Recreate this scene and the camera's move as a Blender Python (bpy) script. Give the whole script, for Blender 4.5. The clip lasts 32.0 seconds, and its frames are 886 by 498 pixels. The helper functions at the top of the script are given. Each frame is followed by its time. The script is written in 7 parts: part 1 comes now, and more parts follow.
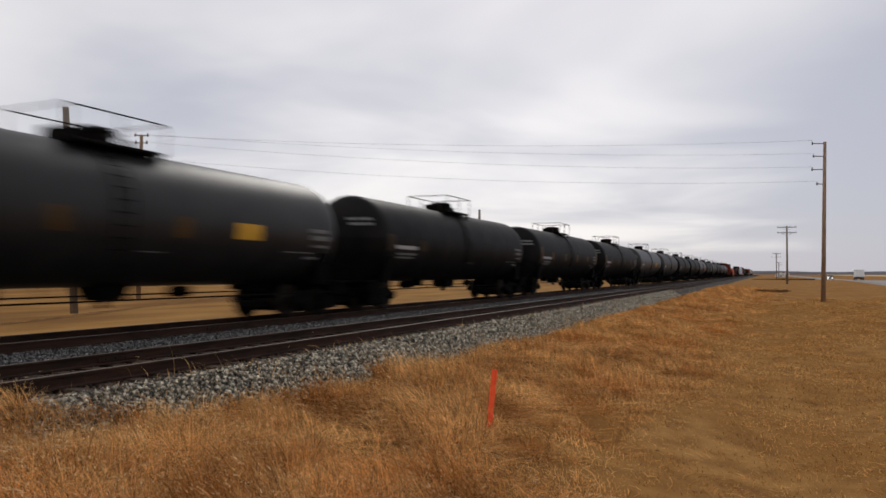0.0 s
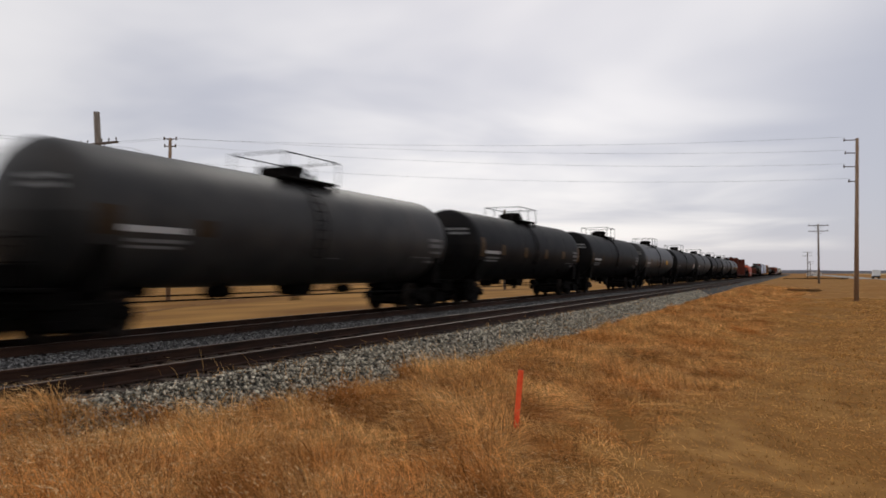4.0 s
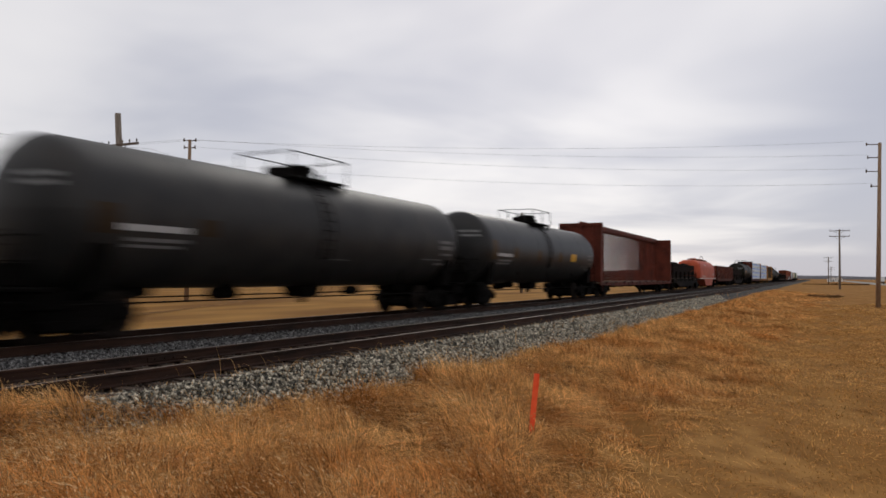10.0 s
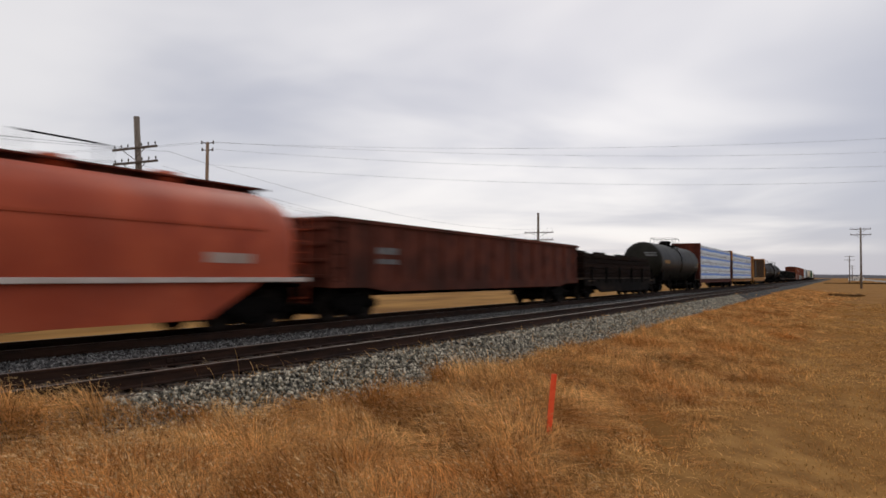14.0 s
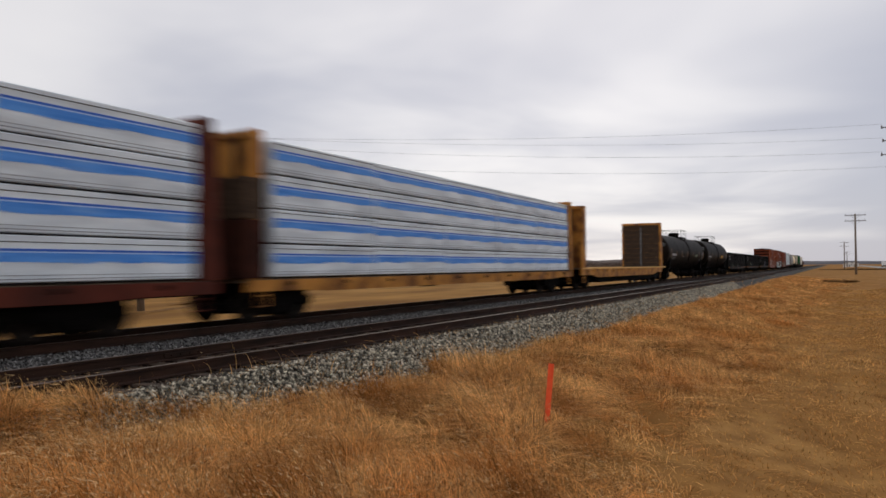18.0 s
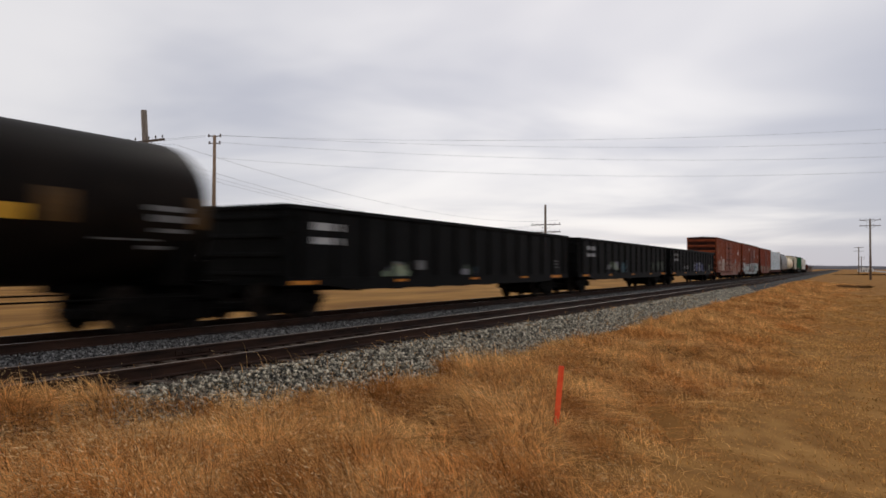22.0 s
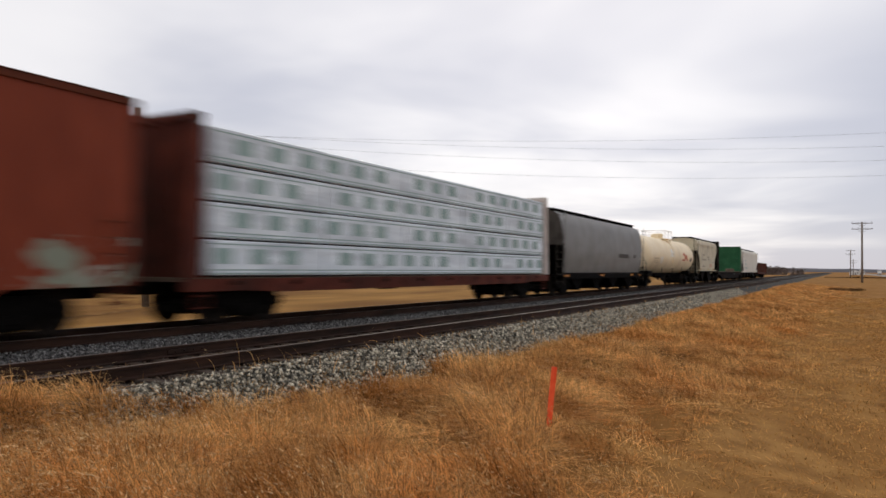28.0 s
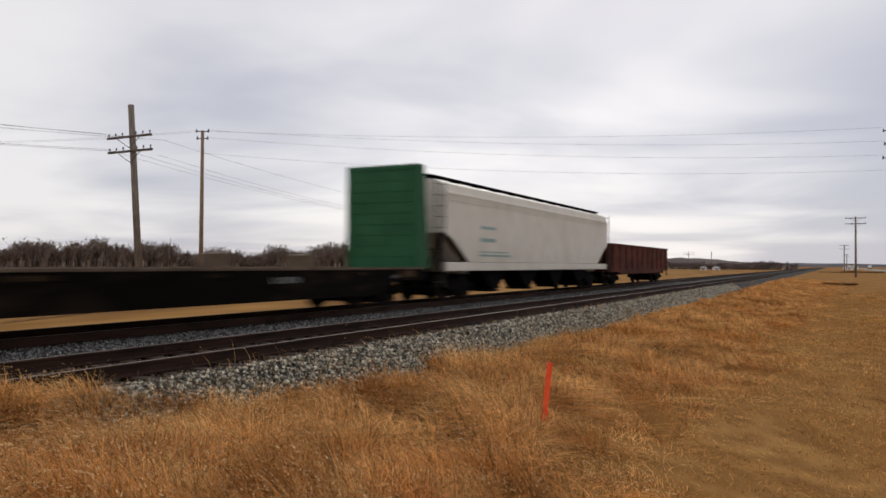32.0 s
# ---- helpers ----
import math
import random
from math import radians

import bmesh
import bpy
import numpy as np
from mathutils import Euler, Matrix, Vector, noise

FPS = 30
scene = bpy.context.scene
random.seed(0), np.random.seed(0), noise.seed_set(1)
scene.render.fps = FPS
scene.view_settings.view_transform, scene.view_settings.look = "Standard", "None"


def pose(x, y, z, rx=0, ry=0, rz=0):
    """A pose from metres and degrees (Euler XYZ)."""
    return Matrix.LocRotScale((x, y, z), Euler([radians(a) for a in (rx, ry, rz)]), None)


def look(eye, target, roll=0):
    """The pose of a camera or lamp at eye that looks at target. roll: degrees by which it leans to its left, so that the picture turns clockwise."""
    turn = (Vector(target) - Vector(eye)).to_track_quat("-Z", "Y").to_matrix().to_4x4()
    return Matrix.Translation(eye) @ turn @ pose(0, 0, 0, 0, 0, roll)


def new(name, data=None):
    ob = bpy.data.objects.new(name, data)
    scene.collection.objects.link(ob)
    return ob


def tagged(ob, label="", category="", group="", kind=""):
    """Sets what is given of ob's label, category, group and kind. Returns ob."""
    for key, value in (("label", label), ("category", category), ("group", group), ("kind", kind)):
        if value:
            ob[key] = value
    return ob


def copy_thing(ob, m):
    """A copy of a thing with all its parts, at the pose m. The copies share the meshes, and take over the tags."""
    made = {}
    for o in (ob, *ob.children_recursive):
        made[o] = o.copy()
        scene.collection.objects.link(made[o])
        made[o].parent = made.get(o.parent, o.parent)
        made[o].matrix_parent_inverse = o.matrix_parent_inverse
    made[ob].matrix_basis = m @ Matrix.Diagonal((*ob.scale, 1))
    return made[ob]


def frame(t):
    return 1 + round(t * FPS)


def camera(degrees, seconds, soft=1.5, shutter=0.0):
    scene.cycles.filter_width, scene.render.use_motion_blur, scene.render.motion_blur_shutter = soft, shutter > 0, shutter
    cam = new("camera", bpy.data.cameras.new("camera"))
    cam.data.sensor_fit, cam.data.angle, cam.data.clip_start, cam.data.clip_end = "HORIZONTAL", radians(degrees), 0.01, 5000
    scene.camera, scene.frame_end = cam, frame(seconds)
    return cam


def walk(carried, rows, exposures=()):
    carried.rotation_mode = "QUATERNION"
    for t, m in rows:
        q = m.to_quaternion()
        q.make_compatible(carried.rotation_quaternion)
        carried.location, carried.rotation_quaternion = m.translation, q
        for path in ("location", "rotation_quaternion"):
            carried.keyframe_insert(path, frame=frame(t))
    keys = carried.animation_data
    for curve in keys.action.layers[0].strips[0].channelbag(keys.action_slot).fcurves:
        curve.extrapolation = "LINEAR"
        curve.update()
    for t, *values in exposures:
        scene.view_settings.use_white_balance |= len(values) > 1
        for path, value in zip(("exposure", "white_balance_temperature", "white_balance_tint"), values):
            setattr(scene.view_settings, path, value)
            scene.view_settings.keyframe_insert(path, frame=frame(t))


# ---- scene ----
cam = camera(61.81, 32.0, 1.6, 0.8)
EYE = (0.0, 0.0, 1.384)
# seconds, yaw, pitch, roll of the camera on its stand
TURNS = [
    (0, 23.62, 1.75, 0.36), (0.5, 23.72, 1.55, 0.41), (1, 24.00, 1.87, 0.16), (1.5, 24.12, 2.01, 0.45), (2, 24.00, 2.15, 0.46),
    (2.5, 23.93, 2.26, 0.47), (3, 24.03, 2.20, 0.48), (3.5, 24.62, 2.07, 0.10), (5.5, 28.21, 0.97, 0.90), (6, 28.20, 1.50, 0.15),
    (6.5, 28.19, 1.59, -0.10), (7, 27.81, 1.45, 0.15), (7.5, 27.64, 1.41, 0.22), (8, 27.45, 1.35, 0.56), (8.5, 27.21, 1.77, 0.22),
    (9, 26.83, 2.05, 0.55), (9.5, 26.78, 2.01, 0.69), (10, 26.88, 1.97, 0.60), (10.5, 26.97, 1.94, 0.72), (11, 27.26, 1.70, 0.25),
    (11.5, 27.81, 1.34, -0.01), (12, 28.04, 1.17, 0.03), (12.5, 28.39, 1.57, -0.04), (13, 28.29, 1.76, 0.26), (13.5, 28.14, 2.06, 0.39),
    (15.5, 28.18, 1.48, 0.23), (16, 27.95, 1.47, -0.06), (16.5, 27.91, 1.50, -0.02), (17, 27.92, 1.51, 0.17), (17.5, 27.90, 1.35, -0.04),
    (18, 27.83, 1.34, -0.39), (18.5, 27.94, 1.39, -0.23), (19, 28.11, 1.47, -0.23), (19.5, 28.23, 1.01, -0.14), (20, 28.67, 1.10, -0.19),
    (20.5, 28.96, 1.31, -0.05), (21, 28.96, 1.35, -0.27), (21.5, 28.93, 1.51, 0.07), (22, 28.69, 1.40, 0.22), (22.5, 28.65, 1.33, -0.03),
    (23, 28.72, 2.00, -0.88), (23.5, 28.94, 1.48, -0.10), (24, 28.85, 1.11, -0.17), (24.5, 28.58, 1.02, -0.00), (25, 28.58, 1.09, -0.18),
    (25.5, 28.61, 1.10, 0.32), (26, 28.66, 1.27, -0.07), (26.5, 28.48, 1.53, 0.15), (28.5, 28.20, 1.39, 0.63), (29, 27.99, 1.29, 0.43),
    (29.5, 27.76, 1.11, 0.59), (30, 27.69, 1.04, 0.82), (30.5, 28.00, 1.28, 0.79), (31, 27.91, 1.25, 0.98), (31.5, 27.73, 1.10, 0.71),
    (32, 27.83, 1.14, 0.37)]
walk(cam, [(t, pose(*EYE, 90 + p, 0, y) @ pose(0, 0, 0, 0, 0, r)) for t, y, p, r in TURNS],
     [(0.0, -0.08), (24.2, -0.09), (25.6, 0.10), (30.8, 0.09), (32.0, -0.03)])

# ---- world and light ----
SUN_AZ, SUN_EL = 20.0, 32.0          # degrees left of +y, and above the horizon
world = bpy.data.worlds.new("overcast_sky")
scene.world = world
world.use_nodes = True
wt = world.node_tree
wt.nodes.clear()


def wn(kind, **kw):
    n = wt.nodes.new(kind)
    for k, v in kw.items():
        n.inputs[k].default_value = v
    return n


def wmath(op, a, b=None):
    n = wt.nodes.new("ShaderNodeMath")
    n.operation = op
    for i, v in enumerate((a, b)):
        if v is None:
            continue
        if isinstance(v, (int, float)):
            n.inputs[i].default_value = v
        else:
            wt.links.new(v, n.inputs[i])
    return n.outputs[0]


def build_world():
    ln = wt.links.new
    tc = wt.nodes.new("ShaderNodeTexCoord")
    sep = wt.nodes.new("ShaderNodeSeparateXYZ")
    ln(tc.outputs["Generated"], sep.inputs[0])
    up = wmath("ADD", wmath("ABSOLUTE", sep.outputs[2]), 0.10)
    cx = wmath("DIVIDE", sep.outputs[0], up)
    cy = wmath("DIVIDE", sep.outputs[1], up)
    comb = wt.nodes.new("ShaderNodeCombineXYZ")
    ln(wmath("MULTIPLY", cx, 0.75), comb.inputs[0])
    ln(wmath("MULTIPLY", cy, 0.9), comb.inputs[1])
    n1 = wn("ShaderNodeTexNoise", Scale=0.70, Detail=4.0, Roughness=0.48, Distortion=0.4)
    n2 = wn("ShaderNodeTexNoise", Scale=0.23, Detail=2.0, Roughness=0.5)
    ln(comb.outputs[0], n1.inputs["Vector"])
    ln(comb.outputs[0], n2.inputs["Vector"])
    both = wmath("ADD", wmath("MULTIPLY", n1.outputs[0], 0.6), wmath("MULTIPLY", n2.outputs[0], 0.4))
    ramp = wt.nodes.new("ShaderNodeValToRGB")
    ramp.color_ramp.interpolation = "EASE"
    ramp.color_ramp.elements[0].position, ramp.color_ramp.elements[0].color = 0.34, (0.51, 0.52, 0.60, 1)
    ramp.color_ramp.elements[1].position, ramp.color_ramp.elements[1].color = 0.60, (0.895, 0.87, 0.88, 1)
    # the veiled sun brightens the cloud round it
    sun_dir = wt.nodes.new("ShaderNodeVectorMath")
    sun_dir.operation = "DOT_PRODUCT"
    e, a = radians(11.0), radians(17.0)
    sun_dir.inputs[1].default_value = (-math.sin(a) * math.cos(e), math.cos(a) * math.cos(e), math.sin(e))
    ln(tc.outputs["Generated"], sun_dir.inputs[0])
    near = wmath("POWER", wmath("MAXIMUM", sun_dir.outputs["Value"], 0.0), 9.0)
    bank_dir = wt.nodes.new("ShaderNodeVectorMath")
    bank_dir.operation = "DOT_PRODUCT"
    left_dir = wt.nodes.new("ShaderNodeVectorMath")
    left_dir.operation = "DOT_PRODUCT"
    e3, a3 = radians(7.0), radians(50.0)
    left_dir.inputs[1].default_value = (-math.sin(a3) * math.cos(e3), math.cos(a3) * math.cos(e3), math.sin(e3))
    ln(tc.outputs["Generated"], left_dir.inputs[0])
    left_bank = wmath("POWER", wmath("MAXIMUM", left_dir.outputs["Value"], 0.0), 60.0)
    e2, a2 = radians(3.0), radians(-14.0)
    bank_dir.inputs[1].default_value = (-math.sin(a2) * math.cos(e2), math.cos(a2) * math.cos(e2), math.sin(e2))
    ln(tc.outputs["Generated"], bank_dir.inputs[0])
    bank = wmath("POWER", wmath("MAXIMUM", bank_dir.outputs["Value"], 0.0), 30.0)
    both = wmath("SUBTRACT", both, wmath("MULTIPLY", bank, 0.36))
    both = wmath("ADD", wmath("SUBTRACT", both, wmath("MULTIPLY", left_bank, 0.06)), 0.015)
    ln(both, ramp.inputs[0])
    gain = wmath("ADD", wmath("MULTIPLY", near, 0.13), 0.965)
    glow = wt.nodes.new("ShaderNodeVectorMath")
    glow.operation = "SCALE"
    ln(ramp.outputs[0], glow.inputs[0])
    ln(gain, glow.inputs["Scale"])
    cloud = wn("ShaderNodeBackground", Strength=1.0)
    ln(glow.outputs[0], cloud.inputs[0])
    sky = wt.nodes.new("ShaderNodeTexSky")
    sky.sky_type, sky.sun_disc = "NISHITA", False
    sky.sun_elevation, sky.sun_rotation = radians(SUN_EL), radians(-SUN_AZ)
    blue = wn("ShaderNodeBackground", Strength=0.10)
    ln(sky.outputs[0], blue.inputs[0])
    mix = wt.nodes.new("ShaderNodeMixShader")
    mix.inputs[0].default_value = 0.92
    ln(blue.outputs[0], mix.inputs[1])
    ln(cloud.outputs[0], mix.inputs[2])
    out = wt.nodes.new("ShaderNodeOutputWorld")
    ln(mix.outputs[0], out.inputs[0])


build_world()
sun_data = bpy.data.lights.new("sun", "SUN")
sun_data.energy, sun_data.angle, sun_data.color = 0.7, radians(18), (1.0, 0.95, 0.88)
sun = new("sun", sun_data)
_e, _a = radians(SUN_EL), radians(SUN_AZ)
sun.matrix_world = look((0, 0, 50), Vector((0, 0, 50)) - Vector((-math.sin(_a) * math.cos(_e), math.cos(_a) * math.cos(_e), math.sin(_e))))
scene.view_settings.exposure = 0.0


# ---- materials ----
def material(name, c1, c2, scale=3.0, rough=0.7, bump=0.0, bump_scale=40.0, metal=0.0, stretch=(1, 1, 1), spread=(0.35, 0.65), island=0.0, rand=0.0, spec=0.22, thin=0.0, grime=None, grime_scale=0.6, grime_at=(0.5, 0.75)):
    """Two colours by noise in the object's own space, with relief; island and rand vary the brightness piece by piece; grime is a third colour in patches."""
    m = bpy.data.materials.new(name)
    m.use_nodes = True
    nt = m.node_tree
    bs = nt.nodes["Principled BSDF"]
    ln = nt.links.new
    tc = nt.nodes.new("ShaderNodeTexCoord")
    mp = nt.nodes.new("ShaderNodeMapping")
    mp.inputs["Scale"].default_value = stretch
    ln(tc.outputs["Object"], mp.inputs[0])

    def noise_tex(s, detail=5.0):
        n = nt.nodes.new("ShaderNodeTexNoise")
        n.inputs["Scale"].default_value, n.inputs["Detail"].default_value = s, detail
        ln(mp.outputs[0], n.inputs["Vector"])
        return n.outputs[0]

    def ramp(fac, lo, hi, a, b):
        r = nt.nodes.new("ShaderNodeValToRGB")
        r.color_ramp.elements[0].position, r.color_ramp.elements[0].color = lo, (*a, 1)
        r.color_ramp.elements[1].position, r.color_ramp.elements[1].color = hi, (*b, 1)
        ln(fac, r.inputs[0])
        return r.outputs[0]

    col = ramp(noise_tex(scale), spread[0], spread[1], c1, c2)
    if grime:
        mx = nt.nodes.new("ShaderNodeMix")
        mx.data_type = "RGBA"
        ln(ramp(noise_tex(grime_scale, 6.0), grime_at[0], grime_at[1], (0, 0, 0), (1, 1, 1)), mx.inputs[0])
        ln(col, mx.inputs[6])
        mx.inputs[7].default_value = (*grime, 1)
        col = mx.outputs[2]
    for amount, node, sock in ((island, "ShaderNodeNewGeometry", "Random Per Island"), (rand, "ShaderNodeObjectInfo", "Random")):
        if amount:
            g = nt.nodes.new(node)
            mr = nt.nodes.new("ShaderNodeMapRange")
            mr.inputs[3].default_value, mr.inputs[4].default_value = 1 - amount, 1 + amount
            ln(g.outputs[sock], mr.inputs[0])
            sc = nt.nodes.new("ShaderNodeVectorMath")
            sc.operation = "SCALE"
            ln(col, sc.inputs[0])
            ln(mr.outputs[0], sc.inputs["Scale"])
            col = sc.outputs[0]
    ln(col, bs.inputs["Base Color"])
    bs.inputs["Roughness"].default_value = rough
    bs.inputs["Metallic"].default_value = metal
    bs.inputs["Specular IOR Level"].default_value = spec
    if bump:
        b = nt.nodes.new("ShaderNodeBump")
        b.inputs["Strength"].default_value, b.inputs["Distance"].default_value = bump, 0.02
        ln(noise_tex(bump_scale), b.inputs["Height"])
        ln(b.outputs[0], bs.inputs["Normal"])
    if thin:
        # thin dry leaves let part of the light through
        tr, mx = nt.nodes.new("ShaderNodeBsdfTranslucent"), nt.nodes.new("ShaderNodeMixShader")
        ln(col, tr.inputs[0])
        mx.inputs[0].default_value = thin
        ln(bs.outputs[0], mx.inputs[1])
        ln(tr.outputs[0], mx.inputs[2])
        ln(mx.outputs[0], nt.nodes["Material Output"].inputs[0])
    return m


def painted_side(name, c1, c2, paints, zband, scale=1.1, rough=0.6):
    """Weathered car-side paint with sprayed lettering-like blotches of the given colours inside a band of heights."""
    m = material(name, c1, c2, scale=2.0, rough=rough, bump=0.15, stretch=(1, 1, 0.35), spec=0.2)
    nt = m.node_tree
    bs = nt.nodes["Principled BSDF"]
    ln = nt.links.new
    base = bs.inputs["Base Color"].links[0].from_socket
    tc = nt.nodes.new("ShaderNodeTexCoord")
    sep = nt.nodes.new("ShaderNodeSeparateXYZ")
    ln(tc.outputs["Object"], sep.inputs[0])

    def math_node(op, a, b):
        n = nt.nodes.new("ShaderNodeMath")
        n.operation = op
        n.use_clamp = op == "MULTIPLY"
        for i, v in enumerate((a, b)):
            if isinstance(v, (int, float)):
                n.inputs[i].default_value = v
            else:
                ln(v, n.inputs[i])
        return n.outputs[0]

    wob = nt.nodes.new("ShaderNodeTexNoise")
    wob.inputs["Scale"].default_value, wob.inputs["Detail"].default_value = 1.0, 3.0
    ln(tc.outputs["Object"], wob.inputs["Vector"])
    zz = math_node("ADD", sep.outputs[2], math_node("MULTIPLY", math_node("SUBTRACT", wob.outputs[0], 0.5), 1.6))
    band = math_node("MULTIPLY", math_node("GREATER_THAN", zz, zband[0]), math_node("LESS_THAN", zz, zband[1]))
    for k, (col, lo) in enumerate(paints):
        mp = nt.nodes.new("ShaderNodeMapping")
        mp.inputs["Location"].default_value = (3.7 * k, 11.3 * k, 5.1 * k)
        mp.inputs["Scale"].default_value = (1, 1, 1.3)
        ln(tc.outputs["Object"], mp.inputs[0])
        n = nt.nodes.new("ShaderNodeTexNoise")
        n.inputs["Scale"].default_value, n.inputs["Detail"].default_value, n.inputs["Distortion"].default_value = scale * (1 + 0.4 * k), 2.0, 1.2
        ln(mp.outputs[0], n.inputs["Vector"])
        r = nt.nodes.new("ShaderNodeMapRange")
        r.inputs[1].default_value, r.inputs[2].default_value = lo, lo + 0.03
        ln(n.outputs[0], r.inputs[0])
        mx = nt.nodes.new("ShaderNodeMix")
        mx.data_type = "RGBA"
        ln(math_node("MULTIPLY", r.outputs[0], band), mx.inputs[0])
        ln(base, mx.inputs[6])
        mx.inputs[7].default_value = (*col, 1)
        base = mx.outputs[2]
    ln(base, bs.inputs["Base Color"])
    return m


M = {}
M["tank_black"] = material("tank_black_paint", (0.004, 0.0041, 0.0046), (0.0085, 0.0084, 0.0088), 1.2, 0.52, 0.05, 12, grime=(0.012, 0.0105, 0.0095), grime_scale=0.9, rand=0.25, spec=0.06)
M["tank_grey"] = material("tank_faded_paint", (0.013, 0.013, 0.0135), (0.024, 0.0232, 0.0225), 1.2, 0.55, 0.05, 12, grime=(0.030, 0.027, 0.024), grime_scale=0.8, rand=0.25, spec=0.27)
M["tank_gloss"] = material("tank_satin_black_paint", (0.010, 0.010, 0.0105), (0.018, 0.0176, 0.0176), 1.2, 0.44, 0.05, 12, grime=(0.022, 0.020, 0.0185), grime_scale=0.8, rand=0.15, spec=0.28)
M["tank_olive"] = material("tank_olive_paint", (0.008, 0.0076, 0.0055), (0.016, 0.0145, 0.0105), 1.1, 0.5, 0.05, 12, grime=(0.028, 0.025, 0.020), grime_scale=0.7, grime_at=(0.5, 0.68), spec=0.09)
M["stencil_amber"] = material("worn_amber_stencil", (0.20, 0.10, 0.016), (0.30, 0.155, 0.025), 3, 0.6)
M["tank_brown"] = material("tank_dusty_paint", (0.005, 0.0035, 0.0026), (0.010, 0.007, 0.005), 1.0, 0.55, 0.06, 12, grime=(0.014, 0.0095, 0.007), rand=0.15, spec=0.05)
M["tank_cream"] = material("tank_cream_paint", (0.86, 0.71, 0.47), (0.93, 0.80, 0.57), 1.0, 0.5, 0.03, 12, grime=(0.62, 0.46, 0.27), grime_scale=0.5, grime_at=(0.52, 0.85), spec=0.2)
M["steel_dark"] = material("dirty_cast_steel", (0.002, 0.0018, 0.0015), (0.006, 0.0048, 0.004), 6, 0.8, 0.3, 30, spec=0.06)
M["under"] = material("near_black_underframe", (0.0015, 0.0013, 0.0011), (0.004, 0.0033, 0.0028), 4, 0.85, 0.2, 30, spec=0.05)
M["wheel"] = material("rolled_wheel_steel", (0.008, 0.006, 0.005), (0.018, 0.013, 0.01), 8, 0.7, 0.1, 40, spec=0.1)
M["rail_side"] = material("rusty_rail", (0.016, 0.008, 0.005), (0.042, 0.019, 0.011), 5, 0.85, 0.3, 60, stretch=(1, 0.2, 1))
M["rail_head"] = material("worn_rail_head", (0.11, 0.080, 0.062), (0.20, 0.155, 0.125), 3, 0.55, 0.05, 60, metal=0.1, stretch=(1, 0.1, 1))
M["tie"] = material("creosoted_tie", (0.016, 0.010, 0.007), (0.055, 0.034, 0.022), 6, 0.9, 0.6, 30, stretch=(0.4, 3, 3), rand=0.35)
M["stone"] = material("crushed_rock", (0.050, 0.046, 0.037), (0.46, 0.415, 0.32), 13, 0.85, 0.3, 60, spread=(0.4, 0.60), island=0.85)
M["stone_oiled"] = material("oiled_crushed_rock", (0.032, 0.032, 0.033), (0.23, 0.223, 0.215), 13, 0.8, 0.3, 60, spread=(0.4, 0.64), island=0.85)
# shade of the siding rails and ties, put into this rock's dark brown
M["stone_rail_shade"] = material("rail_shaded_rock", (0.026, 0.018, 0.013), (0.12, 0.082, 0.058), 13, 0.85, 0.3, 60, spread=(0.4, 0.66), island=0.7)
# bed coloured darker than its stones, as shade in the gaps between them
M["bed"] = material("ballast_bed", (0.016, 0.015, 0.013), (0.07, 0.066, 0.058), 14, 0.95, 1.0, 30, spread=(0.4, 0.66))
M["ground"] = material("dry_prairie_ground", (0.20, 0.098, 0.030), (0.355, 0.188, 0.060), 1.4, 0.95, 0.8, 18, grime=(0.25, 0.118, 0.032), grime_scale=0.22, grime_at=(0.42, 0.62), spec=0.03)
# thatch darkened for the shade between grass clumps; the field rut shares it
M["shade_and_rut"] = material("thatch_shade_and_rut", (0.12, 0.058, 0.018), (0.27, 0.138, 0.042), 2.2, 0.95, 1.0, 25, grime=(0.085, 0.044, 0.017), grime_scale=1.3, grime_at=(0.5, 0.66), spec=0.05)
M["verge"] = material("golden_field_verge", (0.20, 0.098, 0.026), (0.33, 0.175, 0.050), 0.35, 0.95, 0.5, 9, stretch=(1, 0.3, 1), grime=(0.15, 0.070, 0.020), grime_scale=0.12, grime_at=(0.5, 0.7), spec=0.03)
M["field"] = material("stubble_field", (0.50, 0.35, 0.16), (0.62, 0.46, 0.24), 0.35, 0.95, 0.5, 9, stretch=(1, 0.3, 1), spec=0.03)
M["grass_tall"] = material("tall_dry_grass", (0.40, 0.176, 0.049), (0.77, 0.458, 0.175), 0.8, 0.8, island=0.8, grime=(0.60, 0.25, 0.064), grime_scale=0.45, thin=0.3, spec=0.08)
M["grass_short"] = material("short_straw", (0.41, 0.208, 0.064), (0.63, 0.365, 0.128), 0.6, 0.85, island=0.6, grime=(0.34, 0.165, 0.044), grime_scale=0.35, thin=0.45, spec=0.05)
M["seed"] = material("pale_seed_heads", (0.62, 0.38, 0.15), (0.82, 0.60, 0.32), 3, 0.85, island=0.4, thin=0.4)
M["weed"] = material("dry_weed", (0.14, 0.09, 0.05), (0.24, 0.165, 0.095), 2, 0.9, island=0.4)
M["pole"] = material("weathered_pole", (0.13, 0.105, 0.085), (0.24, 0.20, 0.165), 5, 0.9, 0.5, 20, stretch=(3, 3, 0.3))
M["pole_brown"] = material("brown_pole", (0.20, 0.13, 0.085), (0.30, 0.21, 0.14), 5, 0.9, 0.5, 20, stretch=(3, 3, 0.3))
M["arm"] = material("crossarm_wood", (0.08, 0.062, 0.05), (0.14, 0.11, 0.09), 5, 0.9, 0.4, 20)
M["wire"] = material("wire", (0.22, 0.22, 0.23), (0.28, 0.28, 0.29), 1, 0.6)
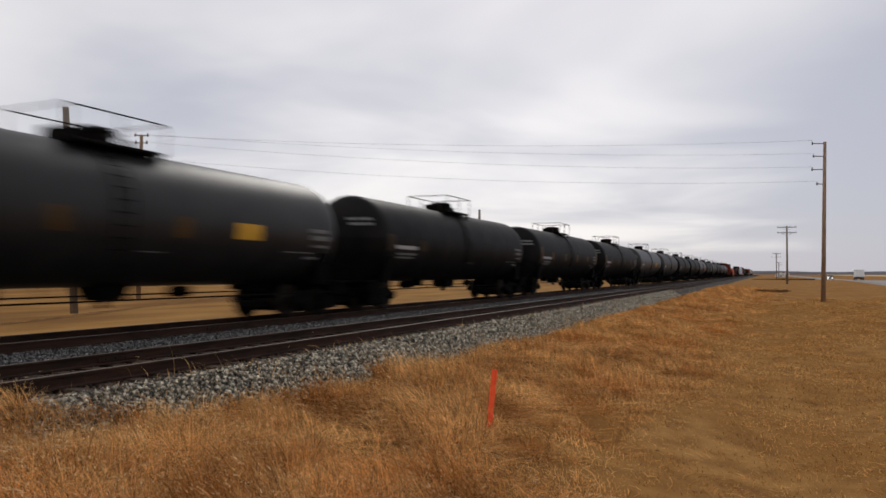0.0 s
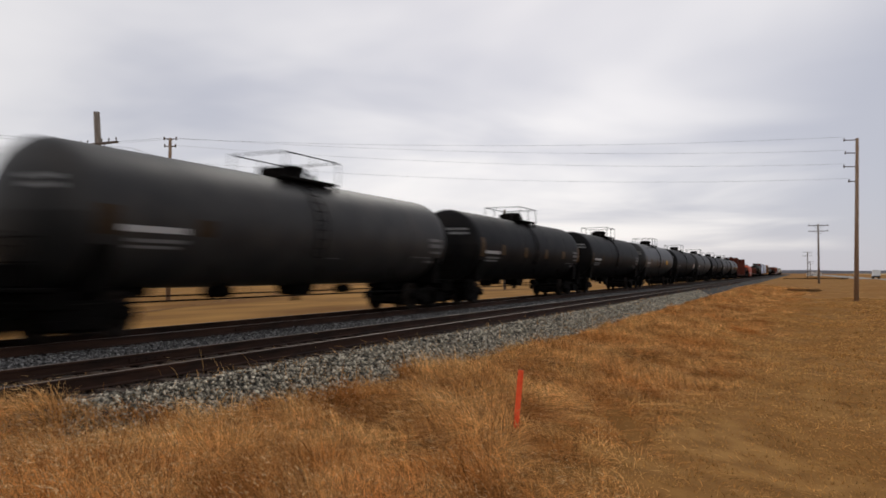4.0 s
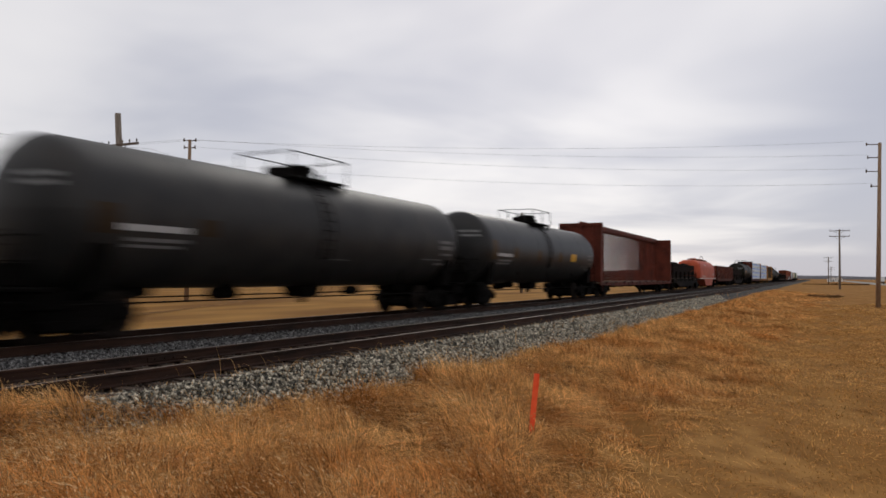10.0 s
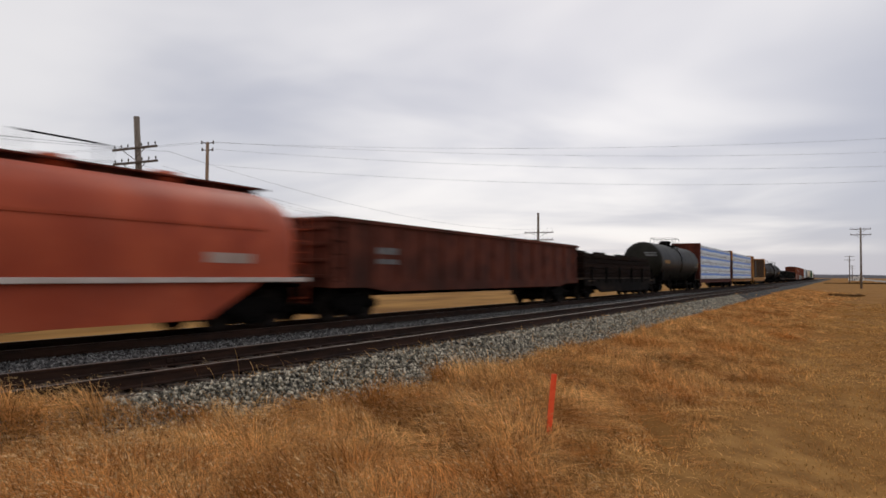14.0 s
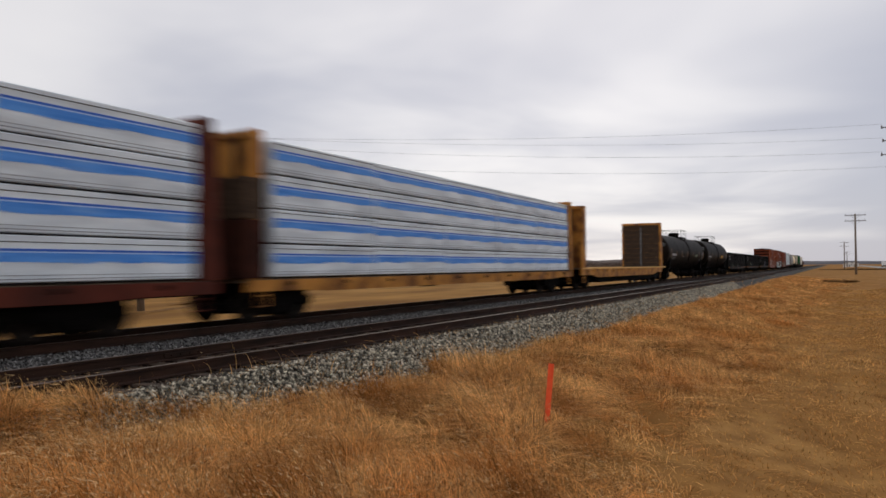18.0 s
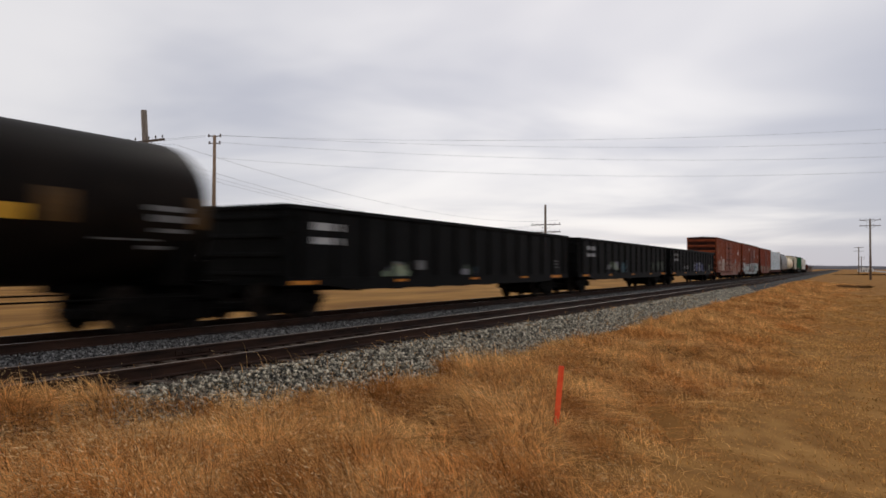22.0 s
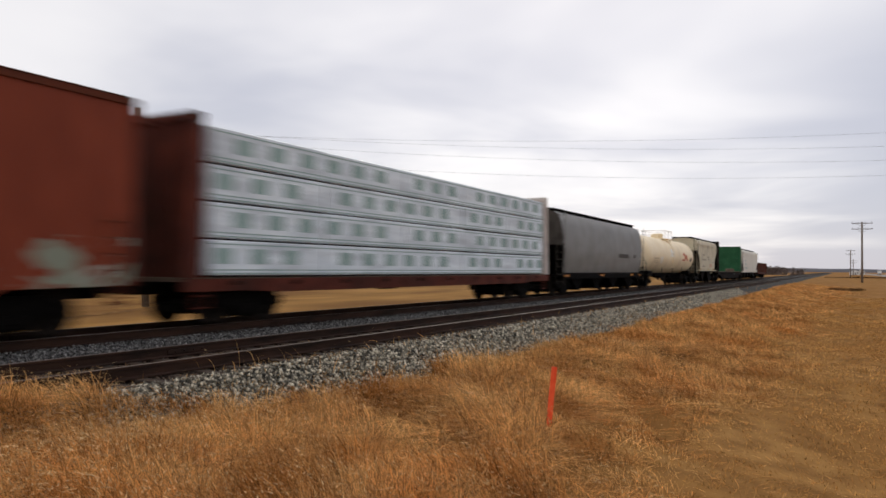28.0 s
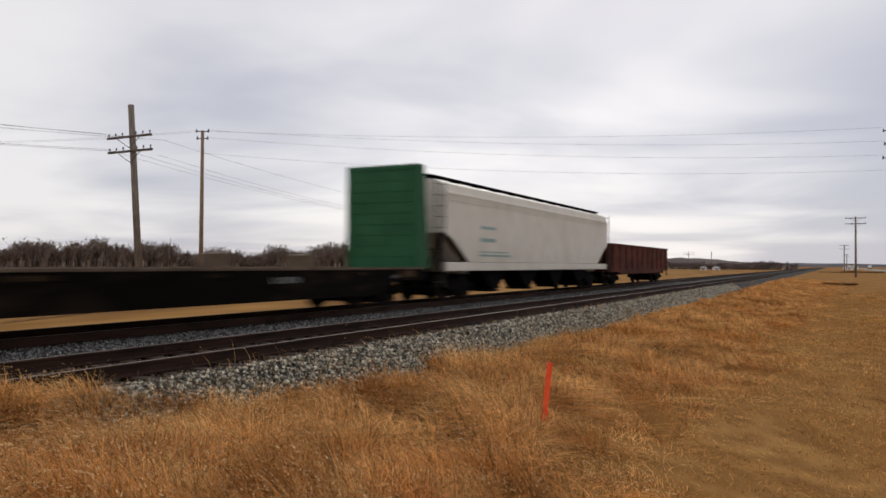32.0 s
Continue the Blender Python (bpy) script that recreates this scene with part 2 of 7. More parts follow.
M["glass_ins"] = material("insulator", (0.06, 0.05, 0.045), (0.10, 0.09, 0.08), 5, 0.3)
M["stake"] = material("stake_paint", (0.82, 0.085, 0.026), (0.93, 0.14, 0.05), 7, 0.75, 0.2, 40)
M["red_box"] = material("boxcar_red_paint", (0.17, 0.034, 0.010), (0.24, 0.050, 0.015), 1.4, 0.7, 0.12, 20, stretch=(1, 1, 0.3), grime=(0.10, 0.028, 0.014), grime_scale=0.8, rand=0.12, spec=0.2)
M["red_roof"] = material("boxcar_roof", (0.075, 0.020, 0.010), (0.125, 0.032, 0.015), 2, 0.75, 0.1, 20, spec=0.15)
M["end_panel"] = material("dark_maroon_paint", (0.020, 0.007, 0.005), (0.05, 0.015, 0.009), 2, 0.8, 0.1, 20, spec=0.1)
M["faded_yellow"] = material("faded_yellow_emblem", (0.26, 0.085, 0.022), (0.34, 0.125, 0.034), 3, 0.7)
M["deck_edge"] = material("scuffed_yellow_deck_edge", (0.62, 0.36, 0.10), (0.78, 0.50, 0.18), 2, 0.7, 0.2, 20)
M["tag_blue"] = material("blue_spray_paint", (0.045, 0.05, 0.13), (0.10, 0.11, 0.21), 3, 0.6)
M["tag_white"] = material("pale_spray_paint", (0.13, 0.13, 0.17), (0.24, 0.235, 0.25), 3, 0.6)
M["tag_green"] = material("pale_green_spray_paint", (0.16, 0.21, 0.14), (0.26, 0.30, 0.20), 3, 0.6)
M["tag_teal"] = material("teal_spray_paint", (0.02, 0.055, 0.075), (0.05, 0.10, 0.12), 3, 0.6)
M["tag_orange"] = material("orange_spray_paint", (0.34, 0.09, 0.02), (0.48, 0.16, 0.04), 3, 0.6)
M["cream_text"] = material("faint_brown_stencil", (0.42, 0.33, 0.19), (0.52, 0.42, 0.26), 3, 0.6)
M["cream_patch"] = material("repainted_white_patch", (0.82, 0.77, 0.68), (0.90, 0.86, 0.78), 3, 0.5)
M["maroon"] = material("oxide_red_paint", (0.070, 0.016, 0.010), (0.12, 0.027, 0.015), 1.6, 0.7, 0.12, 20, grime=(0.035, 0.012, 0.008), spec=0.15)
M["brown_gon"] = material("gondola_brown_paint", (0.072, 0.019, 0.011), (0.125, 0.034, 0.019), 1.5, 0.75, 0.15, 20, grime=(0.032, 0.014, 0.010), spec=0.15)
M["black_gon"] = material("gondola_black_paint", (0.0014, 0.0015, 0.0015), (0.0035, 0.0036, 0.0034), 1.5, 0.6, 0.12, 20, grime=(0.010, 0.010, 0.009), grime_scale=0.9, grime_at=(0.58, 0.82), spec=0.07)
M["orange"] = material("faded_orange_paint", (0.33, 0.052, 0.020), (0.46, 0.088, 0.036), 1.1, 0.55, 0.06, 15, grime=(0.30, 0.06, 0.03), grime_scale=0.7)
M["yellow"] = material("yellow_car_paint", (0.40, 0.165, 0.028), (0.54, 0.245, 0.05), 1.6, 0.65, 0.1, 20, grime=(0.15, 0.06, 0.018), grime_scale=1.3, grime_at=(0.45, 0.62))
M["wood_dark"] = material("stained_bulkhead_wood", (0.035, 0.022, 0.014), (0.075, 0.046, 0.028), 3, 0.85, 0.4, 20, stretch=(1, 1, 4))
M["deck_wood"] = material("worn_deck_boards", (0.07, 0.05, 0.035), (0.16, 0.115, 0.08), 3, 0.9, 0.4, 20)
M["white_wrap"] = material("white_wrap", (0.64, 0.71, 0.77), (0.79, 0.86, 0.91), 1.8, 0.45, 0.6, 4, stretch=(1, 0.5, 2.5), grime=(0.50, 0.55, 0.60), grime_scale=1.2, grime_at=(0.45, 0.7), spec=0.4)
M["blue_wrap"] = material("blue_wrap_print", (0.050, 0.22, 0.68), (0.11, 0.33, 0.82), 1.8, 0.45, 0.5, 4, stretch=(1, 0.6, 4), grime=(0.22, 0.40, 0.74), grime_scale=1.5, grime_at=(0.55, 0.75))
M["blue_line"] = material("deep_blue_wrap_line", (0.02, 0.10, 0.50), (0.04, 0.15, 0.62), 1.8, 0.45)
M["blue_pale"] = material("pale_blue_wrap_line", (0.36, 0.54, 0.84), (0.46, 0.62, 0.88), 1.8, 0.45)
M["wrap_grey"] = material("grey_wrap_print", (0.20, 0.22, 0.25), (0.34, 0.37, 0.41), 2, 0.5, stretch=(1, 3, 1))
M["print_grey"] = material("grey_green_print", (0.22, 0.33, 0.31), (0.30, 0.42, 0.40), 2, 0.5)
M["seam"] = material("dark_gap_batten", (0.010, 0.010, 0.010), (0.022, 0.02, 0.02), 3, 0.9)
M["hop_dark"] = material("hopper_grey_paint", (0.175, 0.172, 0.163), (0.21, 0.206, 0.195), 1.2, 0.45, 0.05, 15, grime=(0.15, 0.14, 0.127), grime_scale=0.7)
# darker hopper grey for the shaded end; ladders and a stencil use it too
M["hop_end"] = material("shade_and_stencil_grey", (0.05, 0.044, 0.038), (0.085, 0.076, 0.066), 1.5, 0.7, 0.05, 15)
M["hop_beige"] = material("hopper_beige_paint", (0.53, 0.47, 0.335), (0.61, 0.55, 0.40), 1.2, 0.55, 0.05, 15, grime=(0.38, 0.33, 0.24), grime_scale=0.7)
M["hop_white"] = material("hopper_pale_grey_paint", (0.66, 0.625, 0.545), (0.72, 0.685, 0.60), 1.2, 0.5, 0.03, 15, grime=(0.60, 0.56, 0.48), grime_scale=0.5)
M["green"] = material("green_bulkhead_paint", (0.012, 0.075, 0.028), (0.02, 0.105, 0.042), 1.3, 0.55, 0.08, 15)
M["flat_dark"] = material("flatcar_black_paint", (0.0025, 0.0018, 0.0013), (0.006, 0.0042, 0.003), 2, 0.8, 0.2, 20, spec=0.06, grime=(0.035, 0.022, 0.015), grime_scale=0.7, grime_at=(0.56, 0.72), stretch=(1, 0.35, 1.2))
M["timber"] = material("stacked_timber", (0.005, 0.0028, 0.002), (0.022, 0.0105, 0.0065), 4, 0.9, 0.6, 20, stretch=(4, 0.4, 4), rand=0.5, spec=0.06)
M["stencil_white"] = material("stencil_white", (0.36, 0.36, 0.36), (0.46, 0.46, 0.46), 4, 0.7)
M["stencil_dark"] = material("faded_dark_stencil", (0.22, 0.19, 0.145), (0.33, 0.29, 0.22), 4, 0.7)
M["stencil_grey"] = material("worn_stencil", (0.10, 0.10, 0.10), (0.20, 0.20, 0.20), 4, 0.7)
M["placard"] = material("yellow_placard", (0.50, 0.26, 0.02), (0.62, 0.34, 0.04), 3, 0.6)
M["placard_orange"] = material("orange_sill_reflector", (0.46, 0.15, 0.012), (0.62, 0.24, 0.03), 3, 0.6)
M["tag_dull"] = material("dull_green_spray_paint", (0.022, 0.032, 0.022), (0.05, 0.066, 0.045), 3, 0.6)
M["placard_dull"] = material("amber_reflector", (0.05, 0.026, 0.006), (0.085, 0.042, 0.009), 3, 0.6)
M["placard_soot"] = material("sooty_amber_reflector", (0.022, 0.012, 0.004), (0.04, 0.022, 0.006), 3, 0.7)
M["red_mark"] = material("faded_red_mark", (0.52, 0.14, 0.07), (0.60, 0.20, 0.11), 3, 0.7)
M["grey_patch"] = material("painted_out_patch", (0.34, 0.26, 0.22), (0.46, 0.36, 0.31), 2, 0.8)
M["sill_light"] = material("pale_sill_stripe", (0.46, 0.40, 0.36), (0.60, 0.53, 0.48), 3, 0.6)
M["road"] = material("worn_asphalt", (0.22, 0.205, 0.185), (0.28, 0.265, 0.24), 0.4, 0.9, 0.2, 8, stretch=(1, 0.05, 1))
# haze of distance is mixed into both twig colours as a paler, greyer brown
M["twig"] = material("bare_twigs", (0.155, 0.115, 0.097), (0.265, 0.205, 0.175), 0.4, 0.95, island=0.5)
M["twig_far"] = material("hazy_bare_twigs", (0.15, 0.115, 0.10), (0.25, 0.20, 0.18), 0.2, 0.95, island=0.4)
M["brush"] = material("brown_brush", (0.15, 0.080, 0.034), (0.24, 0.135, 0.058), 0.6, 0.95, island=0.4)
# bluish grey tone puts the distance haze into the far hills
M["hill"] = material("hazed_wooded_hill", (0.068, 0.067, 0.080), (0.105, 0.100, 0.112), 0.012, 1.0, stretch=(1, 1, 3))
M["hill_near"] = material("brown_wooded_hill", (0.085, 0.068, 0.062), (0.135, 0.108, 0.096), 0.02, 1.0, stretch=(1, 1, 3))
M["wall_white"] = material("white_siding", (0.66, 0.66, 0.65), (0.74, 0.74, 0.73), 2, 0.7)
M["roof_grey"] = material("grey_shingles", (0.20, 0.20, 0.20), (0.28, 0.28, 0.28), 3, 0.9)
M["car_paint"] = material("dark_car_paint", (0.03, 0.03, 0.035), (0.04, 0.04, 0.045), 3, 0.3)
M["glass"] = material("tinted_glass", (0.01, 0.012, 0.014), (0.015, 0.017, 0.02), 3, 0.08)
M["rubber"] = material("tyre_rubber", (0.012, 0.012, 0.012), (0.02, 0.02, 0.02), 6, 0.85)
lamp_m = bpy.data.materials.new("headlight_glow")
lamp_m.use_nodes = True
lamp_m.node_tree.nodes["Principled BSDF"].inputs["Emission Color"].default_value = (1, 0.97, 0.9, 1)
lamp_m.node_tree.nodes["Principled BSDF"].inputs["Emission Strength"].default_value = 6.0
M["lamp"] = lamp_m
M["box2_side"] = painted_side("tagged_boxcar_side", (0.145, 0.029, 0.009), (0.205, 0.041, 0.012), [((0.05, 0.06, 0.065), 0.44), ((0.50, 0.53, 0.52), 0.47), ((0.08, 0.28, 0.27), 0.60)], (0.5, 2.15), 1.2)
M["box1_side"] = painted_side("scrubbed_boxcar_side", (0.165, 0.033, 0.009), (0.235, 0.048, 0.013), [((0.23, 0.125, 0.092), 0.50), ((0.34, 0.22, 0.175), 0.57), ((0.15, 0.07, 0.05), 0.60)], (0.3, 2.15), 0.9)
M["box3_side"] = painted_side("tagged_maroon_side", (0.17, 0.030, 0.012), (0.22, 0.042, 0.017), [((0.24, 0.26, 0.20), 0.54), ((0.33, 0.30, 0.25), 0.6)], (0.8, 1.9), 0.9)


# ---- mesh helpers ----
def part(name, bm, mat, parent=None, label="", at=None):
    me = bpy.data.meshes.new(name)
    bm.to_mesh(me)
    bm.free()
    for m in (mat if isinstance(mat, (list, tuple)) else (mat,)):
        me.materials.append(m)
    ob = new(name, me)
    if parent is not None:
        ob.parent = parent
    if at is not None:
        ob.matrix_basis = at
    if label:
        ob["label"] = label
    return ob


def thing(name, label, category, group="", kind=""):
    return tagged(new(name), label, category, group, kind)


def box(bm, x0, x1, y0, y1, z0, z1, bev=0.0):
    vs = [bm.verts.new((x, y, z)) for x in (x0, x1) for y in (y0, y1) for z in (z0, z1)]
    fs = [bm.faces.new([vs[i] for i in q]) for q in ((0, 1, 3, 2), (4, 6, 7, 5), (0, 4, 5, 1), (2, 3, 7, 6), (0, 2, 6, 4), (1, 5, 7, 3))]
    if bev:
        bmesh.ops.bevel(bm, geom=list({e for f in fs for e in f.edges}), offset=bev, segments=1, affect="EDGES", profile=0.5)
    return bm


def tube(bm, a, b, r, seg=8, r2=None):
    a, b = Vector(a), Vector(b)
    q = (b - a).to_track_quat("Z", "Y")
    r2 = r if r2 is None else r2
    lo = [bm.verts.new(a + q @ Vector((math.cos(i * math.tau / seg) * r, math.sin(i * math.tau / seg) * r, 0))) for i in range(seg)]
    hi = [bm.verts.new(b + q @ Vector((math.cos(i * math.tau / seg) * r2, math.sin(i * math.tau / seg) * r2, 0))) for i in range(seg)]
    for i in range(seg):
        f = bm.faces.new((lo[i], lo[(i + 1) % seg], hi[(i + 1) % seg], hi[i]))
        f.smooth = seg > 6
    bm.faces.new(lo[::-1])
    bm.faces.new(hi)
    return bm


def bent_tube(bm, pts, r, seg=5):
    """One unbroken tube through the points."""
    pts = [Vector(p) for p in pts]
    rings = []
    for k, p in enumerate(pts):
        d = (pts[min(k + 1, len(pts) - 1)] - pts[max(k - 1, 0)]).normalized()
        q = d.to_track_quat("Z", "Y")
        rings.append([bm.verts.new(p + q @ Vector((math.cos(i * math.tau / seg) * r, math.sin(i * math.tau / seg) * r, 0))) for i in range(seg)])
    for a, b in zip(rings, rings[1:]):
        for i in range(seg):
            bm.faces.new((a[i], a[(i + 1) % seg], b[(i + 1) % seg], b[i]))
    bm.faces.new(rings[0][::-1])
    bm.faces.new(rings[-1])
    return bm


def prism(bm, outline, axis, lo, hi):
    """The outline (pairs) pushed along an axis: 'x' takes (y, z), 'y' takes (x, z)."""
    def at(p, d):
        return (d, p[0], p[1]) if axis == "x" else (p[0], d, p[1])
    a = [bm.verts.new(at(p, lo)) for p in outline]
    b = [bm.verts.new(at(p, hi)) for p in outline]
    n = len(outline)
    for i in range(n):
        bm.faces.new((a[i], a[(i + 1) % n], b[(i + 1) % n], b[i]))
    bm.faces.new(a[::-1])
    bm.faces.new(b)
    bmesh.ops.recalc_face_normals(bm, faces=bm.faces)
    return bm


def spin(bm, profile, z, seg=40):
    """A body of revolution about the line x = 0, height z, along y; the profile holds (y, radius)."""
    rings = []
    for y, r in profile:
        if r < 1e-4:
            rings.append([bm.verts.new((0, y, z))])
        else:
            rings.append([bm.verts.new((r * math.sin(i * math.tau / seg), y, z + r * math.cos(i * math.tau / seg))) for i in range(seg)])
    for p, q in zip(rings, rings[1:]):
        for i in range(seg):
            j = (i + 1) % seg
            if len(p) == 1:
                f = bm.faces.new((p[0], q[j], q[i]))
            elif len(q) == 1:
                f = bm.faces.new((p[i], p[j], q[0]))
            else:
                f = bm.faces.new((p[i], p[j], q[j], q[i]))
            f.smooth = True
    bmesh.ops.recalc_face_normals(bm, faces=bm.faces)
    return bm


def quick_mesh(name, verts, faces, mat, parent=None, smooth=False):
    """A large joined mesh from arrays: verts (n, 3), faces (m, k)."""
    verts, faces = np.asarray(verts, np.float32), np.asarray(faces, np.int32)
    me = bpy.data.meshes.new(name)
    k = faces.shape[1]
    me.vertices.add(len(verts))
    me.vertices.foreach_set("co", verts.ravel())
    me.loops.add(faces.size)
    me.loops.foreach_set("vertex_index", faces.ravel())
    me.polygons.add(len(faces))
    me.polygons.foreach_set("loop_start", np.arange(0, faces.size, k, dtype=np.int32))
    me.polygons.foreach_set("loop_total", np.full(len(faces), k, np.int32))
    if smooth:
        me.polygons.foreach_set("use_smooth", np.ones(len(faces), bool))
    me.update(calc_edges=True)
    me.validate()
    me.materials.append(mat)
    ob = new(name, me)
    if parent is not None:
        ob.parent = parent
    return ob


# ---- ground ----
NEAR_C, TRAIN_C, GAUGE = -9.268, -13.690, 0.7525
PROFILE = [(-4000, 6.0), (-600, -0.2), (-120, -0.9), (-40, -1.0), (-19, -0.95), (-16.9, -0.80), (-7.0, -0.72), (-5.6, -0.86), (-4.2, -1.10), (-2.6, -1.38), (-1.0, -1.52),
           (1.5, -1.56), (5, -1.45), (10, -1.25), (15, -1.12), (17, -1.05), (28, -1.05), (34, -1.3), (120, -1.0), (600, 0.0), (4000, 6.0)]
PX, PZ = np.array([p[0] for p in PROFILE], float), np.array([p[1] for p in PROFILE], float)


def crease(x, y):
    """Distance across and along a washed-out rut on the bank."""
    u, w = x + 2.85, y - 13.7
    return 0.924 * u + 0.383 * w, -0.383 * u + 0.924 * w


def ground_z(x, y):
    x, y = np.asarray(x, float), np.asarray(y, float)
    z = np.interp(x, PX, PZ)
    free = np.clip((x + 7.2) / 1.8, 0, 1) * np.clip((16 - x) / 3, 0, 1)
    z = z + free * (0.10 * np.sin(0.55 * x + 0.31 * y) + 0.07 * np.sin(1.3 * x - 0.23 * y + 1.0) + 0.05 * np.sin(0.9 * y + 0.4 * x))
    near = np.clip((x + 8.0) / 0.9, 0, 1) * np.clip((9 - x) / 6, 0, 1)
    z = z + near * 0.80 * np.exp(-((np.maximum(y, 0)) / 5.5) ** 2) * np.clip((x + 9.2) / 3.5, 0.55, 1)
    # a worn hollow in the ditch, and the bank of a field crossing far along
    z = z - 0.36 * np.exp(-((crease(x, y)[0] / 0.26) ** 2 + (crease(x, y)[1] / 1.7) ** 2))
    along = np.interp(y, [32, 80, 150, 195, 214, 260, 340], [0.0, 0.30, 0.70, 0.92, 0.95, 0.50, 0.35])
    return z + along * np.clip((x + 7.2) / 1.8, 0, 1) * np.clip((60 - x) / 20, 0, 1) * np.maximum(-0.10 - z, 0)


def road_z(y):
    return ground_z(np.full_like(np.asarray(y, float), 22.0), y) + 0.06


def build_ground():
    xs = np.unique(np.concatenate([np.array([-4000, -2000, -1000, -600, -300, -120, -90, -64]), np.arange(-40, -20, 4), np.arange(-20, -8, 1.0),
                                   np.arange(-8.0, 16, 0.4), np.arange(-4.3, -1.7, 0.13), np.arange(16, 40, 3), np.array([60, 120, 300, 600, 1000, 2000, 4000])]))
    ys = np.unique(np.concatenate([np.array([-400, -150, -60, -30, -15]), np.arange(-8, 40, 0.5), np.arange(11.1, 16.2, 0.2), np.arange(40, 120, 2.0), np.arange(120, 300, 5.0), np.array([350, 450, 600, 900, 1400, 2200, 4000])]))
    gx, gy = np.meshgrid(xs, ys, indexing="ij")
    gz = ground_z(gx, gy)
    v = np.stack([gx, gy, gz], -1).reshape(-1, 3)
    n, m = gx.shape
    i, j = np.meshgrid(np.arange(n - 1), np.arange(m - 1), indexing="ij")
    a = (i * m + j).ravel()
    f = np.stack([a, a + m, a + m + 1, a + 1], -1)
    ob = quick_mesh("ground", v, f, M["ground"], smooth=True)
    ob.data.materials.append(M["field"])
    ob.data.materials.append(M["verge"])
    ob.data.materials.append(M["shade_and_rut"])
    cx, cy = v[f[:, 0], 0], v[f[:, 0], 1]
    # faces below the tall grass take the shade-dark thatch colour
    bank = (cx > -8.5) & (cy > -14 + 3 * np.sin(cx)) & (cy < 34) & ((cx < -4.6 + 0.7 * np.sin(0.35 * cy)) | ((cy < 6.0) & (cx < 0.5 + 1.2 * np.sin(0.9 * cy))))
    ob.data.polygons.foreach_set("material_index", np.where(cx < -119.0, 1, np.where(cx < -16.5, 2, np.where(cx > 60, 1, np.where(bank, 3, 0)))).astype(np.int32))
    tagged(ob, "rolling dry prairie ground with a ditch and stubble fields", "ground", kind="structure")


build_ground()


# ---- railway ----
BED = [(-17.3, -0.95), (-15.7, -0.24), (-12.6, -0.24), (-12.3, -0.185), (-10.7, -0.185), (-10.4, -0.235), (-7.85, -0.235), (-6.75, -0.90)]


def build_bed():
    bm = bmesh.new()
    prism(bm, BED, "y", -60, 900)
    tagged(part("ballast_bed", bm, M["bed"]), "grey crushed-rock ballast bed under both tracks", "ballast", kind="structure")


build_bed()


def rail_outline(x):
    half = [(0.075, -0.178), (0.075, -0.166), (0.012, -0.148), (0.012, -0.045), (0.037, -0.035), (0.037, -0.008), (0.030, 0.0)]
    return [(x + a, b) for a, b in half] + [(x - a, b) for a, b in half[::-1]]


def rail_mesh(bm, x):
    prism(bm, rail_outline(x), "y", -60, 900)
    for f in bm.faces:
        if f.normal.z > 0.9 and f.calc_center_median().z > -0.02:
            f.material_index = 1


def build_track(label, c):
    track = thing("railway_track", label, "track", "railway tracks", "structure")
    for s in (-GAUGE, GAUGE):
        bm = bmesh.new()
        rail_mesh(bm, c + s)
        part("rail", bm, [M["rail_side"], M["rail_head"]], track)
    # fishplates at the rail joints
    for s in (-GAUGE, GAUGE):
        for k in range(4):
            bm = bmesh.new()
            y = 9.3 + 11.9 * k + (5.9 if s > 0 else 0)
            box(bm, c + s + 0.012, c + s + 0.036, y - 0.45, y + 0.45, -0.135, -0.055, 0.006)
            for q in (-0.3, -0.1, 0.1, 0.3):
                tube(bm, (c + s + 0.03, y + q, -0.095), (c + s + 0.06, y + q, -0.095), 0.018, 6)
            part("joint_bar", bm, M["rail_side"], track)
    return track


track_near = build_track("empty siding track with rusty rails on wooden ties", NEAR_C)
track_far = build_track("main track with rusty rails under the passing train", TRAIN_C)


# ---- running gear shared by all cars ----
WHEEL_R, BASE = 0.4826, 0.889
SPEED = 22.4


def wheelset_mesh():
    bm = bmesh.new()
    def z_spin(profile, x0):
        seg = 24
        rings = [[bm.verts.new((x0 + x, r * math.sin(i * math.tau / seg), r * math.cos(i * math.tau / seg))) for i in range(seg)] for x, r in profile]
        for p, q in zip(rings, rings[1:]):
            for i in range(seg):
                f = bm.faces.new((p[i], p[(i + 1) % seg], q[(i + 1) % seg], q[i]))
                f.smooth = True
        bm.faces.new(rings[0])
        bm.faces.new(rings[-1][::-1])
    for s in (-1, 1):
        z_spin([(-s * 0.085, 0.505), (-s * 0.05, 0.51), (-s * 0.045, WHEEL_R), (s * 0.05, WHEEL_R - 0.004), (s * 0.055, 0.42), (s * 0.0, 0.40), (s * 0.02, 0.20), (s * 0.09, 0.16), (s * 0.09, 0.09), (s * 0.28, 0.085)], s * 0.76)
    tube(bm, (-0.8, 0, 0), (0.8, 0, 0), 0.085, 12)
    # balance marks on the plates make the turn visible
    for s in (-1, 1):
        for k in range(3):
            a = k * math.tau / 3
            box(bm, s * 0.80 - 0.02, s * 0.80 + 0.02, math.sin(a) * 0.3 - 0.03, math.sin(a) * 0.3 + 0.03, math.cos(a) * 0.3 - 0.03, math.cos(a) * 0.3 + 0.03)
    bmesh.ops.recalc_face_normals(bm, faces=bm.faces)
    me = bpy.data.meshes.new("wheelset")
    bm.to_mesh(me)
    bm.free()
    me.materials.append(M["wheel"])
    return me


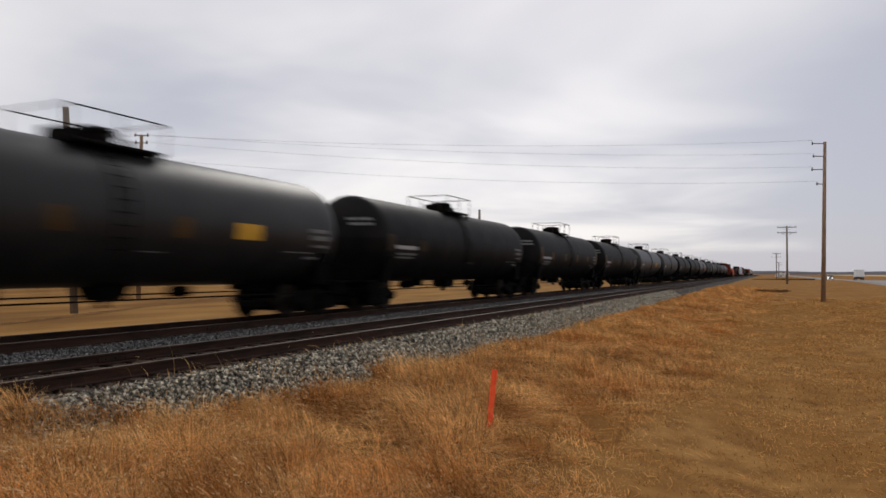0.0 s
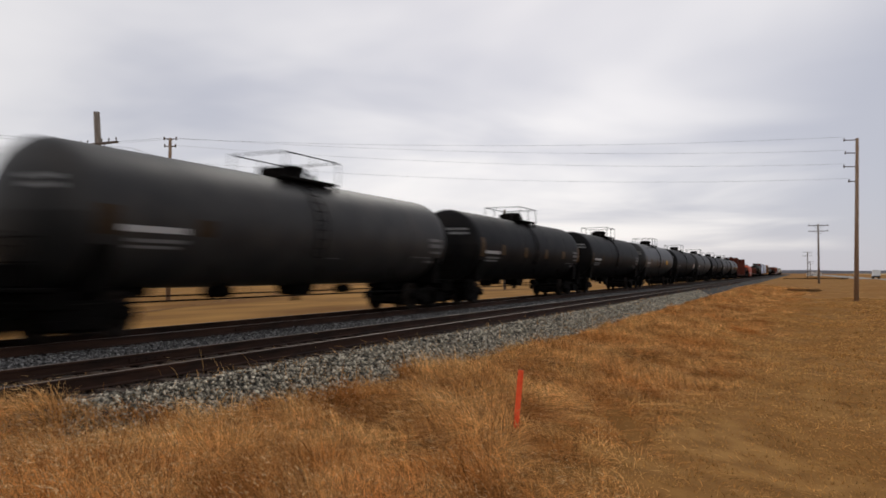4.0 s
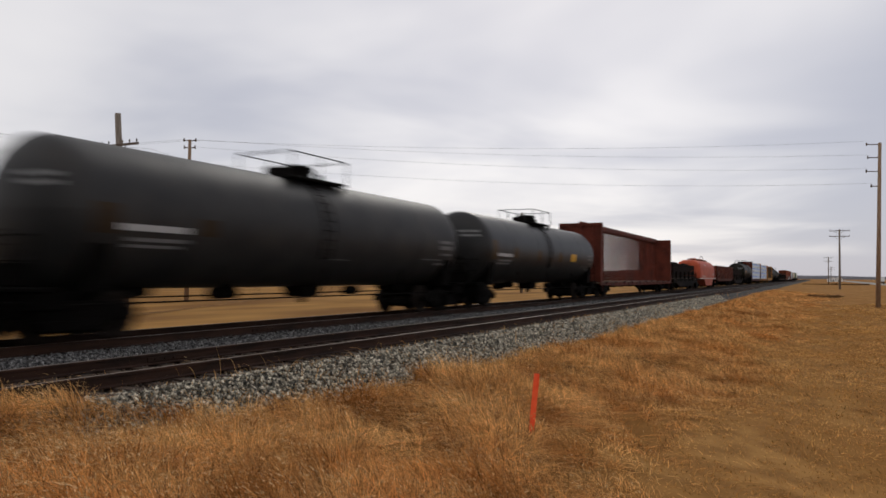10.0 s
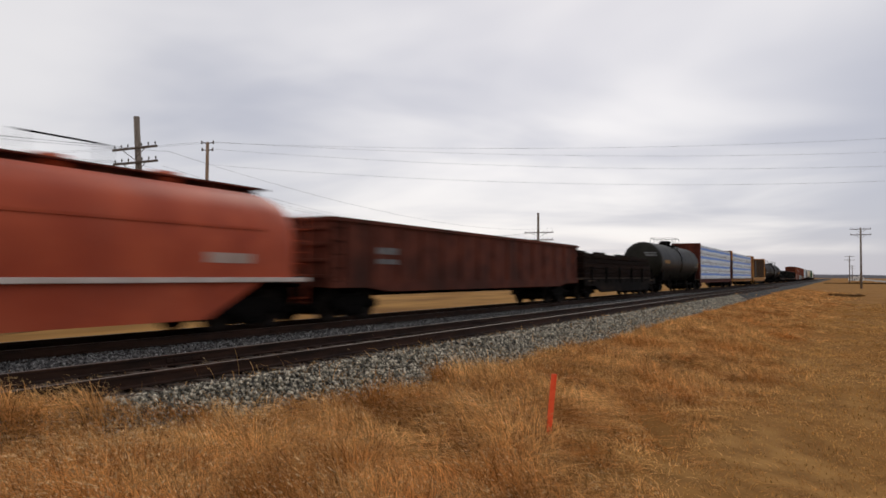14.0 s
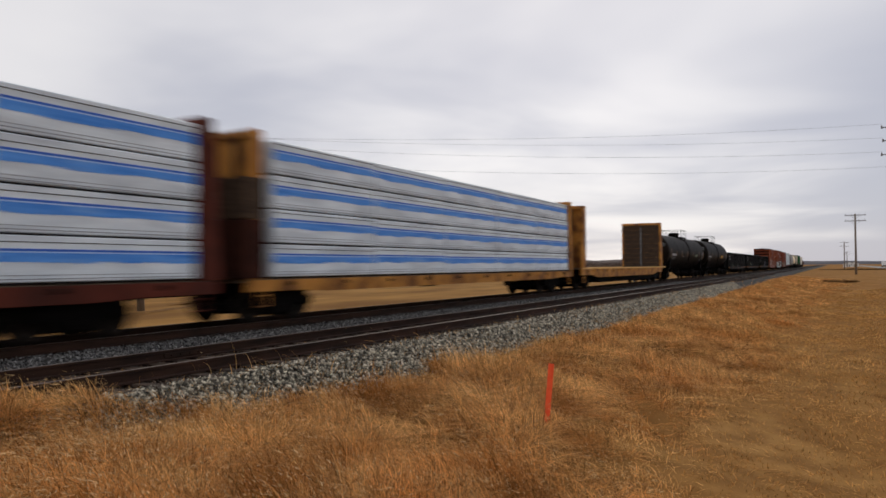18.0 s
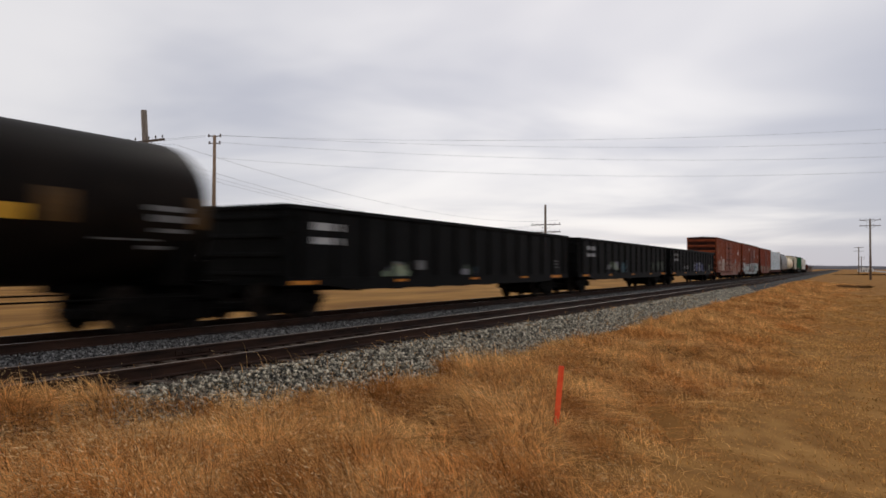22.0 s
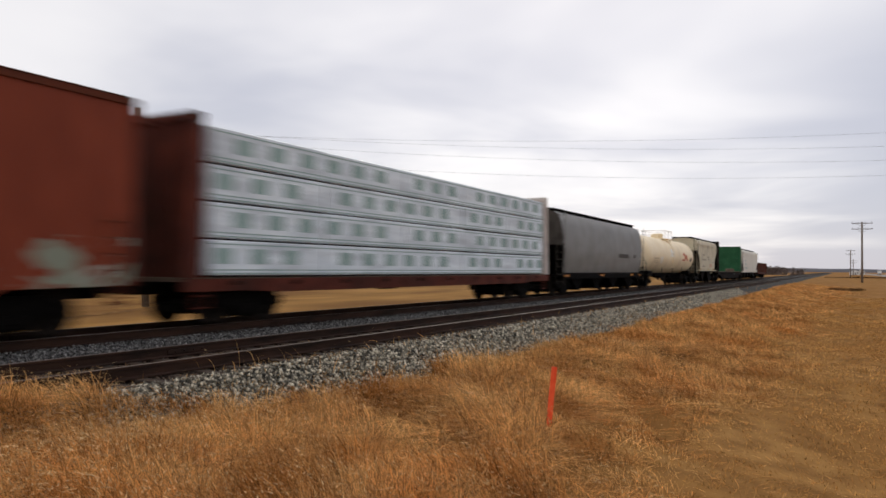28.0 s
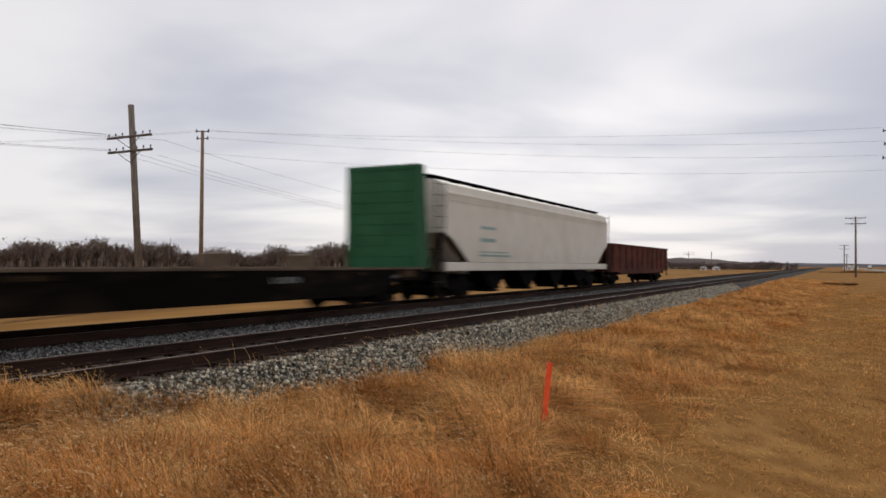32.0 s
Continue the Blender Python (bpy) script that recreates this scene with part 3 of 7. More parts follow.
def side_frame_mesh():
    bm = bmesh.new()
    top = [(-1.18, 0.42), (-1.18, 0.62), (-0.98, 0.66), (-0.55, 0.80), (0.55, 0.80), (0.98, 0.66), (1.18, 0.62), (1.18, 0.42), (0.72, 0.42), (0.62, 0.52), (0.44, 0.24), (-0.44, 0.24), (-0.62, 0.52), (-0.72, 0.42)]
    prism(bm, top, "x", -0.07, 0.07)
    box(bm, -0.10, 0.10, -0.30, 0.30, 0.30, 0.46, 0.02)
    for s in (-1, 1):
        tube(bm, (-0.02, s * BASE, WHEEL_R), (0.15, s * BASE, WHEEL_R), 0.11, 10)
        tube(bm, (0.0, s * 0.14, 0.44), (0.0, s * 0.14, 0.70), 0.08, 8)
    me = bpy.data.meshes.new("side_frame")
    bm.to_mesh(me)
    bm.free()
    me.materials.append(M["steel_dark"])
    return me


def bolster_mesh():
    bm = bmesh.new()
    prism(bm, [(-1.02, 0.50), (-1.02, 0.66), (-0.4, 0.74), (0.4, 0.74), (1.02, 0.66), (1.02, 0.50), (0.4, 0.38), (-0.4, 0.38)], "y", -0.2, 0.2)
    tube(bm, (0, 0, 0.72), (0, 0, 0.80), 0.2, 12)
    box(bm, -0.98, 0.98, -0.30, 0.30, 0.16, 0.36, 0.03)
    for s in (-1, 1):
        box(bm, -1.0, 1.0, s * 0.40 - 0.05, s * 0.40 + 0.05, 0.20, 0.46)
        box(bm, -0.55, 0.55, s * 1.45 - 0.12, s * 1.45 + 0.12, 0.30, 0.50, 0.03)
        for e in (-1, 1):
            box(bm, e * 0.76 - 0.06, e * 0.76 + 0.06, s * 0.40 - 0.05 * 0, s * 0.44, 0.34, 0.58)
    bmesh.ops.recalc_face_normals(bm, faces=bm.faces)
    me = bpy.data.meshes.new("truck")
    bm.to_mesh(me)
    bm.free()
    me.materials.append(M["steel_dark"])
    return me


def coupler_mesh():
    bm = bmesh.new()
    box(bm, -0.09, 0.09, -0.75, 0.0, 0.80, 0.97, 0.02)
    box(bm, -0.16, 0.13, -0.08, 0.16, 0.76, 1.01, 0.03)
    box(bm, 0.02, 0.17, 0.10, 0.24, 0.78, 0.99, 0.03)
    me = bpy.data.meshes.new("coupler")
    bm.to_mesh(me)
    bm.free()
    me.materials.append(M["steel_dark"])
    return me


WHEELSET, SIDE_FRAME, BOLSTER, COUPLER = wheelset_mesh(), side_frame_mesh(), bolster_mesh(), coupler_mesh()
WHEELS = []


def linked(name, me, parent, at):
    o = new(name, me)
    o.parent, o.matrix_basis = parent, at
    return o


def running_gear(car, half, trucks):
    """Two trucks at +-trucks and couplers that reach to +-half."""
    for s in (-1, 1):
        t = linked("truck", BOLSTER, car, pose(0, s * trucks, 0))
        for e in (-1, 1):
            linked("side_frame", SIDE_FRAME, t, pose(e * 1.0, 0, 0, 0, 0, 0 if e > 0 else 180))
            linked("wheelset", WHEELSET, t, pose(0, e * BASE, WHEEL_R))
        linked("coupler", COUPLER, car, pose(0, s * (half - 0.12), 0, 0, 0, 0 if s > 0 else 180))


def bars(name, car, mat, x, items, label=""):
    """Painted marks as thin plates on a side at x: y0, y1, z0, z1."""
    for y0, y1, z0, z1 in items:
        bm = bmesh.new()
        box(bm, x, x + 0.005, y0, y1, z0, z1)
        part(name, bm, mat, car, label)


def ladder(car, x, y, z0, z1, mat, width=0.42, along="y", n=6):
    bm = bmesh.new()
    for s in (-0.5, 0.5):
        p = (x, y + s * width) if along == "y" else (x + s * width, y)
        tube(bm, (*p, z0), (*p, z1), 0.018, 6)
    for k in range(n):
        z = z0 + (z1 - z0) * (k + 0.5) / n
        a = (x, y - width / 2, z) if along == "y" else (x - width / 2, y, z)
        b = (x, y + width / 2, z) if along == "y" else (x + width / 2, y, z)
        tube(bm, a, b, 0.014, 6)
    return part("ladder", bm, mat, car)


# ---- tank cars ----
def curved_patch(bm, zc, r, y0, y1, a0, a1, n=4):
    """A thin painted patch on the tank's near side between two angles above the level, in degrees."""
    rows = []
    for k in range(n + 1):
        a = radians(a0 + (a1 - a0) * k / n)
        rows.append([bm.verts.new((r * math.cos(a), y, zc + r * math.sin(a))) for y in (y0, y1)])
    for p, q in zip(rows, rows[1:]):
        bm.faces.new((p[0], p[1], q[1], q[0]))


def tank_car(label, shell, half=9.565, shell_half=8.47, zc=2.545, r=1.555, marks=(), trucks=7.45, group="tank cars in the train", cream=False, drop=-12, yp=0.15):
    car = thing("tank_car", label, "tank car", group)
    bm = bmesh.new()
    d = 0.66
    prof = [(-shell_half + d * (1 - math.sin(a)), r * math.cos(a)) for a in [k * math.pi / 2 / 8 for k in range(8, -1, -1)]]
    prof[0] = (-shell_half, 0.0)
    body = prof + [(y, r) for y in np.linspace(-shell_half + d + 0.4, shell_half - d - 0.4, 7)] + [(-y, q) for y, q in prof[::-1]]
    spin(bm, body, zc)
    part("tank", bm, M[shell], car)
    # weld rings and head shields
    for s in (-1, 1):
        bm = bmesh.new()
        pr = [(y - s * 0.0, q + 0.018) for y, q in prof if q < 0.999 * r]
        lo = [(s * abs(y) + s * 0.02, q) for y, q in pr]
        spin(bm, lo, zc, 32)
        for v in [v for v in bm.verts if v.co.z > zc + 0.1]:
            bm.verts.remove(v)
        part("head_shield", bm, M[shell], car)
    for y in (-5.2, -1.9, 1.9, 5.2):
        bm = bmesh.new()
        spin(bm, [(y - 0.025, r), (y - 0.012, r + 0.006), (y + 0.012, r + 0.006), (y + 0.025, r)], zc)
        part("weld_seam", bm, M[shell], car)
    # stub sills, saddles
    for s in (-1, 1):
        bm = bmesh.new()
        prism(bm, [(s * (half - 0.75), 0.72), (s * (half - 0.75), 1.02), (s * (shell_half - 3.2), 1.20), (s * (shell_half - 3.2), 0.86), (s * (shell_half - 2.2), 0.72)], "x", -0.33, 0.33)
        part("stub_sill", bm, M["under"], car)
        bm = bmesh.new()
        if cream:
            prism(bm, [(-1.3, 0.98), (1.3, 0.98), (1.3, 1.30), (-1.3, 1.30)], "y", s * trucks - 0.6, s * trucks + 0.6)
            # near-black band along the belly, added as shading under the cream tank
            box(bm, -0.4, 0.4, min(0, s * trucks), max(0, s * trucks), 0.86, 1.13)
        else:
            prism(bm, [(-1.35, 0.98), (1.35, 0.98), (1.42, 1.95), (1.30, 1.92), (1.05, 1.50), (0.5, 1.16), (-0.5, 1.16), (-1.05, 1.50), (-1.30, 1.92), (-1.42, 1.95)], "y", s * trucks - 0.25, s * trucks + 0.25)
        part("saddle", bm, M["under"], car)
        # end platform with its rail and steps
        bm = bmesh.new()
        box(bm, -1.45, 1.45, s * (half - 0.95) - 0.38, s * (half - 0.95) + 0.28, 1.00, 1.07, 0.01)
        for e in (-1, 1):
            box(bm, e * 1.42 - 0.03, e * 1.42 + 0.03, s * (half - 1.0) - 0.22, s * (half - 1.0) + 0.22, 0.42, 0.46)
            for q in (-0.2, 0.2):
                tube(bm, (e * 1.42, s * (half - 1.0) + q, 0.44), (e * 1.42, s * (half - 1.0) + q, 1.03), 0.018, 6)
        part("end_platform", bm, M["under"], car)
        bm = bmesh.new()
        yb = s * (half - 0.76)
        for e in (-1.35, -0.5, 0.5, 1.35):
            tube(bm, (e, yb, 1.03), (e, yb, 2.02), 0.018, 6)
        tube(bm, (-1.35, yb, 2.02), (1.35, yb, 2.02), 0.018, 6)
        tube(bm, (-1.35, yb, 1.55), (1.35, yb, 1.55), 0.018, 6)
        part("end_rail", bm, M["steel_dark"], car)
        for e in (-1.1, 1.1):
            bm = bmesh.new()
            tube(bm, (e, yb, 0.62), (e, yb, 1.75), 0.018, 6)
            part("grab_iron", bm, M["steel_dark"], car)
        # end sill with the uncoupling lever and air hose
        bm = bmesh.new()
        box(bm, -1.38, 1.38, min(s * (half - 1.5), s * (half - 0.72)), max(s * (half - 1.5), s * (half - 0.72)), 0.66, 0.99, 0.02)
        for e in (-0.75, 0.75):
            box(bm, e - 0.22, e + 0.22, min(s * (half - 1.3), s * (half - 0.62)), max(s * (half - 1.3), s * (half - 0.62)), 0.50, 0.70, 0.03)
        # deep box added to keep the space towards the truck dark
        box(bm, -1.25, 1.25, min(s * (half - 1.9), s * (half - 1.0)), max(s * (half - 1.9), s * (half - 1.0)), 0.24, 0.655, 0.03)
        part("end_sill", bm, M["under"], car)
        # plain box added to close the dark gap; brake wheel and rails over the platform
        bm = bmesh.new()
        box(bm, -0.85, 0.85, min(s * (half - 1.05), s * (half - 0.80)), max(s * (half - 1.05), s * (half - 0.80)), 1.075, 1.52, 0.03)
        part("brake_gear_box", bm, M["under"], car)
        bm = bmesh.new()
        bent_tube(bm, [(0.55 + 0.28 * math.cos(a), s * (half - 0.70), 1.85 + 0.28 * math.sin(a)) for a in np.linspace(0, math.tau, 17)], 0.022)
        tube(bm, (0.55, s * (half - 0.80), 1.50), (0.55, s * (half - 0.70), 1.85), 0.03, 6)
        tube(bm, (0.27, s * (half - 0.70), 1.85), (0.83, s * (half - 0.70), 1.85), 0.014, 5)
        part("brake_wheel", bm, M["steel_dark"], car)
        bm = bmesh.new()
        tube(bm, (-1.4, s * (half - 0.60), 0.80), (1.4, s * (half - 0.60), 0.80), 0.018, 6)
        tube(bm, (0.3, s * (half - 0.62), 0.78), (0.26, s * (half - 0.15), 0.42), 0.03, 6)
        part("uncoupling_lever", bm, M["steel_dark"], car)
    # side handrails and brake pipe below the shell
    for s in (-1, 1):
        bm = bmesh.new()
        for z, q in ((0.74, 1.30),):
            tube(bm, (s * q, -trucks - 1.2, z), (s * q, trucks + 1.2, z), 0.022, 6)
        for y in (-4.2, 0, 4.2):
            tube(bm, (s * 1.30, y, 0.76), (s * 1.30, y, 1.55), 0.018, 6)
        part("side_rail", bm, M["steel_dark"], car)
    # bottom outlet and brake gear
    bm = bmesh.new()
    spin_z = [(0.16, 1.16), (0.16, 0.86), (0.24, 0.84), (0.24, 0.74), (0.10, 0.70), (0.10, 0.52)]
    for (ra, za), (rb, zb) in zip(spin_z, spin_z[1:]):
        if abs(za - zb) > 0.001:
            tube(bm, (0, 0.6, zb), (0, 0.6, za), max(rb, 0.02), 12, max(ra, 0.02))
    prism(bm, [(-0.1, 1.2), (1.3, 1.2), (0.95, 0.70), (0.25, 0.70)], "x", -0.32, 0.32)
    part("bottom_outlet", bm, M["under"], car)
    bm = bmesh.new()
    tube(bm, (-0.5, -2.6, 0.84), (-0.5, -1.7, 0.84), 0.16, 12)
    part("air_reservoir", bm, M["under"], car)
    bm = bmesh.new()
    tube(bm, (0.45, 2.2, 0.86), (0.45, 2.8, 0.86), 0.13, 12)
    part("brake_cylinder", bm, M["under"], car)
    bm = bmesh.new()
    box(bm, 0.2, 0.6, -3.2, -2.9, 0.80, 1.10, 0.02)
    part("control_valve", bm, M["under"], car)
    # top platform, manway and railing
    top = zc + r
    dress = M[shell] if cream else M["steel_dark"]
    bm = bmesh.new()
    box(bm, -0.95, 0.95, yp - 1.3, yp + 1.3, top - 0.10, top - 0.03, 0.01)
    part("top_platform", bm, dress, car)
    for e in (-1, 1):
        for y in (-1.15, 1.15):
            bm = bmesh.new()
            prism(bm, [(e * 0.95, top - 0.1), (e * 0.86, top - 0.1), (e * 0.80, top - 0.42), (e * 0.90, top - 0.42)], "y", yp + y - 0.05, yp + y + 0.05)
            part("platform_bracket", bm, dress, car)
    bm = bmesh.new()
    tube(bm, (0, yp + 0.1, top - 0.05), (0, yp + 0.1, top + 0.30), 0.46, 20)
    tube(bm, (0, yp + 0.1, top + 0.30), (0, yp + 0.1, top + 0.42), 0.50, 20, 0.38)
    manway = part("manway", bm, dress, car)
    for k in range(8):
        a = k * math.tau / 8
        bm = bmesh.new()
        tube(bm, (0.49 * math.cos(a), yp + 0.1 + 0.49 * math.sin(a), top + 0.2), (0.49 * math.cos(a), yp + 0.1 + 0.49 * math.sin(a), top + 0.36), 0.03, 6)
        part("lid_bolt", bm, dress, manway)
    bm = bmesh.new()
    box(bm, -0.32, 0.32, yp - 0.95, yp - 0.55, top - 0.03, top + 0.28, 0.03)
    part("valve_housing", bm, dress, car)
    for x, y, q in ((0.2, 0.95, 0.26), (-0.25, 1.0, 0.2)):
        bm = bmesh.new()
        tube(bm, (x, yp + y, top - 0.03), (x, yp + y, top + q), 0.10, 10)
        part("relief_valve", bm, dress, car)
    bm = bmesh.new()
    for ex in (-0.95, 0.95):
        for y in (-1.3, 0.0, 1.3):
            tube(bm, (ex, yp + y, top - 0.06), (ex, yp + y, top + 0.62), 0.018, 6)
        for z in (top + 0.62, top + 0.30) if cream else (top + 0.62,):
            tube(bm, (ex, yp - 1.3, z), (ex, yp + 1.3, z), 0.018, 6)
    for y in (-1.3, 1.3):
        tube(bm, (-0.95, yp + y, top + 0.62), (0.95, yp + y, top + 0.62), 0.018, 6)
    part("top_railing", bm, M["sill_light"] if cream else M["steel_dark"], car)
    for s in (-1, 1):
        steps = [(s * (r + 0.05) * math.sin(radians(a)), zc + (r + 0.05) * math.cos(radians(a))) for a in np.linspace(32, 118, 10)]
        for q in (-0.21, 0.21):
            bm = bmesh.new()
            bent_tube(bm, [(xa, yp - 0.4 + q, za) for xa, za in steps], 0.018)
            lad = part("ladder_rail", bm, dress, car)
        for xa, za in steps:
            bm = bmesh.new()
            tube(bm, (xa, yp - 0.61, za), (xa, yp - 0.19, za), 0.014, 5)
            part("rung", bm, dress, lad)
    for name, mat, y0, y1, a0, a1 in marks:
        bm = bmesh.new()
        curved_patch(bm, zc, r + 0.008, y0, y1, a0 + drop, a1 + drop)
        part(name, bm, M[mat], car)
    # pale stencil lines on both heads
    if not cream:
        for s in (-1, 1):
            for z, x0, x1 in ((0.62, 0.25, 1.15), (0.44, 0.35, 1.2)):
                bm = bmesh.new()
                rows = []
                for k in range(7):
                    x = x0 + (x1 - x0) * k / 6
                    rows.append([bm.verts.new((x, s * (shell_half - d * (1 - math.sqrt(1 - min(0.99, (x * x + q * q) / (r * r)))) + 0.012), zc + q)) for q in (z, z + 0.09)])
                for p, q in zip(rows, rows[1:]):
                    bm.faces.new((p[0], q[0], q[1], p[1]))
                part("head_stencil", bm, M["stencil_grey"], car)
    running_gear(car, half, trucks)
    return car


# stencils: name, paint, y0, y1, angles
TEXT = [("stencil", "stencil_white", -7.1, -5.35, -1, 4), ("stencil", "stencil_grey", -6.9, -5.3, -9, -6), ("stencil", "stencil_grey", -6.9, -5.5, -14, -11.5)]
REAR = [("stencil", "stencil_grey", 6.5, 7.5, 10, 14), ("stencil", "stencil_grey", 6.6, 7.6, 2, 7), ("stencil", "stencil_grey", 6.7, 7.5, -6, -3), ("stencil", "stencil_grey", 6.5, 7.3, -20, -17), ("stencil", "stencil_grey", 5.4, 6.8, -13, -11.5)]
AMBER = [("reflector", "placard_dull", -7.6, -7.2, -6, 24), ("reflector", "placard_dull", -5.15, -4.75, -2, 15), ("reflector", "placard_dull", -2.0, -1.6, -4, 14), ("reflector", "placard_dull", 1.25, 1.7, -4, 14)]
MARK_A = TEXT + REAR + AMBER + [("placard", "placard", 3.3, 4.3, -2, 13), ("stencil", "stencil_grey", 0.3, 1.1, -18, -17)]
MARK_P = TEXT + REAR + AMBER + [("reflector", "placard_dull", 4.4, 5.0, -2, 13), ("reflector", "placard_dull", 7.6, 8.0, -8, 24)]
MARK_B = TEXT + REAR + [("reflector", "placard_soot", -7.7, -7.2, -4, 18), ("reflector", "placard_soot", -5.0, -4.5, -2, 12), ("stencil", "stencil_grey", 0.2, 1.0, -18, -17)]
MARK_W = [("stencil", "stencil_grey", -6.8, -4.8, -4, 0), ("stencil", "stencil_grey", -6.6, -5.1, -10, -8), ("painted_patch", "grey_patch", 6.2, 7.4, -10, 9), ("painted_patch", "stencil_grey", 6.6, 7.7, -16, -9), ("painted_patch", "sill_light", 6.9, 7.5, -4, 7)]

TRAIN = []          # (object, place along the train)


def add(ob, y):
    TRAIN.append((ob, y))
    return ob


kinds = [tank_car("satin black tank car with amber reflectors and a yellow placard", "tank_gloss", marks=MARK_A),
         tank_car("black tank car with white stencils along its side", "tank_black", marks=MARK_B),
         tank_car("black tank car with a row of dull amber reflectors", "tank_black", marks=MARK_P),
         tank_car("black tank car with a pale patch near its end", "tank_black", marks=MARK_W),
         tank_car("faded dark grey tank car with pale stencils", "tank_grey", marks=MARK_B)]
ORDER = [0, 1, 2, 2, 0, 4, 2, 1, 0, 3, 4, 1, 4, 0]
placed = set()
for k, which in enumerate(ORDER):
    ob = kinds[which] if which not in placed else copy_thing(kinds[which], Matrix())
    placed.add(which)
    add(ob, 11.6 + 19.13 * k)
MARK_D = [("stencil", "stencil_amber", -7.3, -5.3, 7, 17), ("stencil", "stencil_amber", 7.6, 8.1, 0, 14), ("stencil", "stencil_grey", 6.4, 7.4, -2, 4)]
add(tank_car("dusty dark olive tank car with a worn yellow stencil", "tank_olive", half=9.2, shell_half=8.95, marks=MARK_D), 380.95)
MARK_E = TEXT + REAR + AMBER + [("placard", "placard", 2.4, 4.0, -2, 8), ("reflector", "placard_dull", 4.2, 4.9, -2, 20), ("reflector", "placard_dull", 7.6, 8.0, -2, 22)]
MARK_G = [("stencil", "stencil_white", -7.7, -5.9, -1, 6), ("stencil", "stencil_grey", -7.6, -6.0, -8, -5), ("stencil", "stencil_grey", -7.5, -6.2, -13, -11), ("reflector", "placard_dull", -8.35, -7.85, -8, 22), ("reflector", "placard_dull", -5.9, -5.3, -2, 14),
          ("reflector", "placard_dull", -3.4, -2.8, -2, 16), ("stencil", "stencil_grey", -2.7, -1.7, -4, -1), ("reflector", "placard_dull", -0.7, -0.1, -2, 15), ("reflector", "placard_dull", 2.6, 3.1, -2, 14), ("placard", "tag_green", 4.2, 5.3, -2, 6), ("reflector", "placard_dull", 6.1, 6.7, 0, 18)]
add(tank_car("long dust-brown tank car with amber reflectors", "tank_brown", half=10.15, shell_half=9.75, zc=2.52, r=1.52, marks=MARK_G + [(a, b, y0 + 1.5, y1 + 1.5, p, q) for a, b, y0, y1, p, q in REAR] + [("reflector", "placard_dull", 8.9, 9.4, -12, 20)], trucks=8.2, yp=0.9), 476.0)
add(tank_car("dust-brown tank car with amber reflectors", "tank_brown", shell_half=8.62, marks=MARK_E), 496.33)
MARK_F = [("stencil", "cream_text", -7.3, -5.7, -13, -10), ("stencil", "cream_text", -7.3, -5.9, -19, -17), ("stencil", "cream_text", -7.1, -5.8, -25, -23), ("painted_patch", "cream_patch", -5.0, -4.3, -26, -6), ("painted_patch", "cream_patch", -1.3, 0.1, -4, 22),
          ("stencil", "cream_text", -0.9, -0.4, 4, 7), ("emblem", "red_mark", 4.8, 5.9, -8, 6), ("emblem", "red_mark", 4.0, 4.8, 4, 13), ("emblem", "red_mark", 3.9, 4.9, -15, -8), ("emblem", "red_mark", 5.9, 6.4, -13, -6), ("stencil", "seam", 7.5, 8.2, -16, -3)]
add(tank_car("long cream tank car with a faded red emblem", "tank_cream", half=10.4, shell_half=9.75, zc=2.55, r=1.47, marks=MARK_F, trucks=8.1, cream=True, drop=0), 690.95)


# ---- flatcars, centre-beam cars and their loads ----
def fish_sill(bm, y0, y1, z_top, z_end, z_mid, x, taper=3.2):
    prism(bm, [(y0, z_top), (y0, z_end), (y0 + taper * 0.6, z_end), (y0 + taper, z_mid), (y1 - taper, z_mid), (y1 - taper * 0.6, z_end), (y1, z_end), (y1, z_top)], "x", x - 0.06, x + 0.06)


def underframe(car, y0, y1, z_deck, side, paint, z_end=0.86, z_mid=0.66, deck=None):
    for s in (-1, 1):
        bm = bmesh.new()
        fish_sill(bm, y0, y1, z_deck - 0.02, z_end, z_mid, s * (side - 0.06))
        for y in np.arange(y0 + 1.2, y1 - 0.8, 1.3):
            box(bm, s * (side - 0.0) - 0.02, s * side + 0.035, y - 0.06, y + 0.06, z_deck - 0.24, z_deck - 0.04)
        part("side_sill", bm, paint, car)
    bm = bmesh.new()
    box(bm, -side + 0.13, side - 0.13, y0, y1, z_deck - 0.09, z_deck)
    part("deck", bm, deck or M["deck_wood"], car)
    bm = bmesh.new()
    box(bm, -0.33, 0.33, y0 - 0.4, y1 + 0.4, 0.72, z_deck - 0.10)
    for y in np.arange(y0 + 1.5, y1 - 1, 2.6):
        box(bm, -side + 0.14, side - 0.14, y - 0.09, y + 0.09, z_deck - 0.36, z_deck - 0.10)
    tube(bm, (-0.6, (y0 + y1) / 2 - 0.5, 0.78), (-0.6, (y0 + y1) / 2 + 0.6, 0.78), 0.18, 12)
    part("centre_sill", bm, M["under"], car)


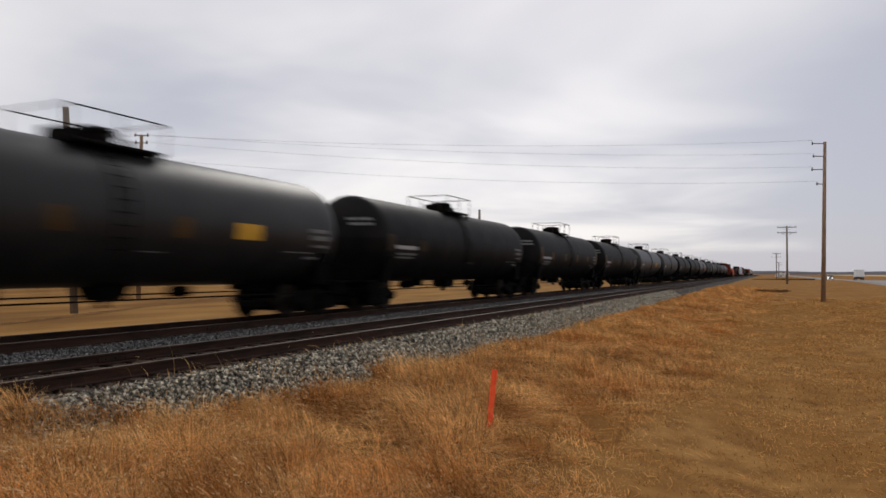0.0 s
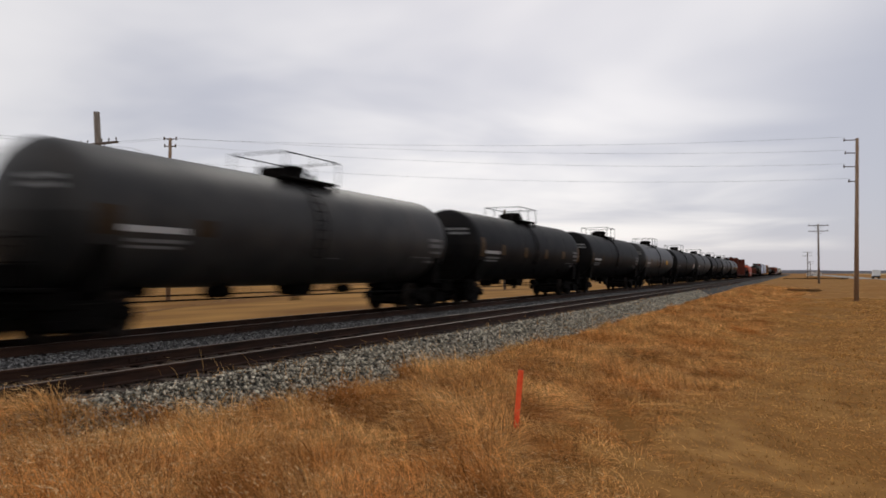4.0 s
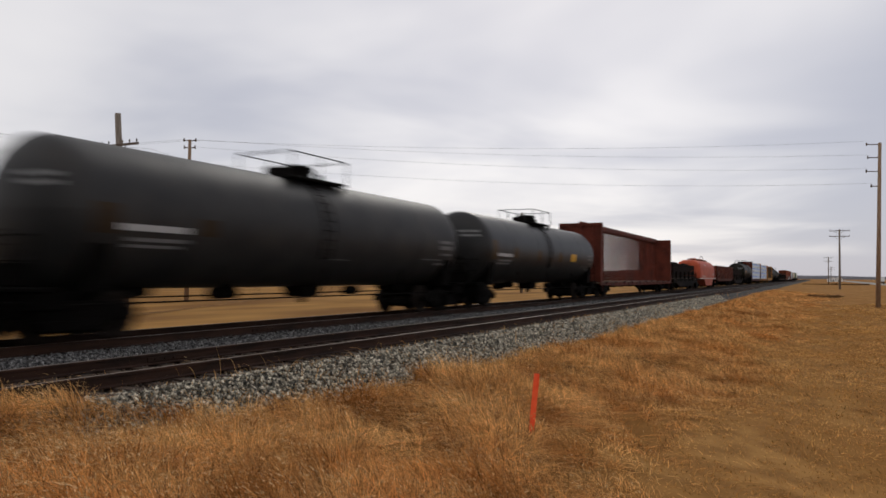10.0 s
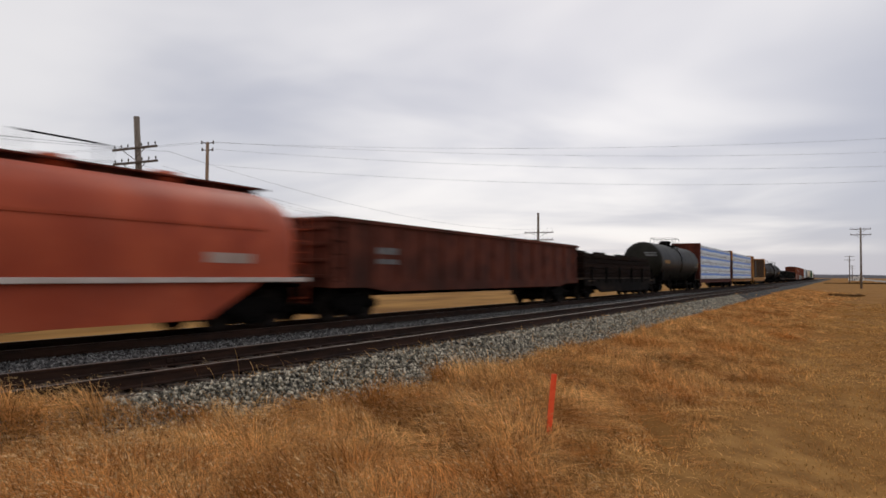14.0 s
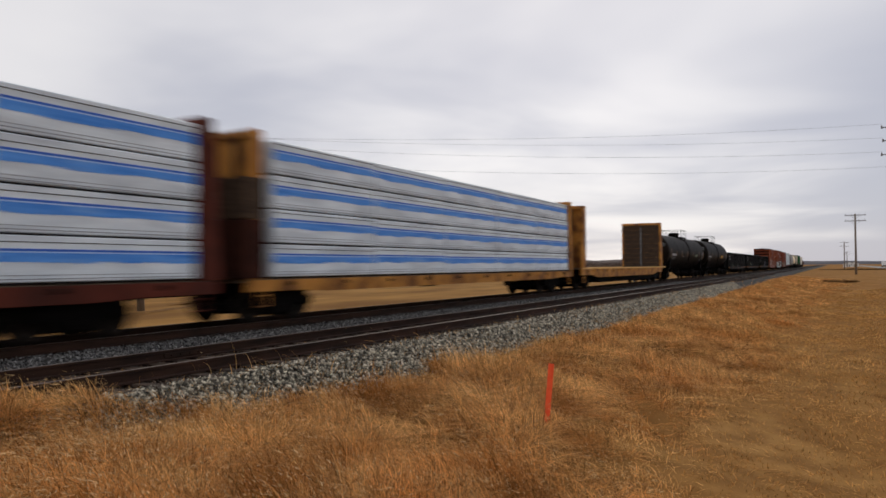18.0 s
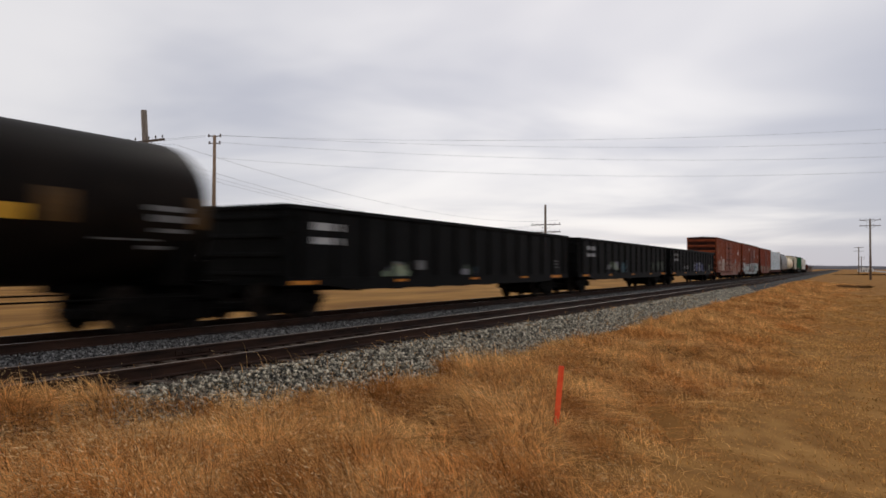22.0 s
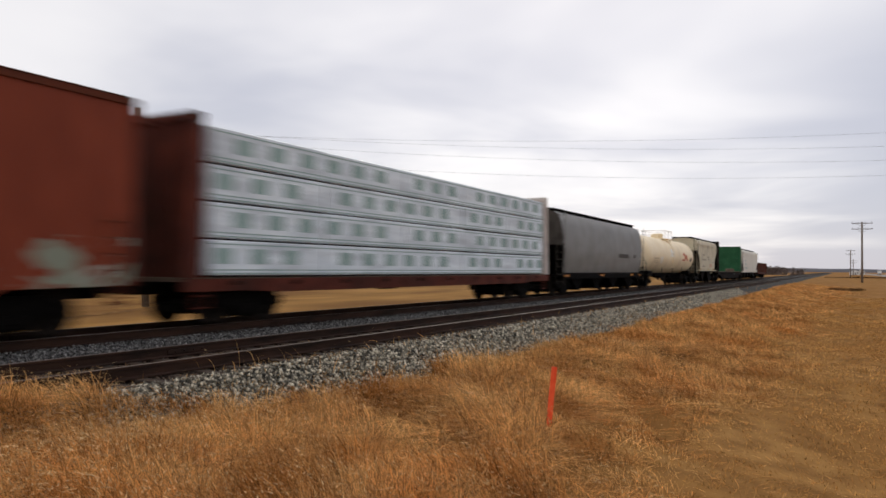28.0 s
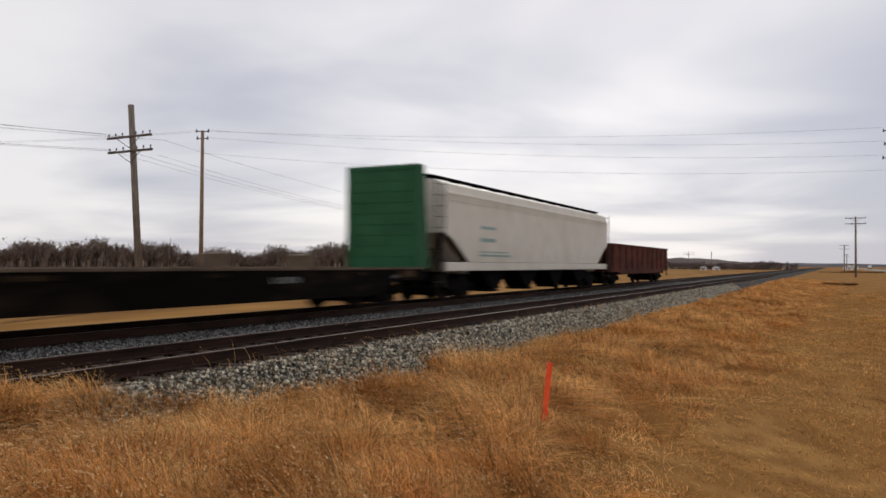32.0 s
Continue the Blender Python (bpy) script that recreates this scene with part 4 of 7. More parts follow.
def bulkhead(car, y, facing, z0, z1, side, frame_m, panel_m, thick=0.5):
    """An end wall; facing is the way (-1 or 1) in which its boarded face looks."""
    bm = bmesh.new()
    for s in (-1, 1):
        prism(bm, [(y, z0), (y, z1), (y - facing * thick * 0.55, z1), (y - facing * thick, z0)], "x", min(s * side, s * (side - 0.12)), max(s * side, s * (side - 0.12)))
    box(bm, -side + 0.12, side - 0.12, min(y, y - facing * thick * 0.5), max(y, y - facing * thick * 0.5), z1 - 0.16, z1 - 0.002)
    box(bm, -side + 0.122, side - 0.122, min(y - facing * 0.092, y - facing * 0.11), max(y - facing * 0.092, y - facing * 0.11), z0, z1 - 0.165)
    bmesh.ops.recalc_face_normals(bm, faces=bm.faces)
    part("bulkhead_frame", bm, frame_m, car)
    for x in (-0.75, 0.0, 0.75):
        bm = bmesh.new()
        box(bm, x - 0.06, x + 0.06, min(y - facing * 0.112, y - facing * thick * 0.45), max(y - facing * 0.112, y - facing * thick * 0.45), z0, z1 - 0.165)
        part("bulkhead_post", bm, panel_m, car)
    n = 9
    for k in range(n):
        bm = bmesh.new()
        za, zb = z0 + (z1 - 0.17 - z0) * k / n, z0 + (z1 - 0.17 - z0) * (k + 1) / n - 0.012
        box(bm, -side + 0.125, side - 0.125, min(y - facing * 0.02, y - facing * 0.09), max(y - facing * 0.02, y - facing * 0.09), za, zb)
        part("bulkhead_board", bm, panel_m, car)


def flat_end_steps(car, y0, y1, side, paint):
    for s in (-1, 1):
        for y in (y0 + 0.5, y1 - 0.5):
            bm = bmesh.new()
            for q in (-0.2, 0.2):
                tube(bm, (s * (side - 0.05), y + q, 0.42), (s * (side - 0.05), y + q, 0.95), 0.018, 6)
            for z in (0.44, 0.70):
                tube(bm, (s * (side - 0.05), y - 0.2, z), (s * (side - 0.05), y + 0.2, z), 0.018, 6)
            part("step", bm, paint, car)


def centre_beam_car(label, y_c, half, y0, y1, paint, panel, front=True, rear=None, deck_z=None, zt=4.74, crown=0.0):
    car = thing("centre_beam_flatcar", label, "flatcar", "freight cars in the train")
    side, zd = 1.42, 1.10 if deck_z is None else deck_z
    underframe(car, y0, y1, zd, side, paint, 0.80, 0.74)
    if front:
        bulkhead(car, y0 + 0.45, 1, zd, zt, side, paint, panel)
    bulkhead(car, y1 - 0.45, -1, zd, zt, side, rear or paint, rear or panel)
    bm = bmesh.new()
    box(bm, -0.17, 0.17, y0 + 0.2, y1 - 0.2, zt - 0.34, zt - 0.004 + crown, 0.11)
    part("top_chord", bm, paint, car)
    bm = bmesh.new()
    box(bm, -0.14, 0.14, y0 + 0.46, y1 - 0.46, zd + 0.004, zd + 0.07)
    part("bottom_chord", bm, paint, car)
    n = int((y1 - y0 - 1.2) / 0.61)
    for k in range(n + 1):
        y = y0 + 0.6 + (y1 - y0 - 1.2) * k / n
        bm = bmesh.new()
        prism(bm, [(y - 0.04, zd + 0.07), (y + 0.04, zd + 0.07), (y + 0.04, zt - 0.34), (y - 0.04, zt - 0.34)], "x", -0.055, 0.055)
        if 0 < k < n:
            for z in ((1.75, 3.35) if k % 2 else (2.45, 3.85)):
                prism(bm, [(y + 0.04, z), (y + 0.16, z + 0.14), (y + 0.16, z + 0.24), (y + 0.04, z + 0.38)], "x", -0.02, 0.02)
        part("post", bm, paint, car)
    flat_end_steps(car, y0, y1, side, paint)
    # tie-down winches along the sill
    for k in range(10):
        y = y0 + 1.5 + (y1 - y0 - 3.0) * k / 9
        bm = bmesh.new()
        tube(bm, (side - 0.02, y - 0.1, 0.98), (side - 0.02, y + 0.1, 0.98), 0.06, 8)
        part("winch", bm, M["steel_dark"], car)
    running_gear(car, half, half - 2.9)
    return add(car, y_c)


def wrapped_load(label, y_c, y0, y1, style):
    """Four tiers of wrapped lumber packs on the near and far side of a centre beam."""
    load = thing("wrapped_lumber_load", label, "lumber load", "wrapped lumber loads")
    rng = random.Random(int(y_c))
    n, zd, tier = 5, 1.115, 0.862 if style == "blue" else 0.845
    pl = (y1 - y0) / n
    for s in (1, -1):
        for t in range(4):
            for k in range(n):
                jx, jz = rng.uniform(-0.025, 0.02), rng.uniform(-0.012, 0.0)
                a, b = y0 + pl * k + 0.015, y0 + pl * (k + 1) - 0.015
                z0, z1 = zd + tier * t + 0.035, zd + tier * (t + 1) + jz
                xi, xo = s * 0.19, s * (1.36 + jx)
                bm = bmesh.new()
                box(bm, min(xi, xo), max(xi, xo), a, b, z0, z1, 0.02)
                pack = part("pack", bm, M["white_wrap"], load)
                if s > 0 and style == "blue":
                    bm = bmesh.new()
                    w = rng.uniform(-0.02, 0.02)
                    # the lower edge of the band sags where the wrap creases
                    edge = [(a + 0.02 + (b - a - 0.04) * q / 12, z0 + 0.35 + w + rng.uniform(-0.03, 0.03)) for q in range(13)]
                    prism(bm, edge + [(b - 0.02, z0 + 0.52 + w), (a + 0.02, z0 + 0.52 + w)], "x", xo + 0.001, xo + 0.006)
                    part("printed_band", bm, M["blue_wrap"], pack)
                    for paint, q0, q1 in (("blue_pale", 0.522, 0.545), ("blue_line", 0.546, 0.59), ("seam", 0.700 + w, 0.716 + w), ("wrap_grey", 0.05, 0.068), ("wrap_grey", 0.12, 0.132)):
                        bm = bmesh.new()
                        box(bm, xo + 0.001, xo + 0.006, a + 0.02, b - 0.02, z0 + q0 + w, z0 + q1 + w)
                        part("printed_line", bm, M[paint], pack)
                if s > 0 and style == "print":
                    for q in range(18):
                        yy = y0 + 0.45 + 1.18 * q + (0.59 if t % 2 else 0.0)
                        if a + 0.30 < yy < b - 0.30:
                            bm = bmesh.new()
                            box(bm, xo + 0.001, xo + 0.006, yy - 0.28, yy + 0.28, z0 + 0.26, z0 + 0.62)
                            part("printed_patch", bm, M["print_grey"], pack)
                    bm = bmesh.new()
                    for q in (0.03, 0.11, 0.70):
                        box(bm, xo + 0.001, xo + 0.005, a + 0.02, b - 0.02, z0 + q, z0 + q + 0.03)
                    part("strap_line", bm, M["print_grey"], pack)
            bm = bmesh.new()
            z0 = zd + tier * t
            box(bm, min(s * 0.3, s * 1.30), max(s * 0.3, s * 1.30), y0 + 0.05, y1 - 0.05, z0 + 0.002, z0 + 0.033)
            part("batten", bm, M["seam"], load)
    return add(load, y_c)


c = (269.9 + 295.8) / 2
centre_beam_car("empty oxide-red centre-beam flatcar with open posts", c, 12.95, 270.4 - c, 295.5 - c, M["maroon"], M["maroon"], True, None, 1.0, 4.80, 0.12)
c = (390.2 + 415.3) / 2
centre_beam_car("oxide-red centre-beam flatcar under wrapped lumber", c, 12.55, 391.2 - c, 415.6 - c, M["maroon"], M["maroon"])
wrapped_load("white and blue wrapped lumber packs stacked four high", c, 392.0 - c, 415.0 - c, "blue")
c = (415.3 + 441.8) / 2
beam2 = centre_beam_car("yellow centre-beam flatcar under wrapped lumber", c, 13.25, 416.6 - c, 441.2 - c, M["yellow"], M["wood_dark"])
for mat, za, zb in (("wood_dark", 2.55, 3.55), ("end_panel", 1.12, 2.53)):
    bm = bmesh.new()
    box(bm, -1.436, 1.436, 416.46 - c, 417.12 - c, za, zb, 0.01)
    part("end_panel", bm, M[mat], beam2, "grimy brown lower end panel")
wrapped_load("white and blue wrapped lumber packs stacked four high", c, 417.5 - c, 440.6 - c, "blue")
c = (637.9 + 661.3) / 2
centre_beam_car("red-brown centre-beam flatcar under white lumber packs", c, 11.7, 638.5 - c, 660.7 - c, M["maroon"], M["maroon"], True, M["sill_light"])
wrapped_load("white wrapped lumber packs with grey-green printed patches", c, 639.2 - c, 660.1 - c, "print")


def bulkhead_flat(label, y_c, half, y0, y1, paint, deck, front, rear, side=1.42, z_mid=0.6):
    car = thing("bulkhead_flatcar", label, "flatcar", "freight cars in the train")
    zd = 1.24
    underframe(car, y0, y1, zd, side, paint, 0.84, z_mid, deck)
    bulkhead(car, y0 + 0.75, 1, zd, 4.68, side, front[0], front[1], 0.7)
    bulkhead(car, y1 - 0.55, -1, zd, 4.74, side, rear[0], rear[1], 0.8)
    flat_end_steps(car, y0, y1, side, paint)
    for s in (-1, 1):
        for k in range(9):
            y = y0 + 2 + (y1 - y0 - 4) * k / 8
            bm = bmesh.new()
            box(bm, s * side - 0.05, s * side + 0.05, y - 0.07, y + 0.07, 1.02, 1.20, 0.01)
            part("stake_pocket", bm, paint, car)
    running_gear(car, half, half - 2.9)
    return add(car, y_c)


c = (441.8 + 466.2) / 2
flat3 = bulkhead_flat("empty yellow bulkhead flatcar with dark boarded ends", c, 12.2, 442.5 - c, 463.8 - c, M["yellow"], M["deck_wood"], (M["yellow"], M["wood_dark"]), (M["yellow"], M["wood_dark"]), 1.53, 0.68)
for s in (-1, 1):
    bm = bmesh.new()
    box(bm, min(s * 1.531, s * 1.56), max(s * 1.531, s * 1.56), 442.6 - c, 464.9 - c, 1.17, 1.262, 0.008)
    part("deck_edge", bm, M["deck_edge"], flat3)
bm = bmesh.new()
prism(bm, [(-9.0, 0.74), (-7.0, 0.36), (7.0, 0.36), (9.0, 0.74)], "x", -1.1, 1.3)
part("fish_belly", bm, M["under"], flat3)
bm = bmesh.new()
box(bm, -0.05, 0.05, 463.16 - c, 463.22 - c, 1.3, 4.4)
part("centre_strip", bm, M["stencil_grey"], flat3)
c = (715.5 + 739.4) / 2
flat4 = bulkhead_flat("empty black bulkhead flatcar with a green end wall", c, 11.95, 716.6 - c, 738.75 - c, M["flat_dark"], M["deck_wood"], (M["flat_dark"], M["flat_dark"]), (M["green"], M["green"]), 1.43, 0.42)
for s in (-1, 1):
    bm = bmesh.new()
    box(bm, min(s * 1.431, s * 1.45), max(s * 1.431, s * 1.45), 716.7 - c, 738.65 - c, 1.19, 1.262, 0.006)
    part("deck_edge", bm, M["deck_wood"], flat4, "worn timber deck edge")
bars("reflector", flat4, M["placard_dull"], 1.425, [(-9.6, -9.0, 1.02, 1.16), (-3.2, -2.2, 1.03, 1.13), (1.4, 2.2, 1.03, 1.13), (7.0, 7.8, 1.03, 1.13), (9.6, 10.6, 0.95, 1.15)])
bars("stencil", flat4, M["stencil_grey"], 1.425, [(3.6, 4.6, 0.86, 1.02), (-6.0, -4.9, 0.98, 1.14), (9.2, 9.5, 0.92, 1.02)])
for y in (2.15, 5.3):
    bm = bmesh.new()
    prism(bm, [(y - 0.30, 1.245), (y - 0.24, 1.58), (y + 0.18, 1.62), (y + 0.30, 1.245)], "x", 0.6, 1.2)
    part("chock_block", bm, M["deck_wood"], flat4, "wooden chock left on the deck")


def loaded_flat(label, y_c, half, y0, y1, stack_label, heap):
    car = thing("flatcar", label, "flatcar", "freight cars in the train")
    side, zd = 1.42, 1.25
    underframe(car, y0, y1, zd, side, M["flat_dark"], 0.82, 0.42)
    flat_end_steps(car, y0, y1, side, M["flat_dark"])
    for s in (-1, 1):
        for y in np.linspace(y0 + 1.2, y1 - 1.2, 6):
            bm = bmesh.new()
            box(bm, s * side - 0.05, s * side + 0.07, y - 0.06, y + 0.06, 0.95, 1.9, 0.01)
            part("side_stake", bm, M["steel_dark"], car)
    bars("reflector", car, M["placard_dull"], side + 0.012, [(y0 + 0.6, y0 + 1.6, 1.06, 1.14), (y1 - 1.9, y1 - 0.6, 1.06, 1.14)])
    running_gear(car, half, half - 2.4)
    add(car, y_c)
    load = thing("timber_stack", stack_label, "timber load", "timber loads")
    rng = random.Random(int(y_c) + 5)
    for row in range(5):
        for k in range(7):
            x = -1.22 + 2.44 * (k + 0.5) / 7
            z = zd + 0.012 + row * 0.285
            a, b = y0 + 0.35 + rng.uniform(0, 0.4), y1 - 0.35 - rng.uniform(0, 0.25) - heap * max(0, row - 1) * 0.6
            bm = bmesh.new()
            box(bm, x - 0.16, x + 0.16, a, b, z, z + rng.uniform(0.25, 0.275), 0.015)
            part("timber", bm, M["timber"], load)
    # uneven last layer of shorter pieces
    for k in range(16):
        x, a = rng.uniform(-1.0, 1.0), rng.uniform(y0 + 0.5, y1 - 3.2)
        bm = bmesh.new()
        box(bm, -0.11, 0.11, 0, rng.uniform(1.2, 2.6), 0, rng.uniform(0.08, 0.17), 0.01)
        part("timber", bm, M["timber"], load, at=pose(x, a, zd + 0.012 + 5 * 0.285 - 0.012, 0, 0, rng.uniform(-3, 3)))
    return add(load, y_c)


c = (296.4 + 313.0) / 2
loaded_flat("dark flatcar with deep side sills under stacked timbers", c, 8.3, 297.0 - c, 312.4 - c, "dark weathered bridge timbers stacked on the flatcar", 0.3)
c = (352.4 + 371.7) / 2
loaded_flat("dark flatcar with deep side sills under stacked timbers", c, 9.65, 353.1 - c, 370.6 - c, "dark weathered bridge timbers stacked on the flatcar", 0.5)


# ---- gondolas ----
def gondola(label, y_c, half, y0, y1, z0, z1, paint, skin=None, posts=14, marks=()):
    car = thing("gondola_car", label, "gondola", "freight cars in the train")
    side = 1.47
    for s in (-1, 1):
        bm = bmesh.new()
        box(bm, min(s * (side - 0.10), s * (side - 0.06)), max(s * (side - 0.10), s * (side - 0.06)), y0, y1, z0 + 0.10, z1)
        wall = part("side_wall", bm, skin or paint, car)
        bm = bmesh.new()
        box(bm, min(s * (side - 0.12), s * (side + 0.03)), max(s * (side - 0.12), s * (side + 0.03)), y0 - 0.02, y1 + 0.02, z1 - 0.004, z1 + 0.12, 0.015)
        part("top_chord", bm, paint, wall)
        bm = bmesh.new()
        fish_sill(bm, y0, y1, z0 + 0.20, z0 - 0.02, z0 - 0.16, s * (side - 0.07), 3.0)
        part("side_sill", bm, paint, wall)
        for k in range(posts):
            y = y0 + (y1 - y0) * (k + 0.5) / posts
            bm = bmesh.new()
            prism(bm, [(s * (side - 0.06), y - 0.09), (s * (side + 0.02), y - 0.06), (s * (side + 0.02), y + 0.06), (s * (side - 0.06), y + 0.09)], "y", 0, 1)
            for v in bm.verts:
                v.co = (v.co.x, v.co.z, z0 + 0.12 + (z1 - z0 - 0.13) * v.co.y)
            bmesh.ops.recalc_face_normals(bm, faces=bm.faces)
            part("side_post", bm, paint, wall)
    for y, f in ((y0, -1), (y1, 1)):
        bm = bmesh.new()
        box(bm, -side + 0.10, side - 0.10, min(y, y - f * 0.05), max(y, y - f * 0.05), z0, z1)
        end = part("end_wall", bm, paint, car)
        for k in range(4):
            z = z0 + 0.3 + (z1 - z0 - 0.5) * k / 3
            bm = bmesh.new()
            box(bm, -side + 0.14, side - 0.14, min(y + f * 0.001, y + f * 0.08), max(y + f * 0.001, y + f * 0.08), z - 0.05, z + 0.05, 0.012)
            part("end_rib", bm, paint, end)
        bm = bmesh.new()
        box(bm, -side + 0.12, side - 0.12, y - 0.07, y + 0.07, z1, z1 + 0.115, 0.012)
        part("end_chord", bm, paint, end)
        ladder(car, side - 0.02, y - f * 0.35, z0 - 0.4, z1, M["steel_dark"])
    bm = bmesh.new()
    box(bm, -side + 0.12, side - 0.12, y0 + 0.05, y1 - 0.05, z0 + 0.02, z0 + 0.09)
    box(bm, -0.33, 0.33, y0 - 0.3, y1 + 0.3, 0.70, z0 + 0.015)
    for y in np.arange(y0 + 1.3, y1 - 1, 2.2):
        box(bm, -side + 0.15, side - 0.15, y - 0.08, y + 0.08, z0 - 0.2, z0 + 0.01)
    part("floor", bm, M["under"], car)
    for name, mat, items in marks:
        bars(name, car, M[mat], side - (0.008 if items[0][3] < 1.05 else 0.057), items)
    running_gear(car, half, half - 2.6)
    return add(car, y_c)


c = (329.1 + 352.4) / 2
gondola("empty brown gondola car with ribbed sides", c, 11.65, 330.0 - c, 351.7 - c, 1.02, 2.86, M["brown_gon"], posts=15, marks=[("stencil", "stencil_grey", [(-8.4, -7.2, 2.0, 2.2), (-8.4, -7.2, 1.7, 1.85)])])
GM = [("stencil", "stencil_white", [(-9.0, -7.7, 2.35, 2.55), (-9.0, -7.7, 1.98, 2.16)]), ("stencil", "stencil_grey", [(8.9, 9.6, 1.66, 1.72), (8.9, 9.6, 1.52, 1.57), (8.9, 9.6, 1.38, 1.43), (-5.2, -4.6, 1.3, 1.55), (-3.9, -3.2, 1.3, 1.6)]),
      ("reflector", "placard_orange", [(-9.9, -8.9, 0.92, 1.02), (-5.0, -4.4, 0.93, 1.01), (0.2, 0.8, 0.93, 1.01), (5.0, 5.6, 0.93, 1.01), (8.6, 9.9, 0.91, 1.03)])]
def spray(car, y0, y1, z0, z1, paints, seed, n=9, x=1.416):
    """Sprayed marks: overlapping uneven plates of paint on a side."""
    rng = random.Random(seed)
    for k in range(n):
        paint = paints[k % len(paints)]
        w, h = (y1 - y0) * rng.uniform(0.12, 0.26), (z1 - z0) * rng.uniform(0.22, 0.5)
        yc, zc = rng.uniform(y0 + w, y1 - w), rng.uniform(z0 + h, z1 - h)
        a0 = rng.uniform(0, 6.28)
        loop = [(yc + w * math.cos(a0 + q * math.tau / 11) * rng.uniform(0.6, 1.15), zc + h * math.sin(a0 + q * math.tau / 11) * rng.uniform(0.6, 1.15)) for q in range(11)]
        bm = bmesh.new()
        prism(bm, loop, "x", x, x + 0.002 + 0.001 * k)
        part("spray_paint", bm, M[paint], car)


c = (505.3 + 529.0) / 2
g = gondola("black ribbed gondola car with green and orange spray paint", c, 11.85, 507.0 - c, 528.2 - c, 0.9, 2.84, M["black_gon"], posts=15, marks=GM)
spray(g, -5.7, -3.9, 0.78, 1.55, ("tag_green", "tag_orange", "tag_green", "tag_white"), 1)
spray(g, -0.5, 0.9, 1.0, 1.5, ("tag_dull", "tag_white", "tag_teal"), 2, 5)
c = (529.0 + 551.8) / 2
g = gondola("black ribbed gondola car with pale and teal spray paint", c, 11.4, 529.8 - c, 551.0 - c, 0.9, 2.84, M["black_gon"], posts=15, marks=GM)
spray(g, -4.8, -2.7, 1.2, 1.8, ("tag_white", "tag_green"), 3, 8)
spray(g, -2.3, -0.6, 0.75, 1.95, ("tag_teal",), 4, 7)
for k, y in enumerate((6.0, 7.7, 9.1)):
    spray(g, y - 0.6, y + 0.6, 1.15, 1.95, ("tag_dull",), 40 + k, 5)
c = (551.8 + 574.6) / 2
g = gondola("black ribbed gondola car with blue and white spray paint", c, 11.4, 552.5 - c, 573.9 - c, 0.9, 2.84, M["black_gon"], posts=15, marks=GM)
spray(g, -0.7, 5.4, 0.75, 2.0, ("tag_blue", "tag_blue", "tag_white", "tag_blue", "tag_white"), 5, 20)
spray(g, 7.2, 8.1, 0.9, 1.85, ("tag_green", "tag_white", "tag_teal"), 6, 5)
c = (761.9 + 780.6) / 2
gondola("brown gondola car at the end of the train", c, 9.35, 762.2 - c, 780.0 - c, 0.95, 2.62, M["brown_gon"], posts=11)


